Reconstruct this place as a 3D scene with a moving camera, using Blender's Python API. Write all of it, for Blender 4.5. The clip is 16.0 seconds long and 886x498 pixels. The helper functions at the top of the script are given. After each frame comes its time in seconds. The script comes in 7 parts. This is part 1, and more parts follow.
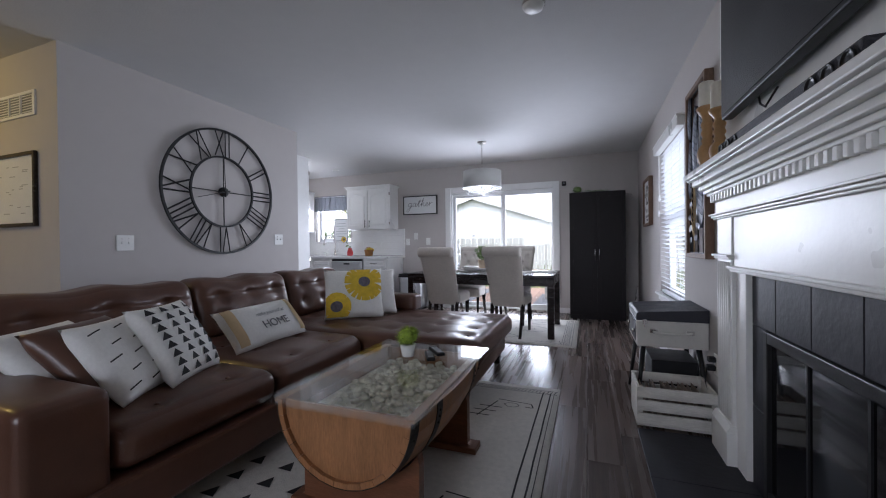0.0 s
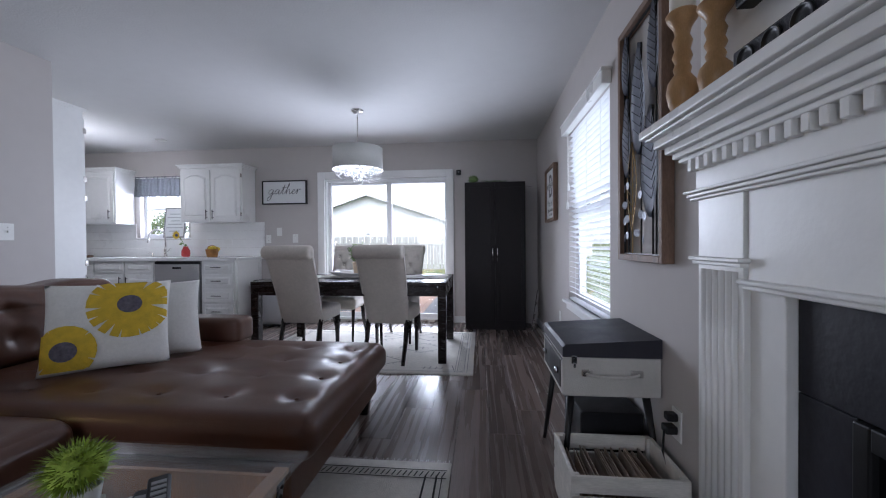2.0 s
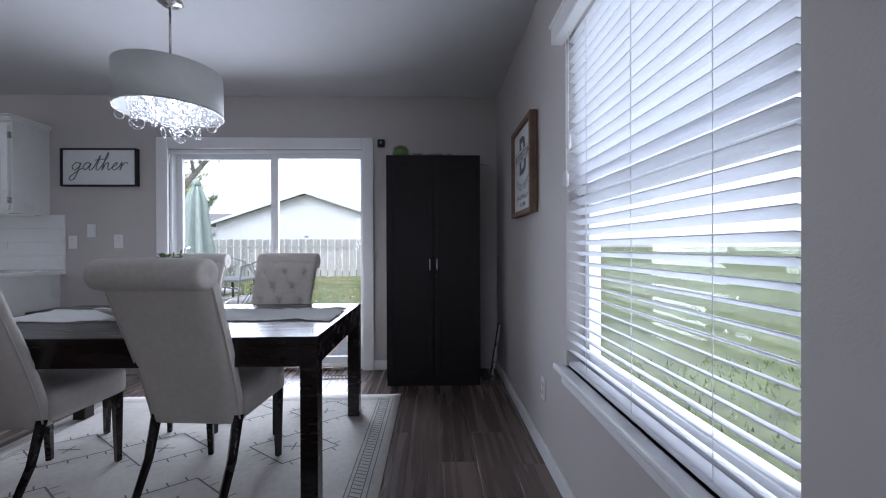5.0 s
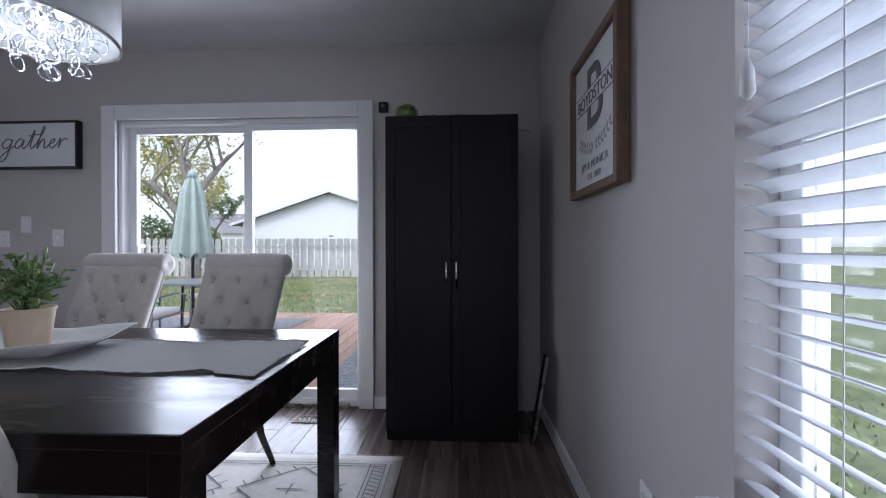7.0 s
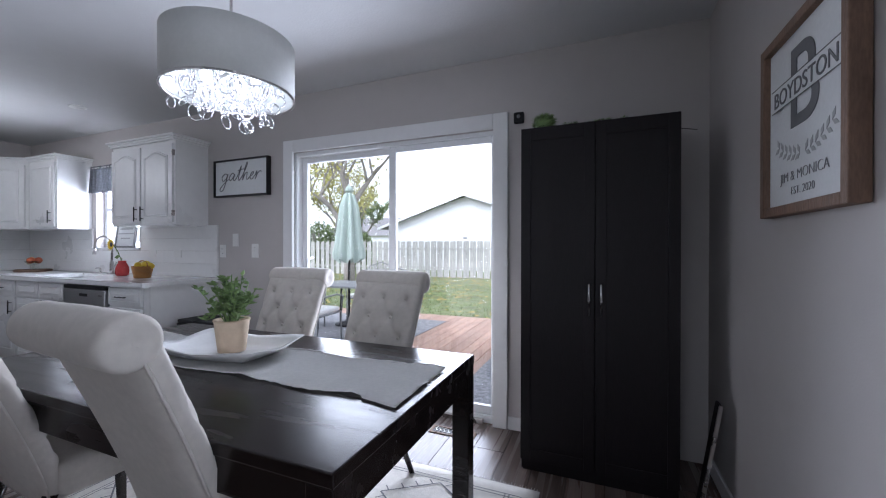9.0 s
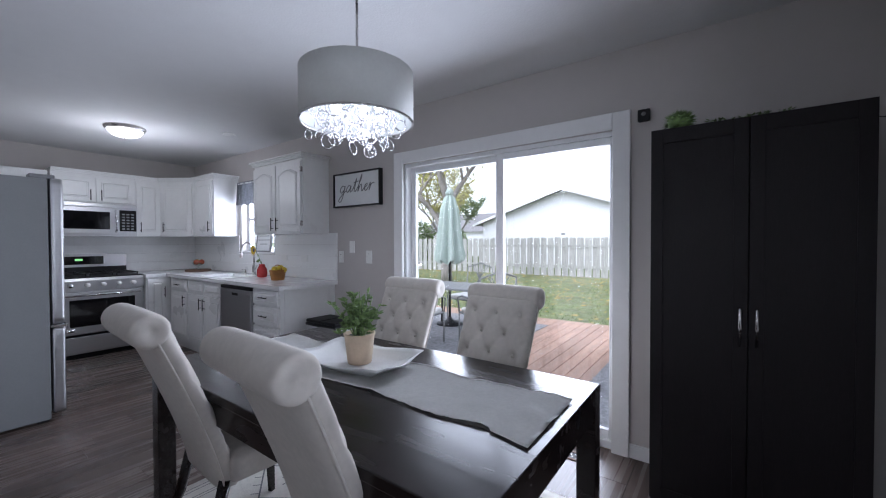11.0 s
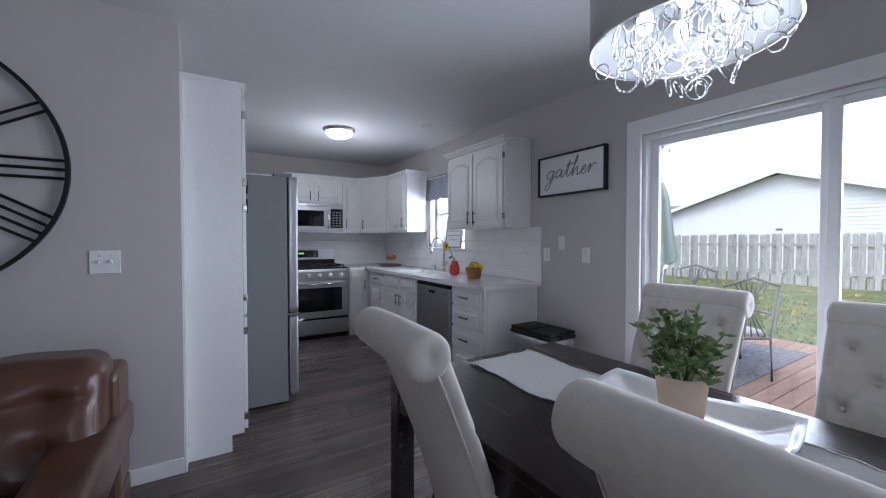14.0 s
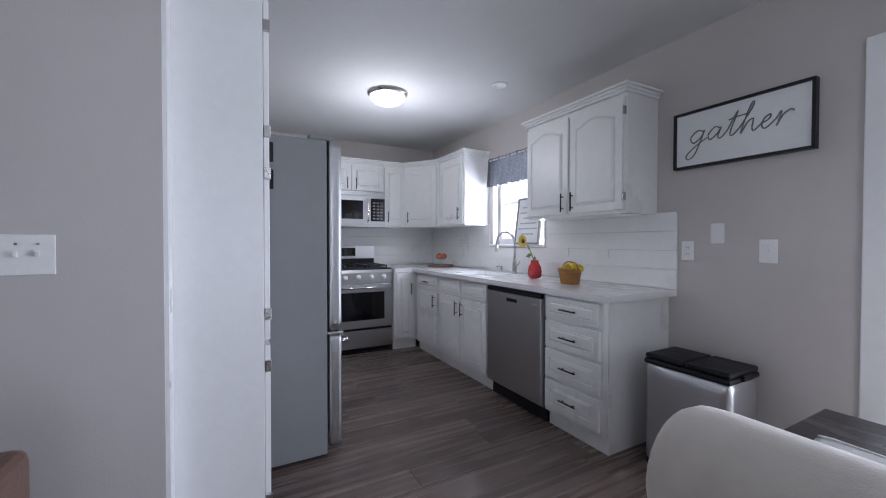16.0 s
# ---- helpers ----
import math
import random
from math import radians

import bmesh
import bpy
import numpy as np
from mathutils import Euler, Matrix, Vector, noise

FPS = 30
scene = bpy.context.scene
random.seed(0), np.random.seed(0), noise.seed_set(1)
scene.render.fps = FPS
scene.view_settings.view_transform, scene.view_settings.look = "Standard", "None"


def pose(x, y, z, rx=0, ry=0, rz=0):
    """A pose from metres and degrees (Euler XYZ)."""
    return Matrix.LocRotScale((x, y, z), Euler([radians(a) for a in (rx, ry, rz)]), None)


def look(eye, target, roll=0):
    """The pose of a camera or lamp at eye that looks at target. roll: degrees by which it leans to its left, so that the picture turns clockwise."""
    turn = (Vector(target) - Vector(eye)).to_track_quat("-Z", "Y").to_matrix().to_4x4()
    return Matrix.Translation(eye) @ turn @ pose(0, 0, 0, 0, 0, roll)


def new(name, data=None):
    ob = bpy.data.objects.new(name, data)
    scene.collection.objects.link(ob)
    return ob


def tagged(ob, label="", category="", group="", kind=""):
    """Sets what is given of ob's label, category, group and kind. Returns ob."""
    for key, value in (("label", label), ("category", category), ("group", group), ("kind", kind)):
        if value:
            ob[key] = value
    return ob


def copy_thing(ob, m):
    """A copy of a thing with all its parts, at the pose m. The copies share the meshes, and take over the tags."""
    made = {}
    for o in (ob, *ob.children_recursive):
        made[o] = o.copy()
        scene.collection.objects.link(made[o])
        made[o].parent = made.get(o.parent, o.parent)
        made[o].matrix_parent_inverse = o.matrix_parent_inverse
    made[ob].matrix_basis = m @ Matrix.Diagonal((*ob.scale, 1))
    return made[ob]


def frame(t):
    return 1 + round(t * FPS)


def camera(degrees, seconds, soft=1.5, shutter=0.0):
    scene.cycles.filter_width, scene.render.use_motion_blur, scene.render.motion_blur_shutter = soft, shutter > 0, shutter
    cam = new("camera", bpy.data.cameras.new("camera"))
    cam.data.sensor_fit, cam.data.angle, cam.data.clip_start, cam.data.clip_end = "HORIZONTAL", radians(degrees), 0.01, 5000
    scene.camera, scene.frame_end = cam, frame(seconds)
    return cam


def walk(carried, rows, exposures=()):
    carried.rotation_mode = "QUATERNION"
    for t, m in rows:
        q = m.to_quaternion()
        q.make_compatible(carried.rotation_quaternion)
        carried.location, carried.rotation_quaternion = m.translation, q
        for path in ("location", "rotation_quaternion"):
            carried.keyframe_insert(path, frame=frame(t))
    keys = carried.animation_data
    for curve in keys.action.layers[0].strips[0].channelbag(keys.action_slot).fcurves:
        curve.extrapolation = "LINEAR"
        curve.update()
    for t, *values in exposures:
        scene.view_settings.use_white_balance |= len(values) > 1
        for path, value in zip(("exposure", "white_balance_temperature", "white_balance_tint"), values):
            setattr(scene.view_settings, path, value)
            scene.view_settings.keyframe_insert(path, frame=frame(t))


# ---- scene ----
cam = camera(98.1, 16.0, soft=1.1)
PATH = [
    (0, (0.14, -0.193, 1.065), (-0.565, 1.678, 1.051), -0.6),
    (0.5, (0.118, 0.063, 1.06), (-0.468, 1.975, 1.04), -0.6),
    (1, (0.087, 0.33, 1.061), (-0.352, 2.281, 1.039), -0.5),
    (1.5, (0.095, 0.61, 1.068), (-0.213, 2.586, 1.047), -0.5),
    (2, (0.09, 0.907, 1.054), (-0.106, 2.897, 1.031), -0.4),
    (2.5, (0.107, 1.195, 1.066), (0.022, 3.193, 1.045), -0.4),
    (3, (0.139, 1.486, 1.081), (0.118, 3.486, 1.06), -0.3),
    (3.5, (0.145, 1.787, 1.076), (0.161, 3.787, 1.057), -0.2),
    (4, (0.196, 2.067, 1.099), (0.245, 4.066, 1.085), -0.2),
    (6.5, (0.303, 3.373, 1.076), (0.325, 5.373, 1.071), -0.1),
    (7, (0.319, 3.526, 1.084), (0.223, 5.524, 1.076), -0.1),
    (7.5, (0.302, 3.598, 1.106), (-0.003, 5.575, 1.098), 0.0),
    (8, (0.312, 3.621, 1.134), (-0.181, 5.559, 1.127), 0.1),
    (8.5, (0.301, 3.611, 1.162), (-0.34, 5.505, 1.153), 0.1),
    (9, (0.286, 3.599, 1.185), (-0.471, 5.451, 1.178), 0.1),
    (11.5, (0.134, 3.573, 1.304), (-1.129, 5.123, 1.265), -0.1),
    (12, (0.082, 3.541, 1.309), (-1.267, 5.017, 1.27), -0.0),
    (12.5, (-0.013, 3.535, 1.301), (-1.472, 4.903, 1.267), -0.1),
    (13, (-0.151, 3.525, 1.315), (-1.697, 4.793, 1.273), -0.0),
    (13.5, (-0.341, 3.577, 1.281), (-1.971, 4.735, 1.239), -0.0),
    (14, (-0.588, 3.6, 1.266), (-2.285, 4.658, 1.223), 0.0),
    (14.5, (-0.842, 3.638, 1.246), (-2.573, 4.64, 1.207), 0.1),
    (15, (-1.096, 3.667, 1.238), (-2.852, 4.623, 1.201), 0.0),
    (15.5, (-1.343, 3.682, 1.21), (-3.11, 4.617, 1.176), 0.2),
    (16, (-1.575, 3.703, 1.197), (-3.333, 4.655, 1.163), 0.1),
]
walk(cam, [(t, look(eye, target, roll)) for t, eye, target, roll in PATH], exposures=[(t, s, k, 14) for t, s, k in ((0.0, 0.2, 5750), (3.0, 0.2, 5600), (4.0, 0.0, 5600), (6.5, -0.4, 5550), (7.5, -0.3, 5550), (9.0, 0.0, 5600), (12.0, -0.15, 5600), (13.0, -0.2, 5600), (14.0, -0.3, 5550), (15.0, -0.2, 5600), (16.0, 0.15, 5700))])

# ---- world and large lights ----
world = bpy.data.worlds.new("overcast_sky")
scene.world = world
world.use_nodes = True
wn = world.node_tree
sky = wn.nodes.new("ShaderNodeTexSky")
sky.sky_type = "NISHITA"
sky.sun_disc = False
sky.sun_elevation, sky.sun_rotation = radians(48), radians(200)
sky.air_density, sky.dust_density = 1.0, 1.5
hs = wn.nodes.new("ShaderNodeHueSaturation")
hs.inputs["Saturation"].default_value = 0.15
hs.inputs["Value"].default_value = 2.6
wn.links.new(sky.outputs[0], hs.inputs["Color"])
wn.links.new(hs.outputs[0], wn.nodes["Background"].inputs["Color"])
wn.nodes["Background"].inputs["Strength"].default_value = 0.15

sun = new("sun", bpy.data.lights.new("sun", "SUN"))
sun.data.energy, sun.data.angle, sun.data.color = 1.5, radians(20), (1.0, 0.97, 0.93)
sun.matrix_world = look((0, 0, 20), (6, 16, 0))


def area(name, eye, target, sx, sy, watts, colour=(1, 1, 1), spread=180):
    ob = new(name, bpy.data.lights.new(name, "AREA"))
    ob.data.shape, ob.data.size, ob.data.size_y, ob.data.energy, ob.data.color = "RECTANGLE", sx, sy, watts, colour
    ob.data.spread = radians(spread)
    ob.matrix_world = look(eye, target)
    return ob


def bulb(name, p, watts, radius, colour):
    ob = new(name, bpy.data.lights.new(name, "POINT"))
    ob.data.energy, ob.data.shadow_soft_size, ob.data.color = watts, radius, colour
    ob.location = p
    return ob


DAY = (0.94, 0.955, 1.0)
area("patio_door_daylight", (-1.22, 6.30, 1.02), (-1.22, 0, 0.92), 1.5, 1.7, 52, DAY, 125)
area("side_window_daylight", (1.05, 3.75, 1.3), (-3, 3.75, 1.1), 1.0, 1.35, 17, DAY, 150)
area("kitchen_window_daylight", (-4.5, 6.30, 1.6), (-4.5, 0, 1.2), 0.7, 0.8, 42, DAY)
# Added fill from behind the camera's start; no known window stands there.
area("added_front_fill", (-1.3, -2.95, 1.45), (-1.3, 3, 1.1), 1.9, 1.2, 17, DAY)
bulb("pendant_bulb_light", (-1.165, 4.77, 1.88), 3.2, 0.09, (0.95, 0.97, 1.0))
bulb("kitchen_dome_light", (-4.63, 4.83, 2.02), 11, 0.10, (1.0, 0.97, 0.93))
bulb("hall_light", (-4.2, 0.3, 2.25), 11, 0.08, (1.0, 0.68, 0.18))

# ---- materials ----


def material(name, colour, rough=0.5, metal=0.0, grain=0.06, scale=8.0, fine=0.03, bump=0.05, bscale=120.0, stretch=(1, 1, 1),
             vary=0.0, coat=0.0, trans=0.0, ior=1.45, emit=0.0, sheen=0.0, rvar=0.08, island=False):
    """A principled surface with two scales of variation in colour and roughness, and fine relief."""
    m = bpy.data.materials.new(name)
    m.use_nodes = True
    nt = m.node_tree
    b = nt.nodes["Principled BSDF"]
    b.inputs["Metallic"].default_value = metal
    b.inputs["IOR"].default_value = ior
    b.inputs["Coat Weight"].default_value = coat
    b.inputs["Transmission Weight"].default_value = trans
    b.inputs["Sheen Weight"].default_value = sheen
    if emit:
        b.inputs["Emission Color"].default_value = (*colour, 1)
        b.inputs["Emission Strength"].default_value = emit
    tc = nt.nodes.new("ShaderNodeTexCoord")
    mp = nt.nodes.new("ShaderNodeMapping")
    mp.inputs["Scale"].default_value = stretch
    nt.links.new(tc.outputs["Object"], mp.inputs["Vector"])
    src = mp.outputs[0]
    if vary:
        info = nt.nodes.new("ShaderNodeNewGeometry" if island else "ShaderNodeObjectInfo")
        rnd = info.outputs["Random Per Island" if island else "Random"]
        add = nt.nodes.new("ShaderNodeVectorMath")
        add.operation = "ADD"
        mul = nt.nodes.new("ShaderNodeMath")
        mul.operation = "MULTIPLY"
        mul.inputs[1].default_value = 37.0
        nt.links.new(rnd, mul.inputs[0])
        nt.links.new(src, add.inputs[0])
        nt.links.new(mul.outputs[0], add.inputs[1])
        src = add.outputs[0]

    def tex(s, detail=4.0):
        n = nt.nodes.new("ShaderNodeTexNoise")
        n.inputs["Scale"].default_value, n.inputs["Detail"].default_value = s, detail
        nt.links.new(src, n.inputs["Vector"])
        return n.outputs["Fac"]

    big, small = tex(scale), tex(scale * 9)
    hsv = nt.nodes.new("ShaderNodeHueSaturation")
    hsv.inputs["Color"].default_value = (*colour, 1)

    def ramp(fac, lo, hi):
        r = nt.nodes.new("ShaderNodeMapRange")
        r.inputs["From Min"].default_value, r.inputs["From Max"].default_value = 0.25, 0.75
        r.inputs["To Min"].default_value, r.inputs["To Max"].default_value = lo, hi
        nt.links.new(fac, r.inputs["Value"])
        return r.outputs[0]

    def times(a, c):
        n = nt.nodes.new("ShaderNodeMath")
        n.operation = "MULTIPLY"
        nt.links.new(a, n.inputs[0])
        nt.links.new(c, n.inputs[1])
        return n.outputs[0]

    value = times(ramp(big, 1 - grain, 1 + grain), ramp(small, 1 - fine, 1 + fine))
    if vary:
        r = nt.nodes.new("ShaderNodeMapRange")
        r.inputs["To Min"].default_value, r.inputs["To Max"].default_value = 1 - vary, 1 + vary
        nt.links.new(rnd, r.inputs["Value"])
        value = times(value, r.outputs[0])
    nt.links.new(value, hsv.inputs["Value"])
    nt.links.new(hsv.outputs[0], b.inputs["Base Color"])
    nt.links.new(ramp(big, max(0, rough - rvar), min(1, rough + rvar)), b.inputs["Roughness"])
    if bump:
        bn = nt.nodes.new("ShaderNodeBump")
        bn.inputs["Strength"].default_value, bn.inputs["Distance"].default_value = bump, 0.01
        nt.links.new(tex(bscale, 2.0), bn.inputs["Height"])
        nt.links.new(bn.outputs[0], b.inputs["Normal"])
    return m


def clear_glass(name, tint=(1, 1, 1), rough=0.0):
    """Thin pane: mostly clear, mirrored a little at a slant."""
    m = bpy.data.materials.new(name)
    m.use_nodes = True
    nt = m.node_tree
    nt.nodes.remove(nt.nodes["Principled BSDF"])
    t, g, mix, f, pw, ml = (nt.nodes.new("ShaderNode" + k) for k in ("BsdfTransparent", "BsdfGlossy", "MixShader", "LayerWeight", "Math", "Math"))
    t.inputs[0].default_value = (*tint, 1)
    g.inputs["Roughness"].default_value = rough
    pw.operation, ml.operation = "POWER", "MULTIPLY_ADD"
    pw.inputs[1].default_value = 4.0
    ml.inputs[1].default_value, ml.inputs[2].default_value = 0.6, 0.035
    nt.links.new(f.outputs["Facing"], pw.inputs[0])
    nt.links.new(pw.outputs[0], ml.inputs[0])
    nt.links.new(ml.outputs[0], mix.inputs[0])
    nt.links.new(t.outputs[0], mix.inputs[1])
    nt.links.new(g.outputs[0], mix.inputs[2])
    nt.links.new(mix.outputs[0], nt.nodes["Material Output"].inputs[0])
    return m


def translucent(name, colour, share):
    m = material(name, colour, 0.6, bump=0.02)
    nt = m.node_tree
    t, mix = nt.nodes.new("ShaderNodeBsdfTranslucent"), nt.nodes.new("ShaderNodeMixShader")
    t.inputs[0].default_value = (*colour, 1)
    mix.inputs[0].default_value = share
    nt.links.new(nt.nodes["Principled BSDF"].outputs[0], mix.inputs[1])
    nt.links.new(t.outputs[0], mix.inputs[2])
    nt.links.new(mix.outputs[0], nt.nodes["Material Output"].inputs[0])
    return m


PAINT = material("greige_wall_paint", (0.52, 0.49, 0.475), 0.75, grain=0.025, scale=1.3, fine=0.015, bump=0.05, bscale=160)
CEIL = material("ceiling_paint", (0.63, 0.63, 0.63), 0.85, grain=0.02, scale=1.0, fine=0.015, bump=0.15, bscale=90)
WHITE = material("white_gloss_paint", (0.80, 0.80, 0.79), 0.32, grain=0.03, scale=2.5, fine=0.02, bump=0.04, bscale=60)
TRIM = material("white_trim_paint", (0.80, 0.80, 0.80), 0.4, grain=0.02, scale=2, fine=0.02, bump=0.03, bscale=70)
VINYL = material("white_vinyl", (0.82, 0.83, 0.84), 0.35, grain=0.015, bump=0.0)
PLANK = material("dark_laminate_plank", (0.128, 0.096, 0.081), 0.27, grain=0.30, scale=4, fine=0.22, bump=0.04, bscale=60, stretch=(7, 0.22, 1), vary=0.26, rvar=0.06)
JOINT = material("plank_joint", (0.02, 0.016, 0.014), 0.7, bump=0.0)
LEATHER = material("brown_leather", (0.100, 0.045, 0.028), 0.34, grain=0.10, scale=3, fine=0.07, bump=0.08, bscale=170, rvar=0.06, coat=0.12)
LEATHER_IN = material("dark_sofa_base", (0.05, 0.025, 0.018), 0.5, grain=0.15, bump=0.15)
LINEN = material("cream_linen", (0.60, 0.555, 0.50), 0.9, grain=0.05, scale=5, fine=0.06, bump=0.09, bscale=420, sheen=0.2)
ESPRESSO = material("espresso_wood", (0.016, 0.011, 0.010), 0.24, grain=0.2, scale=3, fine=0.2, bump=0.0, bscale=70, stretch=(1, 6, 6))
BLACKWOOD = material("black_brown_laminate", (0.009, 0.0065, 0.0075), 0.45, grain=0.2, scale=3, fine=0.25, bump=0.06, bscale=60, stretch=(6, 6, 0.7), ior=1.34)
BLACK = material("black_metal", (0.012, 0.012, 0.013), 0.42, metal=0.2, bump=0.04)
STEEL = material("brushed_stainless", (0.56, 0.56, 0.57), 0.33, metal=1.0, grain=0.03, scale=4, fine=0.025, bump=0.0, stretch=(0.3, 0.3, 14), rvar=0.025)
CHROME = material("chrome", (0.75, 0.75, 0.76), 0.10, metal=1.0, grain=0.02, bump=0.0, rvar=0.03)
NICKEL = material("brushed_nickel", (0.52, 0.50, 0.48), 0.28, metal=1.0, grain=0.04, bump=0.0)
GREYSIDE = material("grey_appliance_side", (0.24, 0.245, 0.25), 0.45, grain=0.03, bump=0.10, bscale=300)
QUARTZ = material("white_quartz", (0.78, 0.78, 0.78), 0.16, grain=0.03, scale=9, fine=0.05, bump=0.0)
BLACKGLASS = material("black_glass", (0.006, 0.006, 0.007), 0.06, grain=0.02, bump=0.0, rvar=0.02)
SCREEN = material("tv_screen", (0.008, 0.008, 0.010), 0.22, grain=0.02, bump=0.0, rvar=0.02, ior=1.30)
SLATE = material("charcoal_hearth_tile", (0.020, 0.020, 0.027), 0.5, grain=0.12, scale=4, fine=0.08, bump=0.12, bscale=40, vary=0.10, ior=1.35)
OAK = material("honey_barrel_oak", (0.33, 0.155, 0.065), 0.42, grain=0.22, scale=5, fine=0.2, bump=0.12, bscale=45, stretch=(5, 5, 0.8), vary=0.12)
STAND = material("stained_stand_wood", (0.16, 0.062, 0.028), 0.4, grain=0.2, scale=5, fine=0.18, bump=0.1, stretch=(1, 1, 5))
HOOP = material("dark_iron_hoop", (0.03, 0.028, 0.027), 0.5, metal=0.7, grain=0.25, scale=14, bump=0.25, bscale=50)
PINE = material("turned_pine", (0.42, 0.25, 0.11), 0.38, grain=0.16, scale=8, fine=0.12, bump=0.06, stretch=(4, 4, 0.7))
FRAMEWOOD = material("weathered_frame_wood", (0.20, 0.125, 0.085), 0.6, grain=0.25, scale=6, fine=0.2, bump=0.2, bscale=40, stretch=(4, 4, 0.8))
WAX = material("ivory_wax", (0.80, 0.76, 0.68), 0.5, grain=0.03, bump=0.03)
COTTON = material("white_cotton", (0.80, 0.79, 0.76), 0.9, grain=0.04, fine=0.05, bump=0.25, bscale=350, sheen=0.2)
CREAM = material("tan_band", (0.62, 0.47, 0.28), 0.9, bump=0.2, bscale=350)
INK = material("black_print", (0.02, 0.02, 0.022), 0.8, bump=0.0)
GREYINK = material("grey_print", (0.17, 0.17, 0.175), 0.8, bump=0.0)
MIDINK = material("mid_grey_print", (0.27, 0.27, 0.275), 0.8, bump=0.0)
PALEINK = material("pale_grey_print", (0.42, 0.43, 0.43), 0.8, bump=0.0)
RUG = material("cream_woven_rug", (0.66, 0.63, 0.58), 0.95, grain=0.06, scale=4, fine=0.08, bump=0.5, bscale=220)
YELLOW = material("sunflower_yellow", (0.68, 0.47, 0.04), 0.85, grain=0.15, scale=30, bump=0.2, bscale=200)
SEED = material("sunflower_grey_centre", (0.13, 0.12, 0.15), 0.9, grain=0.4, scale=60, bump=0.3)
LEAF = material("plant_leaf", (0.17, 0.255, 0.09), 0.5, grain=0.25, scale=20, bump=0.1, vary=0.35, island=True)
MOSS = material("moss_green", (0.28, 0.38, 0.05), 0.8, grain=0.3, scale=40, bump=0.3, vary=0.35, island=True)
CLAY = material("pale_terracotta", (0.60, 0.47, 0.34), 0.75, grain=0.12, scale=14, bump=0.12)
PORCELAIN = material("white_porcelain", (0.80, 0.80, 0.79), 0.15, grain=0.02, bump=0.0)
SIGNWHITE = material("sign_white", (0.74, 0.75, 0.75), 0.7, grain=0.03, bump=0.03)
SHADE = translucent("grey_white_shade", (0.62, 0.62, 0.60), 0.12)
BLIND = translucent("white_blind_slat", (0.82, 0.83, 0.85), 0.22)
GLOW = material("lit_diffuser", (1.0, 0.98, 0.94), 0.4, emit=3.5, bump=0.0)
BULB = material("lit_bulb", (0.96, 0.98, 1.0), 0.4, emit=11.0, bump=0.0)
PANE = clear_glass("window_pane")
TABLEGLASS = clear_glass("table_glass", (0.95, 0.97, 0.96))
CRYSTAL = material("crystal_wire", (0.80, 0.81, 0.83), 0.12, metal=0.9, grain=0.02, bump=0.0)
RED = material("coral_red_ceramic", (0.58, 0.06, 0.06), 0.25, grain=0.08, bump=0.0)
WICKER = material("wicker", (0.42, 0.20, 0.06), 0.6, grain=0.2, scale=20, bump=0.4, bscale=120)
LEMON = material("lemon_skin", (0.75, 0.55, 0.05), 0.45, grain=0.08, bump=0.2, bscale=200)
APPLE = material("red_fruit", (0.45, 0.12, 0.06), 0.35, grain=0.3, scale=14, bump=0.0)
CURTAIN = material("grey_checked_cloth", (0.21, 0.215, 0.23), 0.9, grain=0.3, scale=60, fine=0.3, bump=0.3, bscale=150)
PEBBLE = material("white_pebble", (0.74, 0.68, 0.54), 0.6, grain=0.12, scale=20, bump=0.1, vary=0.2, island=True)
CRATE = material("whitewashed_crate", (0.62, 0.60, 0.56), 0.65, grain=0.14, scale=6, fine=0.1, bump=0.2, bscale=40, stretch=(0.8, 4, 4))
CARD = material("record_sleeve", (0.34, 0.27, 0.22), 0.7, grain=0.2, bump=0.05, vary=0.6)
LEATHERETTE = material("cream_leatherette", (0.60, 0.585, 0.55), 0.5, grain=0.05, bump=0.25, bscale=200)
GREYLID = material("charcoal_lid", (0.032, 0.032, 0.042), 0.5, grain=0.08, bump=0.2, bscale=200, ior=1.38)
LEAFMETAL = material("galvanised_leaf", (0.33, 0.35, 0.41), 0.48, metal=0.25, grain=0.18, scale=12, bump=0.1)
BRASS = material("pale_gold_wire", (0.62, 0.47, 0.26), 0.35, metal=0.8, bump=0.0)
PLATE = material("white_switch_plate", (0.78, 0.78, 0.76), 0.35, grain=0.01, bump=0.0)
LAWN = material("autumn_lawn", (0.17, 0.20, 0.085), 0.95, grain=0.3, scale=1.2, fine=0.4, bump=0.6, bscale=40)
FALLEN = material("fallen_leaf", (0.42, 0.30, 0.08), 0.8, bump=0.0, vary=0.4, island=True)
DECK = material("cedar_deck_board", (0.47, 0.30, 0.22), 0.65, grain=0.18, scale=5, fine=0.15, bump=0.15, bscale=40, stretch=(4, 0.5, 1), vary=0.14)
FENCE = material("weathered_fence_board", (0.44, 0.43, 0.40), 0.85, grain=0.2, scale=5, fine=0.15, bump=0.2, stretch=(4, 4, 0.6), vary=0.12)
SIDING = material("white_siding", (0.76, 0.76, 0.76), 0.6, grain=0.02, bump=0.0)
ROOF = material("grey_shingle", (0.26, 0.25, 0.25), 0.9, grain=0.2, bump=0.4, bscale=30)
BARK = material("tree_bark", (0.30, 0.27, 0.245), 0.9, grain=0.3, scale=7, bump=0.7, bscale=25, stretch=(3, 3, 0.6))
AUTUMN = material("autumn_leaves", (0.50, 0.47, 0.16), 0.7, grain=0.2, bump=0.0, vary=0.45, island=True)
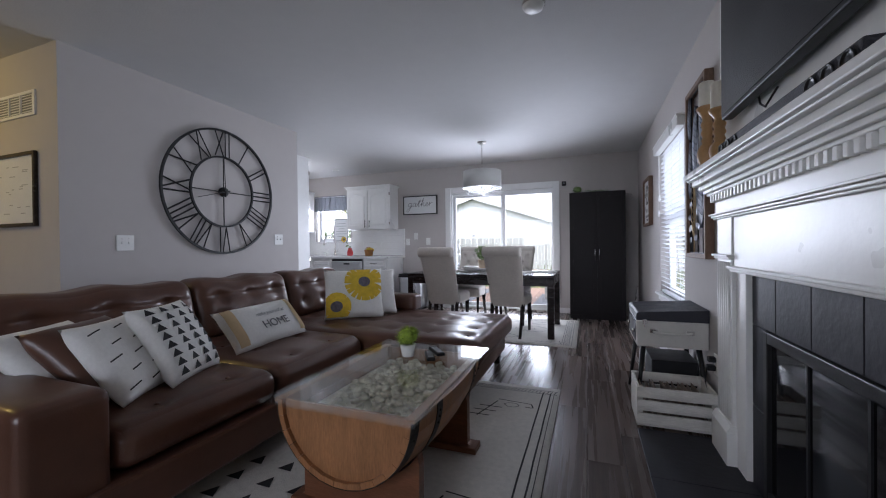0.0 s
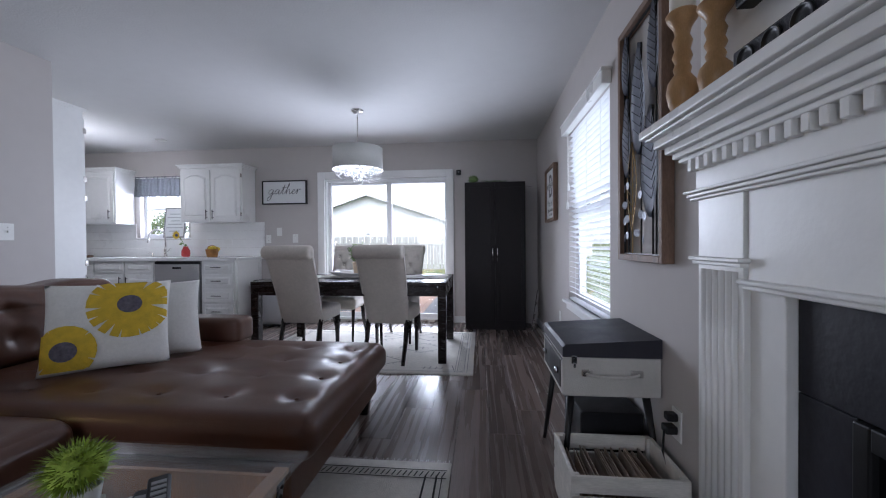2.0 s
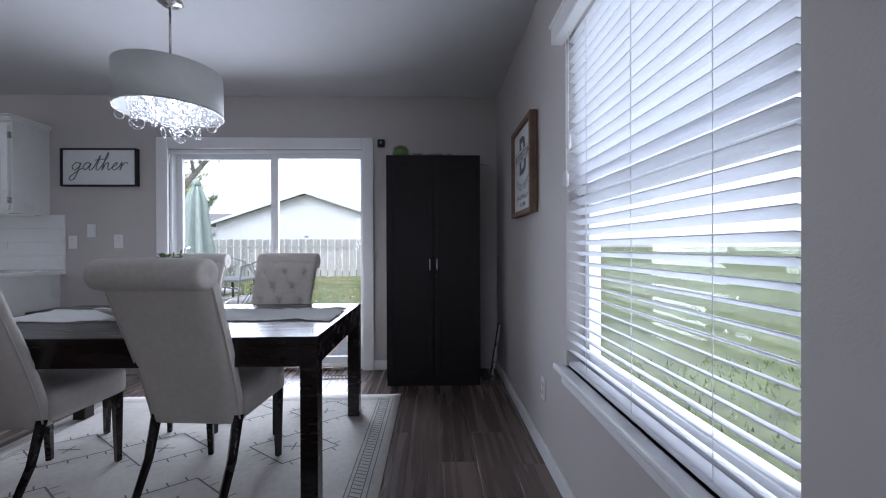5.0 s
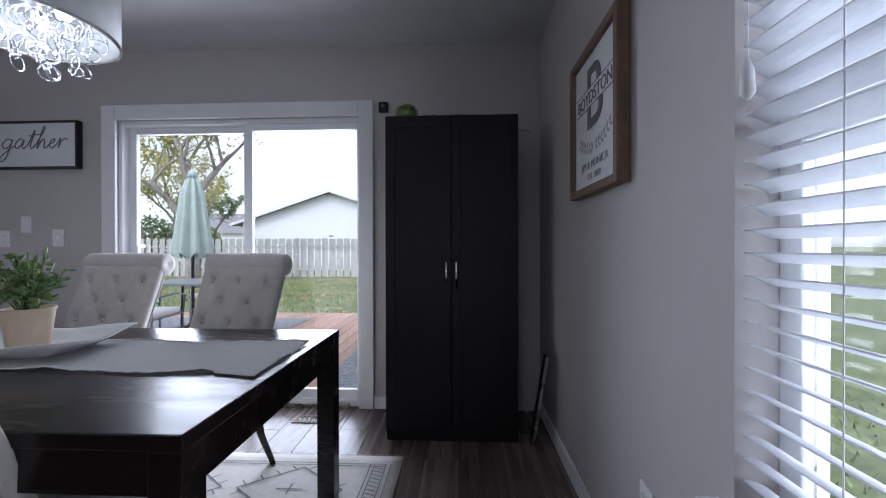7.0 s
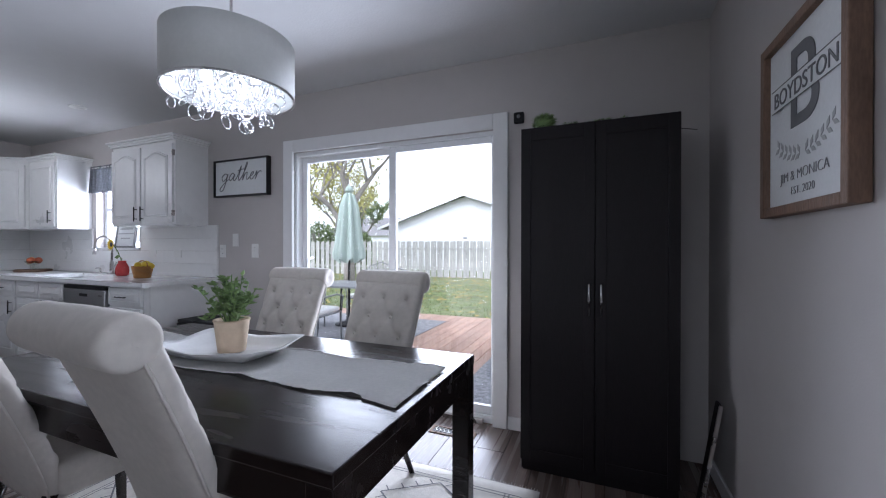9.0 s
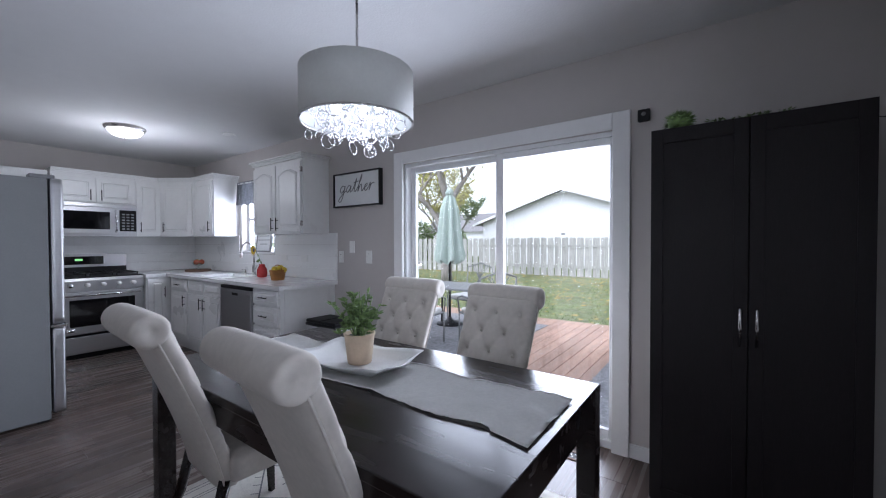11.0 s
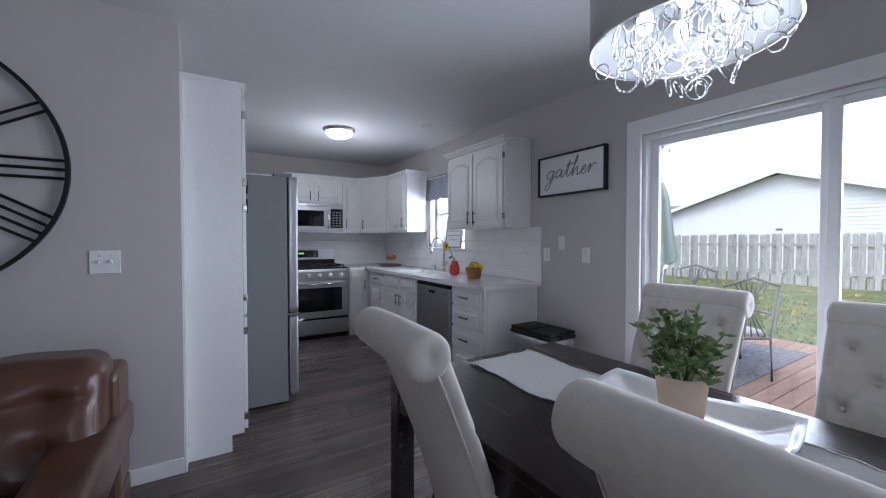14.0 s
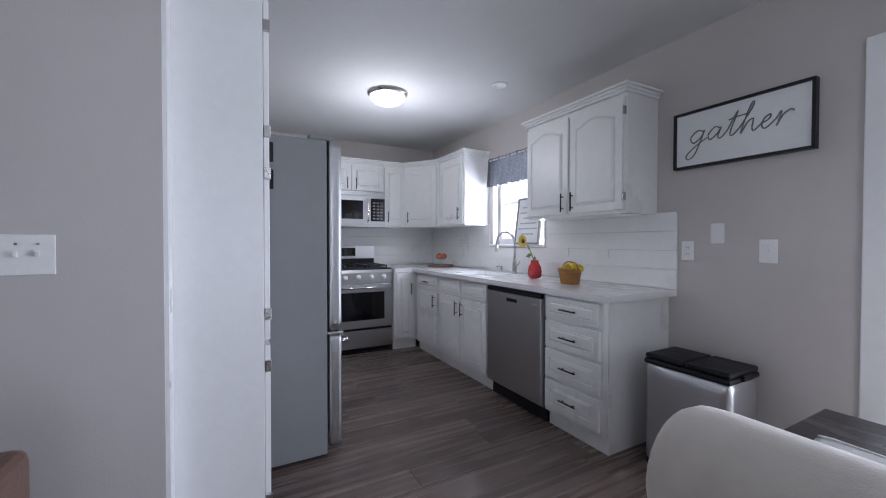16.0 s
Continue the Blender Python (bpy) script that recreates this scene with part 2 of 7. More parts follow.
HEDGE = material("hedge_leaves", (0.17, 0.23, 0.08), 0.7, grain=0.2, bump=0.0, vary=0.4, island=True)
CANVAS = material("pale_green_canvas", (0.44, 0.52, 0.46), 0.85, grain=0.08, bump=0.2)
MAT = material("grey_speckled_mat", (0.28, 0.28, 0.29), 0.95, grain=0.45, scale=25, fine=0.4, bump=0.4)
RUBBER = material("matte_black_plastic", (0.012, 0.012, 0.014), 0.5, grain=0.05, bump=0.06, ior=1.35)

# ---- mesh helpers ----


def bm_new():
    return bmesh.new()


def box(bm, x0, x1, y0, y1, z0, z1, bev=0.0, seg=2):
    r = bmesh.ops.create_cube(bm, size=1)
    vs = r["verts"]
    for v in vs:
        v.co = ((x0 + x1) / 2 + v.co.x * (x1 - x0), (y0 + y1) / 2 + v.co.y * (y1 - y0), (z0 + z1) / 2 + v.co.z * (z1 - z0))
    if bev:
        es = list({e for v in vs for e in v.link_edges})
        bmesh.ops.bevel(bm, geom=es, offset=bev, segments=seg, profile=0.5, affect="EDGES")
    return bm


def bx(*a, **k):
    return box(bm_new(), *a, **k)


def rod(bm, p0, p1, r0, r1=None, n=10):
    r1 = r0 if r1 is None else r1
    p0, p1 = Vector(p0), Vector(p1)
    q = (p1 - p0).to_track_quat("Z", "Y")
    rings = []
    for p, r in ((p0, r0), (p1, r1)):
        rings.append([bm.verts.new(p + q @ Vector((r * math.cos(2 * math.pi * i / n), r * math.sin(2 * math.pi * i / n), 0))) for i in range(n)])
    for i in range(n):
        bm.faces.new((rings[0][i], rings[0][(i + 1) % n], rings[1][(i + 1) % n], rings[1][i])).smooth = n > 6
    bm.faces.new(rings[0][::-1])
    bm.faces.new(rings[1])
    return bm


def tube(bm, pts, r, n=8, closed=False):
    pts = [Vector(p) for p in pts]
    rings = []
    for i, p in enumerate(pts):
        a = pts[i - 1] if (i or closed) else p
        c = pts[(i + 1) % len(pts)] if (i < len(pts) - 1 or closed) else p
        q = (c - a).to_track_quat("Z", "Y")
        rr = r(i / (len(pts) - 1)) if callable(r) else r
        rings.append([bm.verts.new(p + q @ Vector((rr * math.cos(2 * math.pi * k / n), rr * math.sin(2 * math.pi * k / n), 0))) for k in range(n)])
    for i in range(len(rings) - (0 if closed else 1)):
        A, B = rings[i], rings[(i + 1) % len(rings)]
        off = min(range(n), key=lambda s: (A[0].co - B[s].co).length) if closed else 0
        for k in range(n):
            bm.faces.new((A[k], A[(k + 1) % n], B[(k + 1 + off) % n], B[(k + off) % n])).smooth = True
    if not closed:
        bm.faces.new(rings[0][::-1])
        bm.faces.new(rings[-1])
    return bm


def lathe(bm, prof, c=(0, 0, 0), n=24, axis="z", caps=True):
    rings = []
    for r, h in prof:
        ring = []
        for i in range(n):
            a = 2 * math.pi * i / n
            p = (r * math.cos(a), r * math.sin(a), h)
            if axis == "y":
                p = (p[0], h, p[1])
            elif axis == "x":
                p = (h, p[0], p[1])
            ring.append(bm.verts.new((c[0] + p[0], c[1] + p[1], c[2] + p[2])))
        rings.append(ring)
    for A, B in zip(rings, rings[1:]):
        for i in range(n):
            bm.faces.new((A[i], A[(i + 1) % n], B[(i + 1) % n], B[i])).smooth = True
    for ring, rv in ((rings[0], True), (rings[-1], False)) if caps else ():
        try:
            bm.faces.new(ring[::-1] if rv else ring)
        except ValueError:
            pass
    return bm


def prism(bm, poly, axis, a, b):
    """A polygon pushed from a to b along an axis. poly: pairs in the two other axes, in the order x, y, z."""
    def put(u, w, t):
        return {"x": (t, u, w), "y": (u, t, w), "z": (u, w, t)}[axis]
    A = [bm.verts.new(put(u, w, a)) for u, w in poly]
    B = [bm.verts.new(put(u, w, b)) for u, w in poly]
    n = len(poly)
    for i in range(n):
        bm.faces.new((A[i], A[(i + 1) % n], B[(i + 1) % n], B[i]))
    bm.faces.new(A[::-1])
    bm.faces.new(B)
    return bm


def soft(bm, x0, x1, y0, y1, z0, z1, r=0.05, n=12, shape=None):
    """A padded block with round edges; shape(u, v, w, p) may move each point, u, v, w running from -1 to 1."""
    h = Vector(((x1 - x0) / 2, (y1 - y0) / 2, (z1 - z0) / 2))
    c = Vector(((x0 + x1) / 2, (y0 + y1) / 2, (z0 + z1) / 2))
    r = min(r, *h)
    tmp = bm_new()
    bmesh.ops.create_cube(tmp, size=2)
    bmesh.ops.subdivide_edges(tmp, edges=tmp.edges[:], cuts=n, use_grid_fill=True)
    made = {}
    for v in tmp.verts:
        u = v.co.copy()
        s = Vector([math.copysign(1 - (1 - abs(k)) ** 1.4, k) for k in u])
        p = Vector((s.x * h.x, s.y * h.y, s.z * h.z))
        inner = Vector([max(-(hh - r), min(hh - r, k)) for k, hh in zip(p, h)])
        d = p - inner
        p = inner + (d.normalized() * r if d.length > 1e-6 else d)
        p = p + c
        if shape:
            p = Vector(shape(s.x, s.y, s.z, p))
        made[v] = bm.verts.new(p)
    for f in tmp.faces:
        bm.faces.new([made[v] for v in f.verts]).smooth = True
    tmp.free()
    return bm


def ball(bm, c, r, sub=2, squash=(1, 1, 1)):
    res = bmesh.ops.create_icosphere(bm, subdivisions=sub, radius=r)
    for v in res["verts"]:
        v.co = Vector((v.co.x * squash[0], v.co.y * squash[1], v.co.z * squash[2])) + Vector(c)
        for f in v.link_faces:
            f.smooth = True
    return bm


def mesh_of(bm, name, mat, smooth=False):
    bmesh.ops.recalc_face_normals(bm, faces=bm.faces[:])
    me = bpy.data.meshes.new(name)
    bm.to_mesh(me)
    bm.free()
    me.materials.append(mat)
    return me


def part(name, bm, mat, parent=None, label=""):
    ob = new(name, mesh_of(bm, name, mat))
    if parent:
        ob.parent = parent
    return tagged(ob, label)


def thing(name, label, category, at=(0, 0, 0), rz=0.0, group="", kind="", rx=0.0, ry=0.0):
    ob = new(name)
    ob.matrix_world = pose(*at, rx, ry, rz)
    return tagged(ob, label, category, group, kind)


def single(name, bm, mat, label, category, group="", kind=""):
    return tagged(part(name, bm, mat), label, category, group, kind)


def words(name, text, size, mat, parent, m, shear=0.0, depth=0.0008, align="CENTER", weight=0.0, label=""):
    cu = bpy.data.curves.new(name, "FONT")
    cu.body, cu.size, cu.shear, cu.extrude, cu.align_x, cu.offset = text, size, shear, depth, align, weight
    tmp = bpy.data.objects.new(name, cu)
    scene.collection.objects.link(tmp)
    me = bpy.data.meshes.new_from_object(tmp.evaluated_get(bpy.context.evaluated_depsgraph_get()))
    bpy.data.objects.remove(tmp)
    bpy.data.curves.remove(cu)
    me.materials.clear()
    me.materials.append(mat)
    ob = new(name, me)
    ob.parent = parent
    ob.matrix_local = m
    return tagged(ob, label)


# ---- structure ----
XR, YB, H = 0.836, 6.09, 2.44
XL, YK, XC, YC = -6.28, 3.50, -3.10, 1.28
YN, XH = -2.8, -4.9


def structure(name, bm, mat, label, category="wall"):
    return single(name, bm, mat, label, category, kind="structure")


b = bm_new()
for x0, x1, z0, z1 in ((XL - 0.14, -4.88, 0, H), (-4.88, -4.12, 0, 1.18), (-4.88, -4.12, 2.03, H), (-4.12, -2.08, 0, H), (-2.08, -0.30, 1.97, H), (-0.30, XR + 0.14, 0, H)):
    box(b, x0, x1, YB, YB + 0.14, z0, z1)
structure("wall_back", b, PAINT, "greige painted wall with patio door and kitchen window")
b = bm_new()
for y0, y1, z0, z1 in ((YN, 3.22, 0, H), (3.22, 4.28, 0, 0.58), (3.22, 4.28, 2.0, H), (4.28, YB, 0, H)):
    box(b, XR, XR + 0.14, y0, y1, z0, z1)
structure("wall_right", b, PAINT, "greige painted wall with a tall window")
structure("wall_clock", bx(XC - 0.6, XC, YC, YK, 0, H), PAINT, "greige painted wall behind the sofa and clock")
structure("wall_kitchen_near", bx(XL, XC - 0.6, YK - 0.12, YK, 0, H), PAINT, "greige painted kitchen wall behind the fridge")
structure("wall_kitchen_left", bx(XL - 0.14, XL, YK - 0.12, YB, 0, H), PAINT, "greige painted kitchen wall behind the stove")
structure("wall_hall", bx(XH - 0.14, XC - 0.6, YC, YC + 0.12, 0, H), PAINT, "greige hall wall in warm light")
structure("wall_hall_left", bx(XH - 0.14, XH, YN, YC, 0, H), PAINT, "greige painted hall wall")
# The opening at x -2.3 to -0.3 is for the added, unseen window.
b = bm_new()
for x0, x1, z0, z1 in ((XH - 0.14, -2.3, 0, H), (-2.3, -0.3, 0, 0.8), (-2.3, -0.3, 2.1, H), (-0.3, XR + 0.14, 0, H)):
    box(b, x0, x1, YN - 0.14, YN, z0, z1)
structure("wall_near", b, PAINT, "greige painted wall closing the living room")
structure("ceiling", bx(XL - 0.14, XR + 0.14, YN - 0.14, YB + 0.14, H, H + 0.12), CEIL, "smooth white painted ceiling", "ceiling")
floor = structure("floor", bx(XL - 0.14, XR + 0.14, YN - 0.14, YB + 0.02, -0.12, -0.004), JOINT, "dark brown laminate plank floor", "floor")
b = bm_new()
for x0, x1, y0, y1 in ((XR - 0.014, XR, 2.36, YB), (-0.27, 0.0, YB - 0.014, YB), (-2.96, -2.17, YB - 0.014, YB), (XC, XC + 0.014, YC, YK), (XC - 0.1, XC + 0.014, YK, YK + 0.014)):
    box(b, x0, x1, y0, y1, 0, 0.085, 0.004)
structure("baseboard", b, TRIM, "white painted baseboard", "baseboard")

# ---- patio door ----


def patio_door():
    d = thing("door_1", "white vinyl sliding glass patio door, closed", "patio door", (0, YB, 0), kind="structure")
    f = bm_new()
    for x0, x1, z0, z1 in ((-2.17, -2.07, 0, 2.07), (-0.37, -0.27, 0, 2.07), (-2.07, -0.37, 1.97, 2.07)):
        box(f, x0, x1, -0.022, 0.0, z0, z1, 0.005)
    part("casing", f, TRIM, d)
    f = bm_new()
    for x0, x1, z0, z1 in ((-2.08, -2.055, 0.05, 1.97), (-0.345, -0.30, 0.05, 1.97), (-2.055, -0.345, 1.94, 1.97), (-2.08, -0.30, 0.0, 0.05)):
        box(f, x0, x1, 0.02, 0.13, z0, z1, 0.004)
    part("door_frame", f, VINYL, d)
    part("threshold", bx(-2.0, -0.44, -0.01, 0.02, 0.0, 0.03, 0.004), NICKEL, d, "metal sill track")
    for x0, x1, y in ((-2.055, -1.165, 0.10), (-1.18, -0.345, 0.055)):
        p = bm_new()
        sw = 0.05
        for a, c, z0, z1 in ((x0, x0 + sw, 0.05, 1.94), (x1 - sw, x1, 0.05, 1.94), (x0 + sw, x1 - sw, 0.05, 0.11), (x0 + sw, x1 - sw, 1.895, 1.94)):
            box(p, a, c, y - 0.018, y + 0.018, z0, z1, 0.004)
        s = part("sash", p, VINYL, d)
        g = part("pane", bx(x0 + sw, x1 - sw, y - 0.003, y + 0.003, 0.11, 1.895), PANE, s)
        g.visible_shadow = False
    h = tube(bm_new(), [(-1.95, 0.08, 0.92), (-1.93, 0.0, 0.93), (-1.93, -0.015, 1.0), (-1.93, 0.0, 1.09), (-1.95, 0.08, 1.10)], 0.011)
    part("handle", h, VINYL, d, "white pull handle")


patio_door()


def side_window():
    w = thing("window_1", "white vinyl window behind a white slatted blind", "window", (XR, 0, 0), kind="structure")
    f = bm_new()
    for y0, y1, z0, z1 in ((3.22, 3.27, 0.58, 2.0), (4.23, 4.28, 0.58, 2.0), (3.27, 4.23, 1.95, 2.0), (3.27, 4.23, 0.58, 0.64), (3.27, 4.23, 1.27, 1.32)):
        box(f, 0.08, 0.13, y0, y1, z0, z1, 0.004)
    part("window_frame", f, VINYL, w)
    for z0, z1 in ((0.64, 1.27), (1.32, 1.95)):
        g = part("pane", bx(0.10, 0.106, 3.27, 4.23, z0, z1), PANE, w)
        g.visible_shadow = False
    s = bm_new()
    box(s, -0.045, 0.08, 3.17, 4.33, 0.555, 0.58, 0.006)
    box(s, -0.016, 0.0, 3.20, 4.30, 0.50, 0.555, 0.004)
    part("window_sill", s, TRIM, w)
    k = thing("window_blind", "white horizontal slatted blind, lowered and half open", "blind", (XR, 0, 0))
    v = bm_new()
    box(v, -0.055, 0.0, 3.19, 4.31, 1.97, 2.05, 0.006)
    box(v, -0.062, 0.0, 3.18, 4.32, 2.045, 2.06, 0.003)
    part("valance", v, WHITE, k)
    me = None
    n, top, pitch = 32, 1.955, 0.0423
    for i in range(n):
        if me is None:
            t = bm_new()
            a = radians(-20)
            pts = [(-0.025, 0.0), (-0.012, 0.0025), (0.0, 0.0034), (0.012, 0.0025), (0.025, 0.0)]
            up = [(c * math.cos(a) - q * math.sin(a), c * math.sin(a) + q * math.cos(a)) for c, q in pts]
            dn = [(c * math.cos(a) - (q - 0.003) * math.sin(a), c * math.sin(a) + (q - 0.003) * math.cos(a)) for c, q in pts[::-1]]
            prism(t, up + dn, "y", 3.235, 4.265)
            me = mesh_of(t, "slat", BLIND)
        o = new("slat", me)
        o.parent = k
        o.location = (0.03, 0, top - i * pitch)
        o.rotation_euler = (0, radians(math.sin(i * 2.1) * 1.5), 0)
    part("bottom_rail", bx(0.005, 0.055, 3.235, 4.265, 0.585, 0.603, 0.004), BLIND, k)
    for y in (3.42, 3.75, 4.08):
        part("ladder_cord", rod(bm_new(), (0.008, y, 0.6), (0.008, y, 1.97), 0.0012, n=5), WHITE, k)
    c = bm_new()
    rod(c, (-0.02, 4.19, 1.97), (-0.02, 4.19, 1.55), 0.0015, n=5)
    lathe(c, [(0.004, 1.56), (0.010, 1.54), (0.012, 1.50), (0.004, 1.49)], (-0.02, 4.19, 0), 10)
    rod(c, (-0.02, 4.22, 1.97), (-0.02, 4.22, 1.40), 0.0015, n=5)
    lathe(c, [(0.004, 1.41), (0.010, 1.39), (0.012, 1.35), (0.004, 1.34)], (-0.02, 4.22, 0), 10)
    part("pull_cord", c, WHITE, k)


side_window()


def kitchen_window():
    w = thing("window_2", "white kitchen window above the sink", "window", (0, YB, 0), kind="structure")
    f = bm_new()
    for x0, x1, z0, z1 in ((-4.88, -4.83, 1.18, 2.03), (-4.17, -4.12, 1.18, 2.03), (-4.83, -4.17, 1.98, 2.03), (-4.83, -4.17, 1.18, 1.24), (-4.83, -4.17, 1.58, 1.62)):
        box(f, x0, x1, 0.08, 0.13, z0, z1, 0.004)
    part("window_frame", f, VINYL, w)
    g = part("pane", bx(-4.83, -4.17, 0.10, 0.106, 1.24, 1.98), PANE, w)
    g.visible_shadow = False
    part("window_sill", bx(-4.92, -4.08, -0.03, 0.08, 1.155, 1.18, 0.005), TRIM, w)


kitchen_window()


# Unseen window, made up to give the living room fill an opening.
def added_front_window():
    w = thing("window_3", "white framed unseen window, added to light the living room", "window", (0, YN, 0), kind="structure")
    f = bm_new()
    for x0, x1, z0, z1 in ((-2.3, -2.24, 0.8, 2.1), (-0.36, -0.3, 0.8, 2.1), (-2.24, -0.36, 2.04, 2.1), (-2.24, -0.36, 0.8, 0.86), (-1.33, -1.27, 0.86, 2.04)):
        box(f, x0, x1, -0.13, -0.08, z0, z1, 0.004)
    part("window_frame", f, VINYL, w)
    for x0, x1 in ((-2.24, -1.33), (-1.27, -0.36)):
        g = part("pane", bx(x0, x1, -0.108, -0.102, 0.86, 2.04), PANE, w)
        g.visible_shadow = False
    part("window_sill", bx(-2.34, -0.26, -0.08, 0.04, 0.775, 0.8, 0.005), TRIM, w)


added_front_window()

# ---- fireplace wall ----


def fireplace():
    f = thing("fireplace", "white painted fireplace mantel with fluted pilasters and dentils", "fireplace", (XR, 1.26, 0))
    # local: x runs out of the wall to negative, y along the wall
    half = 0.94
    steps = [(-0.185, 1.445, 1.415), (-0.170, 1.415, 1.405), (-0.150, 1.405, 1.375), (-0.125, 1.375, 1.35), (-0.108, 1.35, 1.33), (-0.095, 1.33, 1.315)]
    for x, z1, z0 in steps:
        e = half + (-x) - 0.04
        part("shelf_board" if z1 > 1.44 else "shelf_moulding", bx(x, 0.0, -e, e, z0, z1, 0.005, 2), WHITE, f)
    d0 = None
    n = 44
    for i in range(n):
        y = -half + 0.01 + i * (2 * half - 0.02) / (n - 1)
        if d0 is None:
            d0 = mesh_of(bx(-0.092, -0.066, -0.011, 0.011, 1.278, 1.316, 0.002, 1), "dentil", WHITE)
        o = new("dentil", d0)
        o.parent = f
        o.location = (0, y, 0)
    fr = bm_new()
    box(fr, -0.068, 0, -half, half, 1.20, 1.315, 0.003)
    box(fr, -0.055, 0, -0.72, 0.72, 0.955, 1.20, 0.003)
    part("frieze", fr, WHITE, f)
    mo = bm_new()
    for x, z0, z1 in ((-0.095, 1.208, 1.218), (-0.084, 1.197, 1.208), (-0.074, 1.188, 1.197)):
        box(mo, x, 0, -half - 0.024, half + 0.024, z0, z1, 0.003)
    part("moulding", mo, WHITE, f)
    li = bm_new()
    box(li, -0.085, 0, -0.72, 0.72, 0.945, 0.958, 0.004)
    box(li, -0.074, 0, -0.715, 0.715, 0.932, 0.946, 0.004)
    part("lintel_moulding", li, WHITE, f)
    for s in (-1, 1):
        p = bm_new()
        a, c = sorted((s * 0.725, s * (half - 0.005)))
        box(p, -0.062, 0, a, c, 0.19, 1.19, 0.003)
        pil = part("pilaster", p, WHITE, f)
        box_b = bm_new()
        box(box_b, -0.088, 0, a - 0.012, c + 0.012, 0.0, 0.17, 0.003)
        prism(box_b, [(-0.088, 0.17), (-0.07, 0.20), (0, 0.20), (0, 0.17)], "y", a - 0.010, c + 0.010)
        part("plinth", box_b, WHITE, pil)
        cap = bm_new()
        for x, z0, z1, e in ((-0.085, 1.0, 1.012, 0.016), (-0.076, 0.988, 1.0, 0.010)):
            box(cap, x, 0, a - e, c + e, z0, z1, 0.003)
        part("capital", cap, WHITE, pil)
        wide = (c - a) / 7.0
        for i in range(6):
            y = a + wide * (i + 1)
            t = rod(bm_new(), (-0.062, y, 0.215), (-0.062, y, 0.975), 0.0085, n=8)
            part("reed", t, WHITE, pil)
        q0, q1 = sorted((s * 0.605, s * 0.725))
        part("jamb", bx(-0.045, 0, q0, q1, 0.0, 0.935, 0.003), WHITE, f)
    # tile slip
    ty = [-0.605, -0.38, -0.127, 0.127, 0.38, 0.605]
    for y0, y1 in zip(ty, ty[1:]):
        part("tile", bx(-0.022, 0, y0 + 0.002, y1 - 0.002, 0.712, 0.932, 0.002, 1), SLATE, f, "charcoal tile")
    for s in (-1, 1):
        y0, y1 = sorted((s * 0.46, s * 0.605))
        for z0, z1 in ((0.006, 0.36), (0.36, 0.712)):
            part("tile", bx(-0.022, 0, y0 + 0.002, y1 - 0.002, z0 + 0.002, z1 - 0.002, 0.002, 1), SLATE, f, "charcoal tile")
    firebox = part("firebox", bx(-0.008, 0, -0.425, 0.425, 0.07, 0.665), BLACK, f, "black metal firebox")
    for y0, y1, z0, z1 in ((-0.46, -0.425, 0.01, 0.71), (0.425, 0.46, 0.01, 0.71), (-0.425, 0.425, 0.665, 0.71), (-0.425, 0.425, 0.01, 0.07)):
        part("frame_bar", bx(-0.035, 0, y0, y1, z0, z1, 0.004), BLACK, firebox)
    part("fire_door", bx(-0.018, -0.010, -0.425, 0.425, 0.07, 0.665), BLACKGLASS, firebox, "dark glass")
    for y in (-0.15, 0.15):
        part("door_bar", bx(-0.024, -0.018, y - 0.006, y + 0.006, 0.07, 0.665), BLACK, firebox)
    hx = thing("hearth", "flat charcoal tile hearth on the floor", "hearth", (XR, 1.26, 0), kind="structure")
    for i in range(4):
        y0 = -1.0 + i * 0.5
        part("tile", bx(-0.436, -0.02, y0 + 0.0015, y0 + 0.4985, 0.0, 0.012, 0.002, 1), SLATE, hx)
    ov = single("overmantel_panel", bx(XR - 0.035, XR, 0.26, 2.235, 1.45, H, 0.003), WHITE, "white painted panel above the mantel shelf", "panel", kind="structure")


fireplace()


def television():
    t = thing("television", "large black flat television on the wall above the mantel", "television", (XR - 0.035, 1.225, 2.045))
    part("casing", bx(-0.075, -0.03, -0.72, 0.72, -0.41, 0.41, 0.006), RUBBER, t)
    part("screen", bx(-0.078, -0.0745, -0.708, 0.708, -0.392, 0.398), SCREEN, t, "dark switched-off screen")
    part("bracket", bx(-0.03, 0, -0.2, 0.2, -0.2, 0.2), BLACK, t)
    part("cable", tube(bm_new(), [(-0.03, 0.45, -0.36), (-0.03, 0.42, -0.44), (-0.035, 0.36, -0.47), (-0.02, 0.3, -0.42)], 0.004), BLACK, t)
    s = thing("soundbar", "long grey speaker bar with round drivers on the mantel", "speaker", (XR - 0.085, 1.42, 1.445))
    part("cabinet", bx(-0.045, 0.045, -0.5, 0.5, 0, 0.072, 0.006), GREYLID, s)
    for y in (-0.45, -0.37, -0.29, 0.29, 0.37, 0.45):
        ring = lathe(bm_new(), [(0.029, -0.045), (0.029, -0.050), (0.025, -0.050), (0.024, -0.046), (0.012, -0.0455), (0.006, -0.047)], (0, y, 0.037), 20, "x")
        part("driver", ring, BLACK, s, "black round speaker driver")


television()


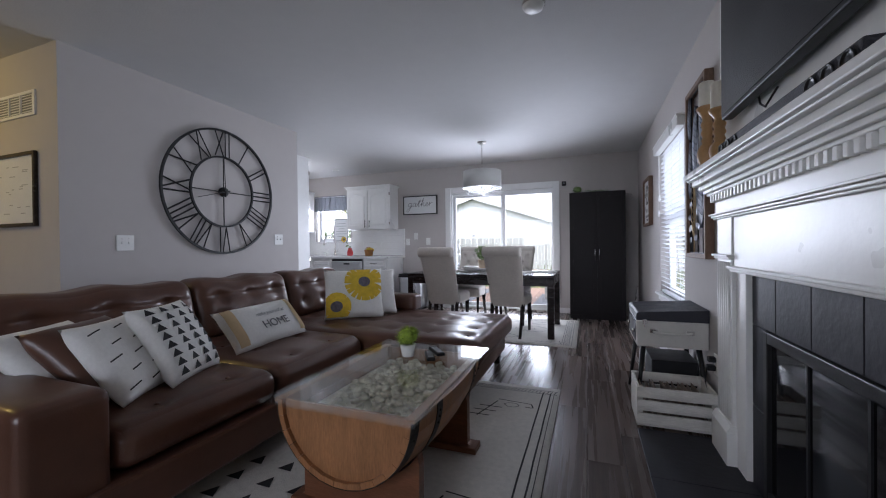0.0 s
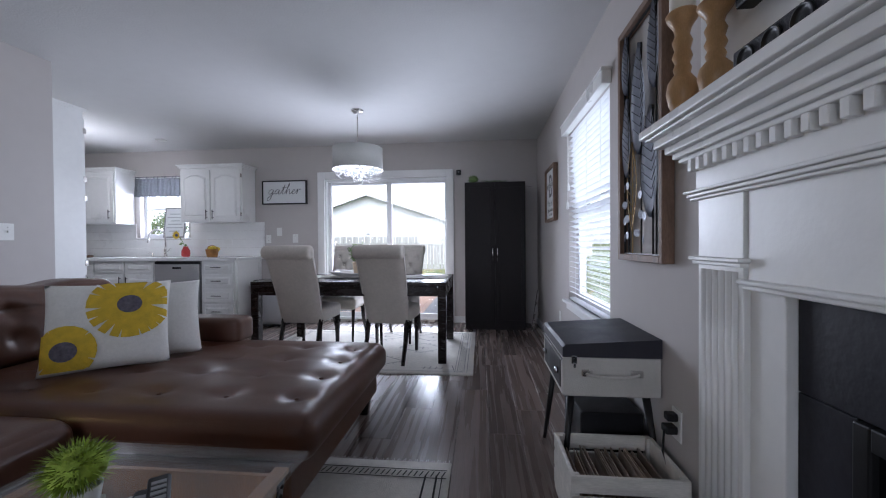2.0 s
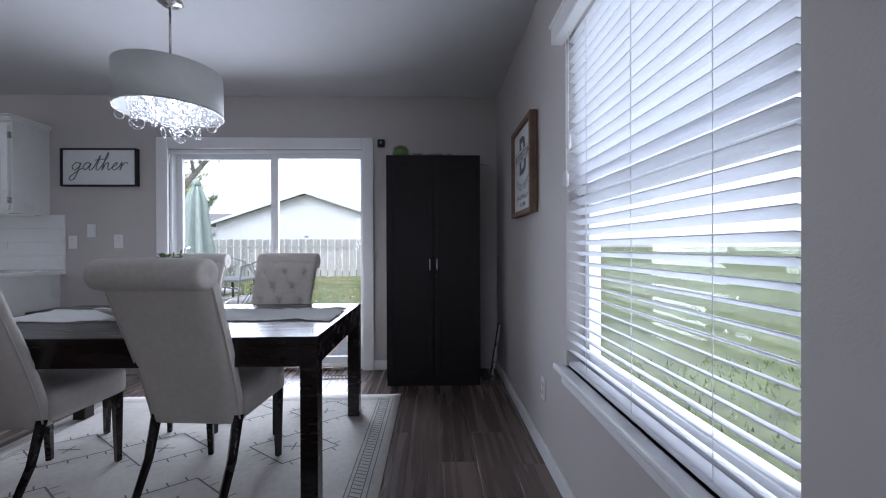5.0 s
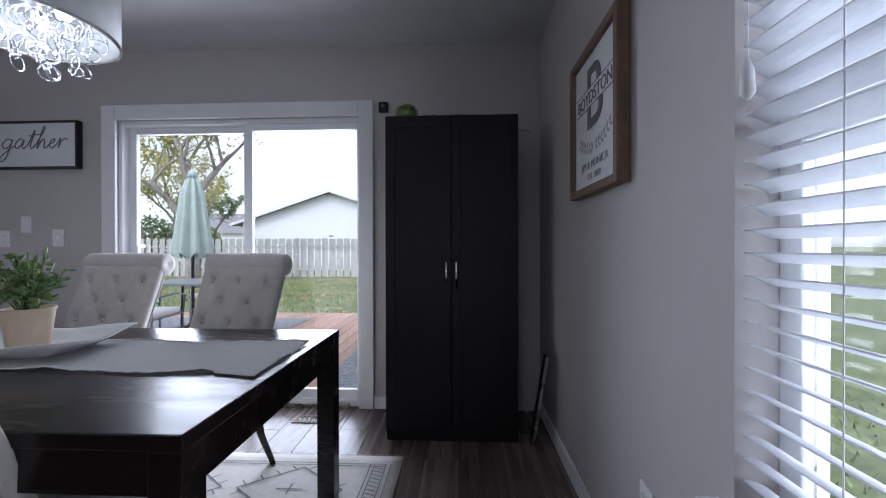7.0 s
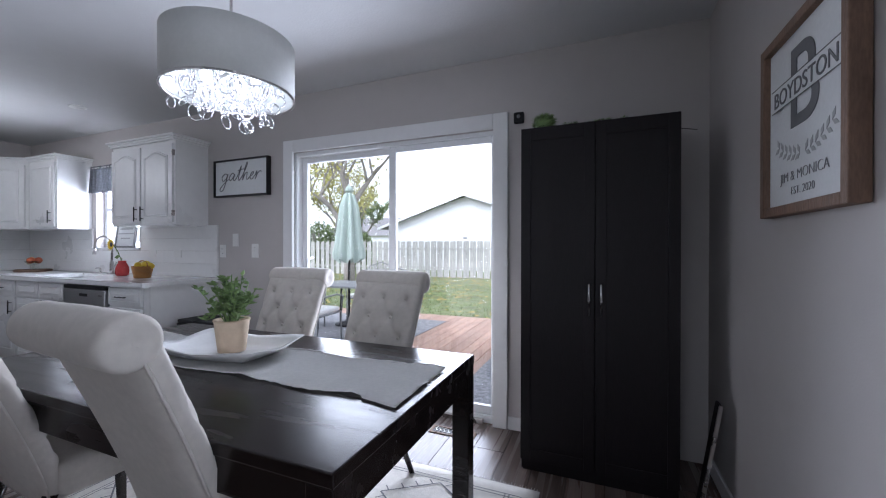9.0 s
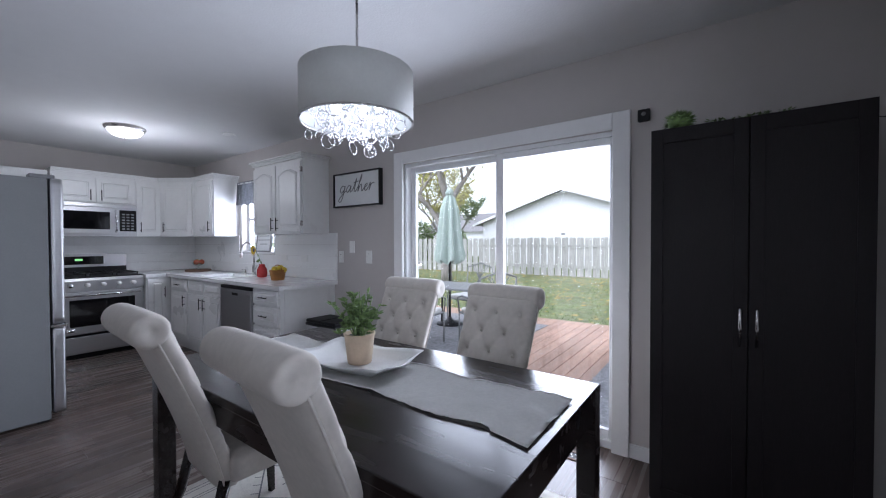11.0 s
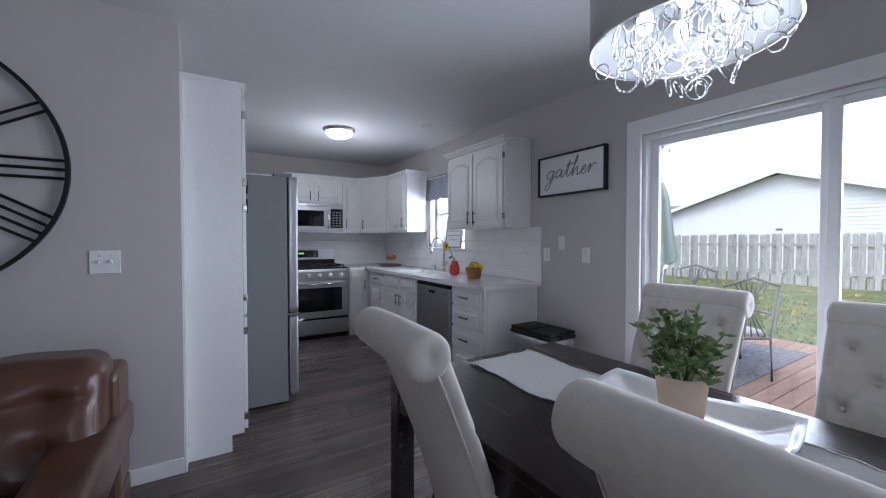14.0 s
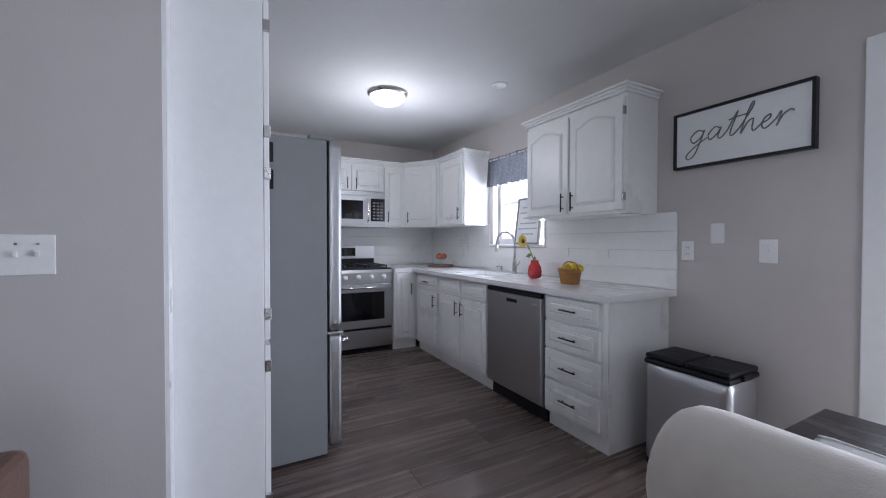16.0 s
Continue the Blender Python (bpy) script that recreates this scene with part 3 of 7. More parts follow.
def candle(at, h, k):
    c = thing("candle_holder", "turned honey pine candle holder on the mantel shelf", "candle holder", at, group="candle holders")
    prof = [(0.042, 0), (0.045, 0.012), (0.036, 0.03), (0.046, 0.05), (0.054, 0.085), (0.048, 0.115), (0.026, 0.14), (0.031, 0.155), (0.024, 0.17), (0.034, 0.19), (0.026, 0.21),
            (0.034, 0.235), (0.024, 0.255), (0.030, 0.275), (0.05, 0.30), (0.056, 0.315), (0.05, 0.322)]
    part("stem", lathe(bm_new(), [(r * k, z * h / 0.322) for r, z in prof], n=28), PINE, c)
    w = thing("pillar_candle", "ivory pillar candle on a turned wooden holder", "candle", (at[0], at[1], at[2] + h), group="pillar candles")
    part("wax", lathe(bm_new(), [(0.036, 0), (0.037, 0.004), (0.037, 0.122), (0.033, 0.127), (0.012, 0.120)], n=24), WAX, w)
    part("wick", rod(bm_new(), (0, 0, 0.118), (0.002, 0, 0.132), 0.0015, n=5), INK, w)


candle((XR - 0.10, 2.215, 1.445), 0.345, 0.86)
candle((XR - 0.085, 2.065, 1.445), 0.285, 0.84)


def leaf_art():
    a = thing("leaf_wall_art", "metal leaf wall art in a weathered wooden frame", "wall art", (XR, 2.708, 0.972))
    w, h = 0.24, 1.12
    for y0, y1, z0, z1 in ((-w, -w + 0.03, 0, h), (w - 0.03, w, 0, h), (-w + 0.03, w - 0.03, 0, 0.03), (-w + 0.03, w - 0.03, h - 0.03, h)):
        part("frame_rail", bx(-0.05, -0.002, y0, y1, z0, z1, 0.003), FRAMEWOOD, a)
    inner = bm_new()
    for y0, y1, z0, z1 in ((-w + 0.03, -w + 0.036, 0.03, h - 0.03), (w - 0.036, w - 0.03, 0.03, h - 0.03), (-w + 0.036, w - 0.036, 0.03, 0.036), (-w + 0.036, w - 0.036, h - 0.036, h - 0.03)):
        box(inner, -0.03, -0.02, y0, y1, z0, z1)
    part("inner_bar", inner, BLACK, a)
    stems = ((0.145, 0.78, 0.38, 0.052), (0.005, 0.98, 0.50, 0.078), (-0.112, 0.66, 0.47, 0.083), (-0.145, 1.08, 0.36, 0.055), (0.155, 1.08, 0.28, 0.048))
    for y, top, ln, hw in stems:
        st = rod(bm_new(), (-0.028, y, 0.035), (-0.028, y, top), 0.004, n=6)
        s = part("stem", st, BLACK, a)
        lf = bm_new()
        prev = None
        N = 14
        for i in range(N + 1):
            t = i / N
            ww = hw * math.sin(math.pi * t ** 0.8) ** 0.8 if 0 < t < 1 else 0.001
            z = top - ln + ln * t
            row = [lf.verts.new((-0.032 - 0.012 * (abs(q) / 1.0), y + q * ww, z)) for q in (-1, -0.5, 0, 0.5, 1)]
            if prev:
                for k in range(4):
                    lf.faces.new((prev[k], prev[k + 1], row[k + 1], row[k])).smooth = True
            prev = row
        bmesh.ops.solidify(lf, geom=lf.faces[:], thickness=0.0015)
        part("leaf", lf, LEAFMETAL, s, "grey metal leaf")
        vn = bm_new()
        for i in range(2, 11):
            t = i / 12
            ww = hw * math.sin(math.pi * t ** 0.8) ** 0.8 * 0.85
            z = top - ln + ln * t
            for sg in (-1, 1):
                rod(vn, (-0.034, y, z), (-0.046, y + sg * ww, z + 0.045), 0.0013, n=4)
        part("vein", vn, BLACK, s)
    wire = bm_new()
    for sg in (-1, 1):
        tube(wire, [(-0.034, 0.10 + sg * 0.055 * math.sin(math.pi * i / 10), 0.14 + 0.42 * i / 10) for i in range(11)], 0.0025, 5)
    for i in range(2, 9):
        rod(wire, (-0.034, 0.10, 0.13 + 0.042 * i), (-0.034, 0.10 + 0.05, 0.17 + 0.042 * i), 0.0015, n=4)
        rod(wire, (-0.034, 0.10, 0.13 + 0.042 * i), (-0.034, 0.10 - 0.05, 0.17 + 0.042 * i), 0.0015, n=4)
    rod(wire, (-0.03, 0.10, 0.035), (-0.03, 0.10, 0.56), 0.003, n=5)
    part("wire_leaf", wire, BRASS, a, "gold wire leaf outline")
    for i, (y, z) in enumerate(((0.185, 0.11), (0.185, 0.19), (0.185, 0.27), (0.185, 0.35), (0.155, 0.12), (0.152, 0.20), (0.155, 0.28), (0.15, 0.36), (0.035, 0.13), (-0.03, 0.10), (-0.045, 0.20), (-0.01, 0.21), (-0.19, 0.62), (0.0, 0.30))):
        part("disc", rod(bm_new(), (-0.036, y, z), (-0.034, y + 0.0006 * (i % 3 - 1), z), 0.019, n=18), LEAFMETAL, a, "small round metal leaf")


leaf_art()


def record_player():
    r = thing("record_player", "cream and charcoal suitcase record player on black legs", "record player", (0.63, 2.80, 0))
    part("case", bx(-0.20, 0.20, -0.235, 0.235, 0.41, 0.575, 0.008), LEATHERETTE, r)
    lid = bm_new()
    prism(lid, [(-0.20, 0.577), (0.20, 0.577), (0.20, 0.655), (-0.188, 0.63), (-0.20, 0.618)], "y", -0.238, 0.238)
    part("lid", lid, GREYLID, r, "charcoal leatherette lid")
    fr = bx(-0.2025, -0.2, -0.20, 0.20, 0.435, 0.555)
    part("front_panel", fr, RUBBER, r, "black control panel")
    for y in (-0.15, 0.15):
        part("knob", lathe(bm_new(), [(0.014, -0.203), (0.013, -0.218), (0.001, -0.219)], (0, y, 0.495), 14, "x"), CHROME, r)
    part("trim_strip", bx(-0.206, -0.2, -0.238, 0.238, 0.565, 0.572), CHROME, r)
    hd = tube(bm_new(), [(-0.11, -0.237, 0.515), (-0.10, -0.252, 0.508), (-0.05, -0.256, 0.50), (0.05, -0.256, 0.50), (0.10, -0.252, 0.508), (0.11, -0.237, 0.515)], 0.007)
    part("handle", hd, LEATHERETTE, r)
    for x in (-0.10, 0.10):
        part("handle_mount", bx(x - 0.024, x + 0.024, -0.249, -0.236, 0.498, 0.527, 0.005), NICKEL, r)
    lt = bx(-0.165, -0.14, -0.243, -0.235, 0.55, 0.585, 0.003)
    box(lt, -0.158, -0.147, -0.248, -0.24, 0.535, 0.555, 0.002)
    part("latch", lt, CHROME, r)
    for x in (-1, 1):
        for y in (-1, 1):
            part("leg", rod(bm_new(), (x * 0.155, y * 0.185, 0.41), (x * 0.20, y * 0.235, 0), 0.017, 0.010), BLACK, r)
    part("lower_box", bx(-0.10, 0.17, -0.16, 0.17, 0.02, 0.30, 0.008), RUBBER, thing("subwoofer", "black box speaker under the record player", "speaker", (0.63, 2.83, 0)))
    c = thing("power_cord", "black plugs and cord at a wall outlet", "cord", (XR, 2.45, 0))
    part("outlet_plate", bx(-0.006, 0, -0.035, 0.035, 0.30, 0.42, 0.002), PLATE, c)
    part("plug", bx(-0.045, -0.006, -0.02, 0.02, 0.375, 0.405, 0.006), RUBBER, c)
    part("plug", bx(-0.05, -0.006, -0.018, 0.03, 0.325, 0.355, 0.006), RUBBER, c)
    part("cord", tube(bm_new(), [(-0.05, 0, 0.34), (-0.06, -0.01, 0.26), (-0.045, -0.02, 0.18), (-0.06, 0.02, 0.10), (-0.05, -0.03, 0.02), (-0.03, 0.02, 0.006)], 0.004), RUBBER, c)


record_player()


def crate():
    c = thing("record_crate", "whitewashed slatted wooden crate filled with records", "crate", (0.60, 2.44, 0.0), rz=0)
    lx, ly = 0.20, 0.16
    for y in (-ly, ly - 0.014):
        for z in (0.03, 0.105, 0.18):
            part("slat", bx(-lx, lx, y, y + 0.014, z, z + 0.06, 0.002, 1), CRATE, c)
    for x in (-lx, lx - 0.016):
        part("end_board", bx(x, x + 0.016, -ly + 0.014, ly - 0.014, 0.012, 0.24, 0.002, 1), CRATE, c)
    for x in (-lx + 0.016, lx - 0.03):
        for y in (-ly + 0.014, ly - 0.03):
            part("corner_post", bx(x, x + 0.016, y, y + 0.016, 0.012, 0.24), CRATE, c)
    part("bottom", bx(-lx + 0.016, lx - 0.016, -ly + 0.014, ly - 0.014, 0.014, 0.024), CRATE, c)
    rng = random.Random(3)
    for i in range(22):
        x = -lx + 0.03 + i * 0.0155
        s = single("record_sleeve", bx(-0.0015, 0.0015, -0.125, 0.125, 0, 0.16 + rng.random() * 0.02), CARD, "worn cardboard record sleeve in the crate", "record", group="records")
        s.matrix_world = pose(0.60 + x, 2.44, 0.026, 0, rng.uniform(-10, 6), 0)


crate()


def family_sign():
    s = thing("family_sign", "white lettered sign in a rustic brown wood frame", "wall sign", (XR, 4.975, 1.285))
    w, h = 0.252, 0.56
    for y0, y1, z0, z1 in ((-w, -w + 0.03, 0, h), (w - 0.03, w, 0, h), (-w + 0.03, w - 0.03, 0, 0.03), (-w + 0.03, w - 0.03, h - 0.03, h)):
        part("frame_rail", bx(-0.045, -0.002, y0, y1, z0, z1, 0.003), FRAMEWOOD, s)
    part("board", bx(-0.026, -0.004, -w + 0.03, w - 0.03, 0.03, h - 0.03), SIGNWHITE, s)
    def at(y, z):
        return Matrix.Translation((-0.0275, y, z)) @ Matrix(((0, 0, -1, 0), (-1, 0, 0, 0), (0, 1, 0, 0), (0, 0, 0, 1)))
    words("lettering", "B", 0.33, GREYINK, s, at(0.0, 0.255), weight=0.002)
    part("name_band", bx(-0.0285, -0.0262, -0.19, 0.19, 0.335, 0.405), SIGNWHITE, s)
    bar = bx(-0.0295, -0.0285, -0.20, 0.20, 0.333, 0.336)
    box(bar, -0.0295, -0.0285, -0.20, 0.20, 0.404, 0.407)
    part("rule", bar, GREYINK, s)
    words("lettering", "BOYDSTON", 0.068, GREYINK, s, at(0.0, 0.345) @ Matrix.Translation((0, 0, 0.0022)))
    words("lettering", "JIM & MONICA", 0.043, MIDINK, s, at(0.0, 0.10), weight=-0.0012)
    words("lettering", "EST. 2020", 0.034, MIDINK, s, at(0.0, 0.058), weight=-0.001)
    lv = bm_new()
    for sg in (-1, 1):
        for i in range(6):
            t = (i + 0.6) / 6
            y, z = sg * 0.16 * t, 0.17 + 0.05 * t * t
            for k in (-1, 1):
                a = math.atan2(0.35, sg) + k * 0.8
                dy, dz = math.cos(a) * 0.032, math.sin(a) * 0.032
                q = [(y, z), (y + dy * 0.5 - dz * 0.22, z + dz * 0.5 + dy * 0.22), (y + dy, z + dz), (y + dy * 0.5 + dz * 0.22, z + dz * 0.5 - dy * 0.22)]
                prism(lv, q, "x", -0.0275, -0.0262)
    part("printed_leaves", lv, PALEINK, s)


family_sign()


def wall_plate(name, label, at, rz, w, h, toggles=0, sockets=0):
    p = thing(name, label, "switch" if toggles else "outlet", at, rz, group="wall plates")
    part("plate", bx(-w / 2, w / 2, -0.006, 0, -h / 2, h / 2, 0.002), PLATE, p)
    for i in range(toggles):
        x = (i - (toggles - 1) / 2) * 0.046
        part("toggle", bx(x - 0.005, x + 0.005, -0.016, -0.006, -0.006, 0.010, 0.002), PLATE, p)
        part("screw", bx(x - 0.003, x + 0.003, -0.007, -0.006, 0.028, 0.034), NICKEL, p)
    for z in ((-0.02, 0.02) if sockets else ()):
        part("socket", bx(-0.014, 0.014, -0.008, -0.006, z - 0.013, z + 0.013, 0.003), PLATE, p)
        for x in (-0.005, 0.005):
            part("slot", bx(x - 0.001, x + 0.001, -0.0085, -0.008, z - 0.004, z + 0.005), INK, p)


wall_plate("wall_plate", "white double switch plate on the clock wall", (XC, 3.185, 1.16), 90, 0.118, 0.115, 2)
wall_plate("wall_plate", "white double switch plate on the clock wall", (XC, 1.66, 1.115), 90, 0.118, 0.115, 2)
wall_plate("wall_plate", "white outlet plate by the counter", (-2.90, YB, 1.15), 0, 0.072, 0.115, 0, 2)
wall_plate("wall_plate", "blank white plate on the dining wall", (-2.74, YB, 1.25), 0, 0.072, 0.115)
wall_plate("wall_plate", "white single switch plate by the patio door", (-2.505, YB, 1.155), 0, 0.078, 0.12, 1)
wall_plate("wall_plate", "low white outlet plate under the window", (XR, 4.62, 0.36), -90, 0.072, 0.115, 0, 2)

# ---- living room ----


def tufts(pts, depth, spread):
    def f(x, y):
        return -depth * sum(math.exp(-((x - a) ** 2 + (y - c) ** 2) / spread ** 2) for a, c in pts)
    return f


def sofa():
    s = thing("sectional_sofa", "tufted brown leather sectional sofa with a chaise", "sofa")
    X0, XF, YA, YE = -2.72, -1.38, 0.64, 3.32
    base = bm_new()
    box(base, X0, XF + 0.03, YA - 0.24, YE, 0.11, 0.27, 0.015)
    box(base, XF + 0.03, -0.58, 2.18, YE, 0.11, 0.27, 0.015)
    part("base", base, LEATHER, s)
    back = bm_new()
    box(back, X0, -2.46, YA - 0.02, YE, 0.27, 0.765, 0.03, 3)
    part("back_frame", back, LEATHER, s)

    def seat(y0, y1, x1):
        ys = [y0 + (y1 - y0) * k for k in (0.28, 0.72)]
        n = max(2, int(round((x1 + 2.30) / 0.36)))
        xs = [-2.2 + (x1 + 2.2) * (k + 0.6) / n for k in range(n)]
        d = tufts([(a, c) for a in xs for c in ys], 0.020, 0.055)
        def shape(u, v, w, p):
            z = p.z
            if w > 0.2:
                z += 0.022 * (1 - u * u) * (1 - v * v) + d(p.x, p.y)
            x = p.x + (0.02 * (1 - w * w) if u > 0.9 else 0)
            return x, p.y, z + 0.004 * noise.noise((p.x * 5, p.y * 5, 1))
        o = part("seat_cushion", soft(bm_new(), -2.36, x1, y0 + 0.004, y1 - 0.004, 0.272, 0.445, 0.06, 34, shape), LEATHER, s)
        for a in xs:
            for c in ys:
                part("button", ball(bm_new(), (a, c, 0.443), 0.011, 1, (1, 1, 0.5)), LEATHER, o)

    seat(YA, 1.37, XF)
    seat(1.37, 2.17, XF)
    # chaise
    xs, ys = [-2.15 + 0.30 * k for k in range(6)], [2.38, 2.62, 2.86, 3.10]
    tp = [(a + (0.0 if j % 2 else 0.0), c) for a in xs for j, c in enumerate(ys)]
    d = tufts(tp, 0.022, 0.05)

    def shape(u, v, w, p):
        z = p.z
        if w > 0.2:
            z += 0.016 * (1 - u ** 4) * (1 - v ** 4) + d(p.x, p.y)
            for c in ys:
                z -= 0.004 * math.exp(-((p.y - c) / 0.012) ** 2) * (1 - u ** 6)
        return p.x, p.y, z
    ch = part("chaise_cushion", soft(bm_new(), -2.36, -0.50, 2.175, YE - 0.02, 0.272, 0.445, 0.07, 46, shape), LEATHER, s)
    for a, c in tp:
        part("button", ball(bm_new(), (a, c, 0.438), 0.011, 1, (1, 1, 0.5)), LEATHER, ch)
    tube_pts = [(-1.36, 2.178, 0.345), (-0.9, 2.176, 0.345), (-0.52, 2.2, 0.345)]
    part("piping", tube(bm_new(), tube_pts, 0.006), LEATHER, ch)
    # back cushions lean on the frame
    for y0, y1 in ((YA, 1.66), (1.66, 2.52), (2.52, YE - 0.02)):
        yy = [y0 + (y1 - y0) * k for k in (0.2, 0.5, 0.8)]
        dd = tufts([(c, z) for c in yy for z in (0.58, 0.725)], 0.032, 0.045)

        def bshape(u, v, w, p):
            x = p.x + (-0.10 * (p.z - 0.44) / 0.38)
            if u > 0.2:
                x += 0.035 * (1 - v * v) * (1 - w * w) + dd(p.y, p.z)
                x -= 0.016 * math.exp(-((p.z - 0.725) / 0.018) ** 2) * (1 - abs(v) ** 8)
            z = p.z + (0.015 * math.sin((p.y - y0) * 14) * (1 - abs(v)) if w > 0.6 else 0)
            return x, p.y, z
        part("back_cushion", soft(bm_new(), -2.52, -2.27, y0 + 0.004, y1 - 0.004, 0.44, 0.85, 0.075, 30, bshape), LEATHER, s)
    # arms
    for y0, y1, x1, top in ((YA - 0.25, YA - 0.004, XF + 0.0, 0.60), (YE - 0.16, YE + 0.02, -1.42, 0.60)):
        part("arm", soft(bm_new(), X0 + 0.02, x1, y0, y1, 0.12 if y0 < 1 else 0.44, top, 0.035, 14), LEATHER, s)
    for x, y in ((-0.64, 2.25), (-0.64, 3.24), (-2.6, 0.5), (-1.5, 0.5), (-2.6, 3.24), (-1.45, 2.0)):
        lg = bm_new()
        prism(lg, [(x - 0.035, y - 0.035), (x + 0.035, y - 0.035), (x + 0.035, y + 0.035), (x - 0.035, y + 0.035)], "z", 0.0, 0.12)
        for v in lg.verts:
            if v.co.z < 0.01:
                v.co.x, v.co.y = x + (v.co.x - x) * 0.7, y + (v.co.y - y) * 0.7
        part("leg", lg, ESPRESSO, s)


sofa()


def pillow_mesh(w, h, t, n=22):
    """A stuffed pillow in its own x (width), z (height), thick along y."""
    b = bm_new()
    rows = {}
    for sd in (-1, 1):
        for i in range(n + 1):
            for j in range(n + 1):
                u, v = -1 + 2 * i / n, -1 + 2 * j / n
                edge = i in (0, n) or j in (0, n)
                if edge and sd == 1:
                    rows[sd, i, j] = rows[-1, i, j]
                    continue
                puff = t / 2 * max(0, (1 - u ** 4)) ** 0.55 * max(0, (1 - v ** 4)) ** 0.55
                x = w / 2 * u * (1 - 0.055 * (1 - v * v))
                z = h / 2 * v * (1 - 0.055 * (1 - u * u))
                y = sd * puff + 0.003 * noise.noise((u * 3, v * 3, sd * 2 + w * 9))
                rows[sd, i, j] = b.verts.new((x, y, z + h / 2))
    for sd in (-1, 1):
        for i in range(n):
            for j in range(n):
                try:
                    b.faces.new([rows[sd, i + a, j + c] for a, c in ((0, 0), (1, 0), (1, 1), (0, 1))]).smooth = True
                except ValueError:
                    pass
    return b


def on_pillow(o, flat, w, h, t, lift=0.002):
    """Lay flat marks (x across, z up, y 0) on the pillow's front face (negative y)."""
    for v in flat.verts:
        u, q = max(-1, min(1, v.co.x / (w / 2))), max(-1, min(1, (v.co.z - h / 2) / (h / 2)))
        puff = t / 2 * max(0, (1 - u ** 4)) ** 0.55 * max(0, (1 - q ** 4)) ** 0.55
        v.co.y = -puff - lift + 0.003 * noise.noise((u * 3, q * 3, -2 + w * 9)) * 0
    return flat


def strip(b, x0, z0, x1, z1, wd, n=6):
    d = Vector((x1 - x0, 0, z1 - z0))
    p = Vector((-d.z, 0, d.x)).normalized() * wd / 2
    prev = None
    for i in range(n + 1):
        c = Vector((x0, 0, z0)) + d * i / n
        row = (b.verts.new(c + p), b.verts.new(c - p))
        if prev:
            b.faces.new((prev[0], prev[1], row[1], row[0]))
        prev = row


def pillow(label, w, h, t, at, rz, rx, ry=0.0):
    p = thing("throw_pillow", label, "pillow", at, rz, group="throw pillows", rx=rx, ry=ry)
    part("cover", pillow_mesh(w, h, t), COTTON, p)
    return p


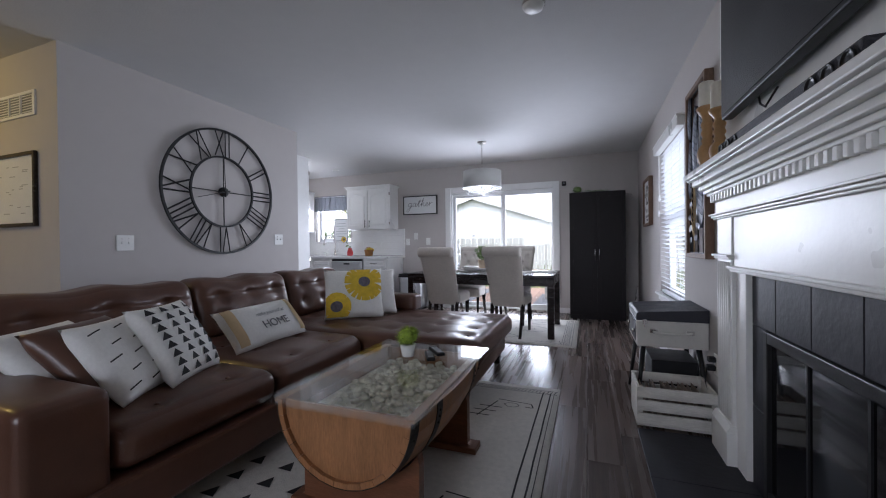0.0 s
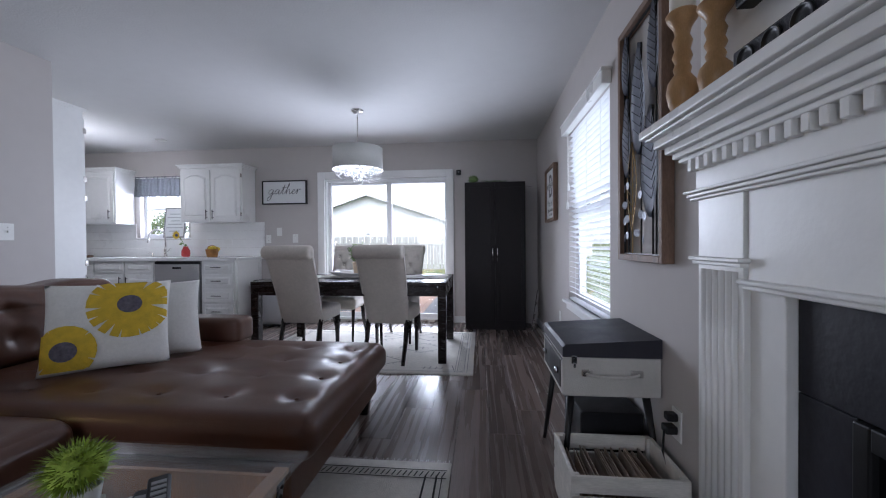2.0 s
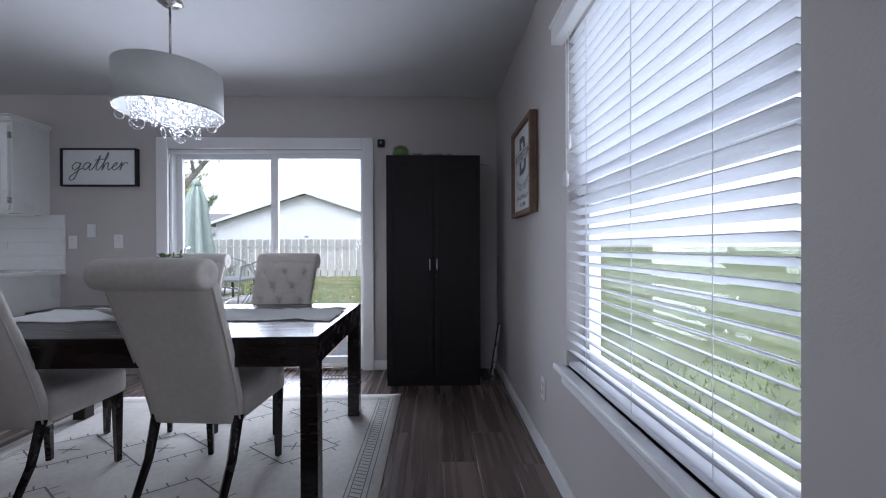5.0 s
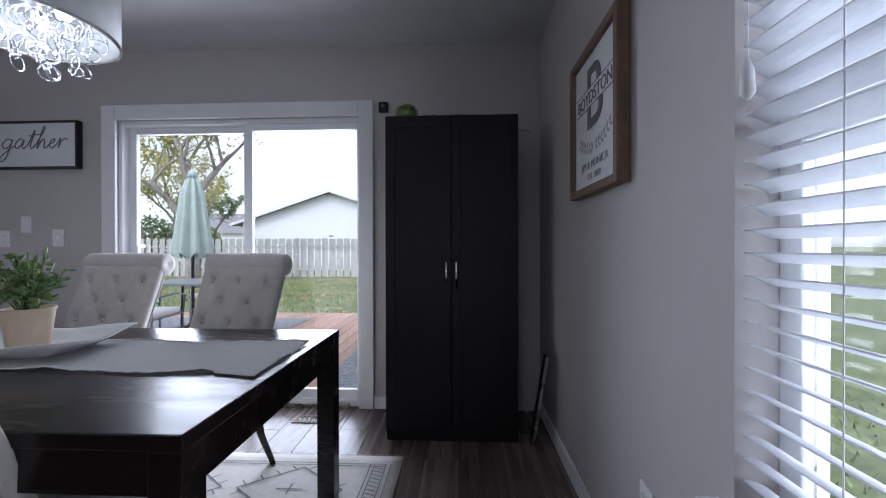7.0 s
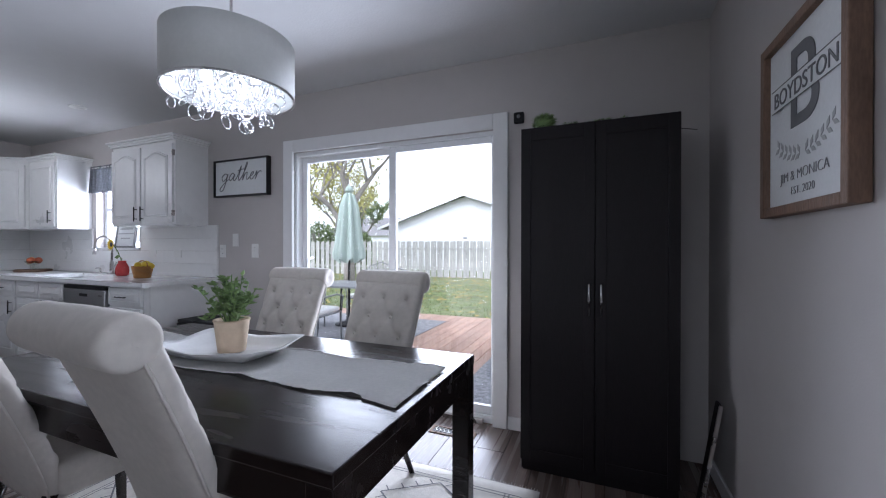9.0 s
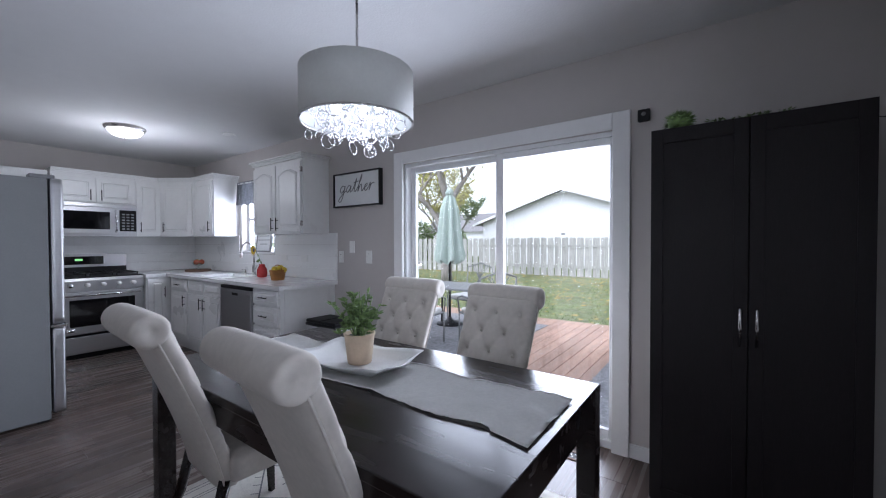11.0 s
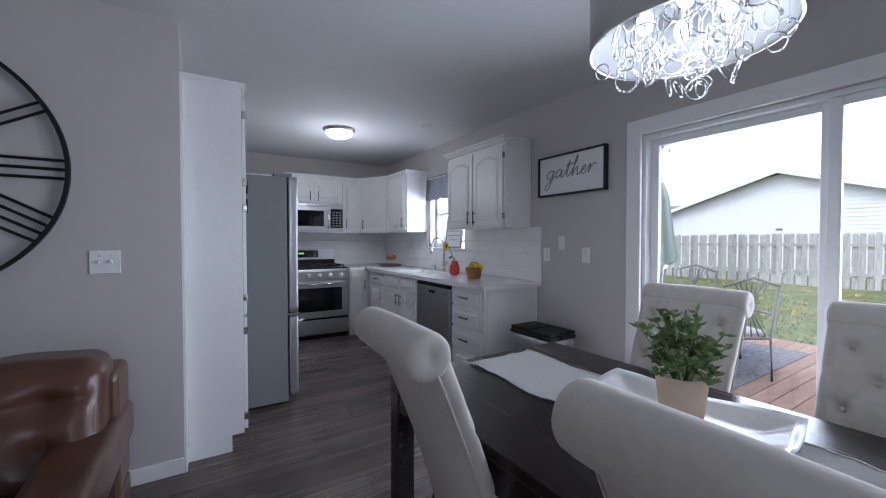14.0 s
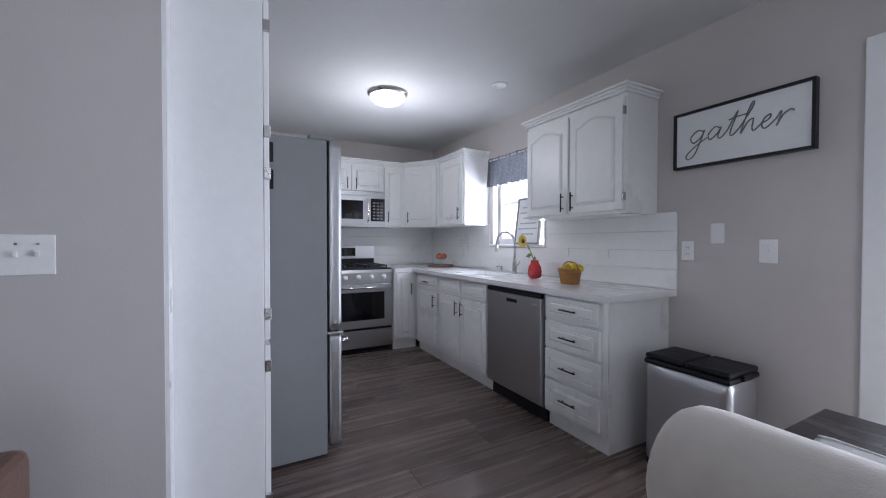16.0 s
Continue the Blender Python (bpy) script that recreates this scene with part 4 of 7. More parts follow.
def pillows():
    # rz 90 turns the face (negative y) to face positive x
    p = pillow("white throw pillow with short black dashes on the leather sofa", 0.37, 0.38, 0.12, (-1.62, 0.915, 0.455), 117, -36, 0)
    for i in range(5):
        for j in range(3):
            x, z = -0.12 + j * 0.12 + (0.05 if i % 2 else 0), 0.05 + i * 0.066
            if abs(x) < 0.14:
                b = bm_new()
                strip(b, x - 0.03, z - 0.006, x + 0.03, z + 0.006, 0.006)
                part("printed_dash", on_pillow(p, b, 0.37, 0.38, 0.12), INK, p)
    p = pillow("white throw pillow with rows of black triangles", 0.38, 0.40, 0.13, (-1.63, 1.13, 0.455), 112, -32, 0)
    for i in range(8):
        for x in (-0.125, -0.04, 0.045, 0.125):
            z = 0.03 + i * 0.044
            b = bm_new()
            b.faces.new([b.verts.new(q) for q in ((x - 0.026, 0, z), (x + 0.026, 0, z), (x, 0, z + 0.036))])
            part("printed_triangle", on_pillow(p, b, 0.38, 0.40, 0.13), INK, p)
    pillow("plain white throw pillow in the sofa corner", 0.44, 0.42, 0.12, (-1.80, 0.84, 0.46), 117, -50, 0)
    p = thing("throw_pillow", "brown leather throw pillow in the sofa corner", "pillow", (-1.71, 0.90, 0.46), 117, group="throw pillows", rx=-44)
    part("cover", pillow_mesh(0.44, 0.40, 0.14), LEATHER, p)
    W, Hh, T = 0.62, 0.30, 0.13
    p = pillow("white lumbar pillow lettered HOME with tan end bands", W, Hh, T, (-1.76, 1.755, 0.455), 92, -40, -1)
    for sg in (-1, 1):
        b = bm_new()
        strip(b, sg * 0.25, 0.02, sg * 0.25, Hh - 0.02, 0.06, 14)
        bmesh.ops.subdivide_edges(b, edges=b.edges[:], cuts=2, use_grid_fill=True)
        part("tan_band", on_pillow(p, b, W, Hh, T, 0.003), CREAM, p)
    words("lettering", "HOME", 0.078, GREYINK, p, pose(0.03, -T / 2 - 0.004, 0.085, 90, 0, 0), weight=0.0)
    words("lettering", "make yourself at", 0.036, PALEINK, p, pose(0.03, -T / 2 - 0.003, 0.18, 90, 0, 0), shear=0.3)
    W, Hh, T = 0.50, 0.44, 0.15
    p = pillow("white throw pillow with large yellow sunflowers", W, Hh, T, (-1.72, 2.60, 0.455), 38, -20, 0)
    rng = random.Random(2)
    for cx, cz, r in ((0.085, 0.305, 0.175), (-0.15, 0.10, 0.125)):
        b = bm_new()
        for k in range(22):
            a = 2 * math.pi * k / 22 + rng.uniform(-0.08, 0.08)
            strip(b, cx + 0.03 * math.cos(a), cz + 0.03 * math.sin(a), cx + r * 0.95 * math.cos(a), cz + r * 0.95 * math.sin(a), 0.036, 8)
        for v in b.verts:
            v.co.x, v.co.z = max(-0.235, min(0.235, v.co.x)), max(0.015, min(Hh - 0.015, v.co.z))
        part("printed_petals", on_pillow(p, b, W, Hh, T, 0.003), YELLOW, p)
        b = bm_new()
        c = b.verts.new((cx, 0, cz))
        ring = [b.verts.new((cx + 0.05 * math.cos(k * math.pi / 10), 0, cz + 0.045 * math.sin(k * math.pi / 10))) for k in range(20)]
        for k in range(20):
            b.faces.new((c, ring[k], ring[(k + 1) % 20]))
        part("printed_centre", on_pillow(p, b, W, Hh, T, 0.005), SEED, p)
    pillow("plain white throw pillow behind the sunflower pillow", 0.46, 0.42, 0.12, (-1.67, 2.80, 0.455), 42, -18, 0)


pillows()


def coffee_table():
    t = thing("barrel_coffee_table", "half wine barrel coffee table with a glass top", "coffee table", (-0.706, 1.41, 0))
    R, zc, hl = 0.305, 0.475, 0.44
    N = 15
    def rad(y):
        return R * (1.0 - 0.13 * (y / hl) ** 2) + 0.02
    for i in range(N):
        a0, a1 = math.pi + math.pi * i / N + 0.004, math.pi + math.pi * (i + 1) / N - 0.004
        b = bm_new()
        rows = []
        for k in range(9):
            y = -hl + 2 * hl * k / 8
            r = rad(y)
            rows.append([b.verts.new((q * math.cos(a), y, zc + q * math.sin(a))) for q, a in ((r, a0), (r, a1), (r - 0.022, a1), (r - 0.022, a0))])
        for A, B in zip(rows, rows[1:]):
            for k in range(4):
                b.faces.new((A[k], A[(k + 1) % 4], B[(k + 1) % 4], B[k]))
        b.faces.new(rows[0][::-1])
        b.faces.new(rows[-1])
        part("stave", b, OAK, t)
    for y0, y1 in ((-hl + 0.02, -hl + 0.032), (hl - 0.032, hl - 0.02)):
        r = rad(hl - 0.03) - 0.022
        poly = [(r * math.cos(math.pi + math.pi * k / 24), zc + r * math.sin(math.pi + math.pi * k / 24)) for k in range(25)]
        part("head_board", prism(bm_new(), poly, "y", y0, y1), OAK, t, "honey oak barrel head")
    for yc, wd in ((-hl + 0.025, 0.05), (-0.24, 0.045), (0.24, 0.045), (hl - 0.025, 0.05)):
        b = bm_new()
        rows = []
        for k in range(29):
            a = math.pi + math.pi * k / 28
            rows.append([b.verts.new((q * math.cos(a), y, zc + q * math.sin(a))) for q, y in ((rad(yc - wd / 2) + 0.0005, yc - wd / 2), (rad(yc - wd / 2) + 0.003, yc - wd / 2), (rad(yc + wd / 2) + 0.003, yc + wd / 2), (rad(yc + wd / 2) + 0.0005, yc + wd / 2))])
        for A, B in zip(rows, rows[1:]):
            for k in range(4):
                b.faces.new((A[k], A[(k + 1) % 4], B[(k + 1) % 4], B[k]))
        h = part("hoop", b, HOOP, t)
        for a in (0.10, 0.18, 0.26):
            for sg in (-1, 1):
                r = rad(yc) + 0.004
                part("rivet", ball(bm_new(), (sg * r * math.cos(a), yc, zc - r * math.sin(a)), 0.006, 1), HOOP, h)
    for yc in (-0.30, 0.30):
        poly = [(-0.30, 0.0), (0.30, 0.0), (0.30, 0.03), (0.26, 0.05), (0.26, 0.26)]
        r = rad(yc) + 0.005
        for k in range(13):
            a = 2 * math.pi - 0.62 - (math.pi - 1.24) * k / 12
            poly.append((r * math.cos(a), zc + r * math.sin(a)))
        poly += [(-0.26, 0.26), (-0.26, 0.05), (-0.30, 0.03)]
        part("stand_board", prism(bm_new(), poly, "y", yc - 0.022, yc + 0.022), STAND, t)
        part("foot", bx(-0.31, 0.31, yc - 0.05, yc + 0.05, 0.012, 0.042, 0.004), STAND, t)
    part("stretcher", bx(-0.03, 0.03, -0.278, 0.278, 0.05, 0.12, 0.003), STAND, t)
    rim = bm_new()
    for x0, x1, y0, y1 in ((-0.30, -0.262, -hl, hl), (0.262, 0.30, -hl, hl)):
        box(rim, x0, x1, y0, y1, 0.468, 0.482, 0.003)
    part("rim", rim, OAK, t)
    gt = part("glass_top", bx(-0.325, 0.325, -0.50, 0.50, 0.484, 0.494, 0.003), TABLEGLASS, t, "clear glass top")
    gt.visible_shadow = False
    bed = bm_new()
    poly = [(0.27 * math.cos(math.pi + math.pi * k / 16), 0.475 + 0.27 * math.sin(math.pi + math.pi * k / 16)) for k in range(17)]
    poly = [(x, min(z, 0.385)) for x, z in poly]
    prism(bed, poly, "y", -0.40, 0.40)
    part("gravel_fill", bed, PEBBLE, t)
    rng = random.Random(8)
    pb = bm_new()
    for i in range(340):
        x, y = rng.uniform(-0.20, 0.20), rng.uniform(-0.38, 0.38)
        ball(pb, (x, y, 0.392 + rng.random() * 0.03 + 0.03 * math.exp(-(x * x + y * y) / 0.03)), rng.uniform(0.013, 0.024), 1, (1, rng.uniform(0.7, 1.3), 0.6))
    tagged(part("pebbles", pb, PEBBLE, t, "white pebbles under the glass"), kind="stuff")


coffee_table()


def grass_ball(name, label, at, r, squash=0.8, pot=None, n=650, mat=MOSS):
    p = thing(name, label, "plant", at, group="small green plants")
    z0 = 0.0
    if pot:
        part("pot", lathe(bm_new(), [(pot * 0.72, 0), (pot * 0.75, 0.004), (pot, pot * 1.5), (pot * 0.92, pot * 1.5), (pot * 0.85, pot * 1.3)], n=20), PORCELAIN, p, "small white pot")
        z0 = pot * 1.45
    rng = random.Random(int(r * 1000))
    b = bm_new()
    c = Vector((0, 0, z0 + r * squash * 0.75))
    ball(b, c, r * 0.72, 2, (1, 1, squash))
    for i in range(n):
        d = Vector((rng.gauss(0, 1), rng.gauss(0, 1), rng.gauss(0.25, 1))).normalized()
        o = c + Vector((d.x, d.y, d.z * squash)) * r * 0.6
        e = c + Vector((d.x + rng.uniform(-0.12, 0.12), d.y + rng.uniform(-0.12, 0.12), d.z * squash)) * r * rng.uniform(0.9, 1.08)
        if e.z < 0.002:
            continue
        s = d.cross(Vector((rng.random(), rng.random(), 1))).normalized() * r * 0.035
        b.faces.new((b.verts.new(o - s), b.verts.new(o + s), b.verts.new(e)))
    part("foliage", b, mat, p)
    return p


grass_ball("potted_grass_ball", "bright green grass ball in a small white pot", (-0.745, 1.62, 0.494), 0.072, 0.8, 0.042)


def remotes():
    for x, y, rz, h in ((-0.625, 1.63, 28, 0.0), (-0.60, 1.66, 40, 0.018)):
        r = thing("remote_control", "dark grey remote control on the glass table", "remote control", (x, y, 0.4945 + h), rz, group="remotes")
        part("body", bx(-0.022, 0.022, -0.075, 0.075, 0, 0.017, 0.006), RUBBER, r)
        for i in range(5):
            part("button", bx(-0.014, 0.014, -0.055 + i * 0.022, -0.043 + i * 0.022, 0.017, 0.019), GREYSIDE, r)


remotes()


def rug(name, label, x0, x1, y0, y1, seed, motifs):
    r = thing(name, label, "rug", (0, 0, 0))
    b = bm_new()
    nx, ny = 24, 30
    grid = [[b.verts.new((x0 + (x1 - x0) * i / nx, y0 + (y1 - y0) * j / ny, 0.007 + 0.0018 * noise.noise((i * 0.7, j * 0.7, seed)))) for j in range(ny + 1)] for i in range(nx + 1)]
    for i in range(nx):
        for j in range(ny):
            b.faces.new((grid[i][j], grid[i + 1][j], grid[i + 1][j + 1], grid[i][j + 1])).smooth = True
    e = bmesh.ops.extrude_face_region(b, geom=b.faces[:])
    for v in e["geom"]:
        if isinstance(v, bmesh.types.BMVert):
            v.co.z = 0.0 if v.co.x in (x0, x1) or v.co.y in (y0, y1) else 0.001
    part("weave", b, RUG, r)
    k = bm_new()

    def line(xa, ya, xb, yb, w=0.010):
        d = Vector((xb - xa, yb - ya, 0))
        if d.length < 1e-4:
            return
        p = Vector((-d.y, d.x, 0)).normalized() * w / 2
        n = max(1, int(d.length / 0.15))
        rng2 = random.Random(int((xa + ya) * 1000))
        prev = None
        for i in range(n + 1):
            c = Vector((xa, ya, 0.0105)) + d * i / n + p * rng2.uniform(-0.35, 0.35)
            row = (k.verts.new(c + p), k.verts.new(c - p))
            if prev:
                k.faces.new((prev[0], prev[1], row[1], row[0]))
            prev = row

    motifs(line, k)
    part("woven_pattern", k, INK if seed == 1 else GREYINK, r, "dark woven motifs")
    fr = bm_new()
    for i in range(int((x1 - x0) / 0.014)):
        x = x0 + 0.005 + i * 0.014
        for y, sg in ((y0, -1), (y1, 1)):
            rod(fr, (x, y, 0.004), (x + 0.004 * math.sin(i * 3.1), y + sg * (0.025 + 0.006 * math.sin(i * 1.7)), 0.002), 0.0022, 0.0012, 4)
    tagged(part("fringe", fr, RUG, r), kind="stuff")
    return r


def living_motifs(line, k):
    for x in (-0.115, -0.165):
        line(x, -0.6, x, 2.62, 0.009)
    line(-0.09, -0.6, -0.09, 2.62, 0.004)
    for y in (2.60, 2.66):
        line(-1.9, y, -0.07, y, 0.006)
    for i in range(70):
        x = -1.85 + i * 0.0255
        line(x, 2.61, x + 0.012, 2.65, 0.006)
    # arrows with cross bars
    for cx, cy in ((-0.42, 2.36), (-0.42, 1.30), (-1.0, 2.30), (-0.5, 0.7)):
        line(cx - 0.10, cy - 0.24, cx - 0.02, cy + 0.02, 0.009)
        for j in range(3):
            yy = cy - 0.22 + j * 0.07
            line(cx - 0.17 + j * 0.025, yy, cx - 0.02 + j * 0.025, yy + 0.0, 0.010)
        for a in range(6):
            p0, p1 = a * math.pi / 3, (a + 1) * math.pi / 3
            line(cx + 0.08 + 0.05 * math.cos(p0), cy - 0.02 + 0.035 * math.sin(p0), cx + 0.08 + 0.05 * math.cos(p1), cy - 0.02 + 0.035 * math.sin(p1), 0.005)
        line(cx - 0.02, cy + 0.05, cx + 0.20, cy + 0.03, 0.008)
        line(cx + 0.20, cy + 0.03, cx + 0.22, cy - 0.03, 0.008)
        line(cx + 0.22, cy - 0.03, cx + 0.17, cy - 0.03, 0.008)
    for cx in (-1.22, -1.40, -1.05):
        for i in range(9):
            y = 0.2 + i * 0.13
            k.faces.new([k.verts.new((cx + q, y + w, 0.0105)) for q, w in ((-0.04, 0), (0.04, 0), (0, 0.07))])
    for x in (-1.62, -1.68):
        line(x, -0.6, x, 2.6, 0.012)


rug("area_rug", "cream woven rug with black tribal motifs under the coffee table", -1.95, -0.055, -0.6, 2.73, 1, living_motifs)


def dining_motifs(line, k):
    for o in (0.05, 0.075, 0.13, 0.15):
        line(0.02 - o, 3.98 + 0.05, 0.02 - o, 5.46 - 0.05, 0.005)
        line(-2.10 + o, 4.03, -2.10 + o, 5.41, 0.005)
    for i in range(48):
        y = 4.05 + i * 0.028
        line(-0.06, y, -0.105, y + 0.014, 0.006)
    for y in (4.03, 4.05, 5.39, 5.41):
        line(-2.0, y, -0.06, y, 0.005)
    for cx, cy in ((-0.5, 4.75), (-1.2, 4.75), (-1.7, 4.75), (-0.85, 4.3), (-1.5, 4.25), (-0.45, 5.2), (-1.0, 5.2)):
        for sx in (-1, 1):
            for sy in (-1, 1):
                line(cx + sx * 0.24, cy, cx, cy + sy * 0.17, 0.008)
                for i in range(4):
                    t = (i + 0.5) / 4
                    x, y = cx + sx * 0.24 * (1 - t), cy + sy * 0.17 * t
                    line(x, y, x + sx * 0.03, y + sy * 0.03, 0.006)
        line(cx - 0.06, cy, cx + 0.06, cy, 0.008)
        line(cx, cy - 0.04, cx, cy + 0.04, 0.008)
    line(-0.42, 4.12, -0.24, 4.12, 0.007)
    for i in range(4):
        line(-0.40 + i * 0.05, 4.09, -0.39 + i * 0.05, 4.16, 0.007)
    line(-0.16, 4.2, -0.14, 4.08, 0.008)
    line(-0.14, 4.08, -0.2, 4.08, 0.008)


rug("dining_rug", "cream woven rug with grey motifs under the dining table", -2.10, 0.02, 3.98, 5.49, 2, dining_motifs)


def clock():
    c = thing("wall_clock", "large open black iron wall clock with roman numerals", "clock", (XC, 2.485, 1.60))
    def ring(r, w, name):
        b = bm_new()
        rows = []
        for k in range(72):
            a = 2 * math.pi * k / 72
            rows.append([b.verts.new((x, q * math.cos(a), q * math.sin(a))) for q, x in ((r, 0.012), (r, 0.032), (r - w, 0.032), (r - w, 0.012))])
        for i in range(72):
            A, B = rows[i], rows[(i + 1) % 72]
            for k in range(4):
                b.faces.new((A[k], A[(k + 1) % 4], B[(k + 1) % 4], B[k]))
        part(name, b, BLACK, c)
    ring(0.585, 0.018, "outer_ring")
    ring(0.335, 0.016, "inner_ring")
    numerals = ["XII", "I", "II", "III", "IIII", "V", "VI", "VII", "VIII", "IX", "X", "XI"]
    for i, s in enumerate(numerals):
        b = bm_new()
        widths = {"I": 0.042, "V": 0.085, "X": 0.085}
        tot = sum(widths[k] for k in s)
        u = -tot / 2
        th = radians(90 - 30 * i)
        rad, tan = Vector((0, math.cos(th), math.sin(th))), Vector((0, math.sin(th), -math.cos(th)))
        for k in s:
            w = widths[k]
            if k == "I":
                segs = [((u + w / 2, 0.335), (u + w / 2, 0.568))]
            elif k == "V":
                segs = [((u + 0.005, 0.568), (u + w / 2, 0.335)), ((u + w - 0.005, 0.568), (u + w / 2, 0.335))]
            else:
                segs = [((u, 0.568), (u + w, 0.335)), ((u + w, 0.568), (u, 0.335))]
            for (a0, r0), (a1, r1) in segs:
                p0, p1 = tan * a0 + rad * r0 + Vector((0.022, 0, 0)), tan * a1 + rad * r1 + Vector((0.022, 0, 0))
                rod(b, p0, p1, 0.007, n=4)
            u += w
        part("numeral", b, BLACK, c)
    part("hub", lathe(bm_new(), [(0.045, 0.005), (0.045, 0.03), (0.03, 0.036), (0.012, 0.05), (0.001, 0.052)], n=24, axis="x"), BLACK, c)
    for a in (0, 90, 180, 270):
        th = radians(a)
        part("spoke", rod(bm_new(), (0.02, 0.04 * math.cos(th), 0.04 * math.sin(th)), (0.02, 0.32 * math.cos(th), 0.32 * math.sin(th)), 0.005, n=6), BLACK, c)
    for a, ln, w in ((196, 0.30, 0.006), (92, 0.34, 0.005)):
        th = radians(180 - a) if a > 180 else radians(a)
        th = radians(a)
        part("clock_hand", tube(bm_new(), [(0.045, -0.05 * math.cos(th), -0.05 * math.sin(th)), (0.045, ln * 0.3 * math.cos(th), ln * 0.3 * math.sin(th)), (0.045, ln * math.cos(th), ln * math.sin(th))], lambda t, w=w: w * (1 - 0.6 * t), 6), BLACK, c)
    for y, z in ((0.0, 0.575), (0.0, -0.575)):
        part("standoff", rod(bm_new(), (0, y, z), (0.014, y, z), 0.008), BLACK, c)


clock()


def hall_things():
    v = thing("return_air_vent", "white louvred return air vent on the hall wall", "vent", (-3.66, YC, 2.07))
    b = bm_new()
    for x0, x1, z0, z1 in ((-0.32, -0.29, -0.085, 0.085), (0.29, 0.32, -0.085, 0.085), (-0.29, 0.29, 0.065, 0.085), (-0.29, 0.29, -0.085, -0.065)):
        box(b, x0, x1, -0.012, 0, z0, z1, 0.002)
    part("frame", b, TRIM, v)
    part("backing", bx(-0.29, 0.29, -0.004, -0.001, -0.065, 0.065), GREYSIDE, v)
    for i in range(7):
        z = -0.055 + i * 0.018
        sl = prism(bm_new(), [(-0.010, z - 0.004), (-0.004, z + 0.006), (-0.003, z + 0.005), (-0.009, z - 0.005)], "x", -0.29, 0.29)
        part("slat", sl, TRIM, v)
    for x in (-0.145, 0.0, 0.145):
        part("bar", bx(x - 0.006, x + 0.006, -0.013, -0.004, -0.065, 0.065), TRIM, v)
    m = thing("framed_map", "framed pale map print in a dark wooden frame", "picture", (-3.70, YC, 1.485))
    for x0, x1, z0, z1 in ((-0.37, -0.345, -0.255, 0.255), (0.345, 0.37, -0.255, 0.255), (-0.345, 0.345, 0.23, 0.255), (-0.345, 0.345, -0.255, -0.23)):
        part("frame_rail", bx(x0, x1, -0.025, -0.002, z0, z1, 0.003), ESPRESSO, m)
    part("print", bx(-0.345, 0.345, -0.012, -0.004, -0.23, 0.23), SIGNWHITE, m, "cream paper print")
    b = bm_new()
    rng = random.Random(4)
    for i in range(26):
        x, z, w = rng.uniform(-0.30, 0.24), rng.uniform(-0.2, 0.2), rng.uniform(0.02, 0.08)
        box(b, x, x + w, -0.0135, -0.012, z, z + 0.006)
    part("print_marks", b, PALEINK, m)
    d = thing("smoke_alarm", "round white smoke alarm on the ceiling", "smoke alarm", (-0.14, 2.05, H))
    part("body", lathe(bm_new(), [(0.062, 0), (0.062, -0.012), (0.052, -0.03), (0.045, -0.034), (0.0005, -0.036)], n=28), PLATE, d)
    part("ring", lathe(bm_new(), [(0.066, 0), (0.066, -0.010), (0.062, -0.011), (0.062, -0.002)], n=28), NICKEL, d)


hall_things()

# ---- dining area ----


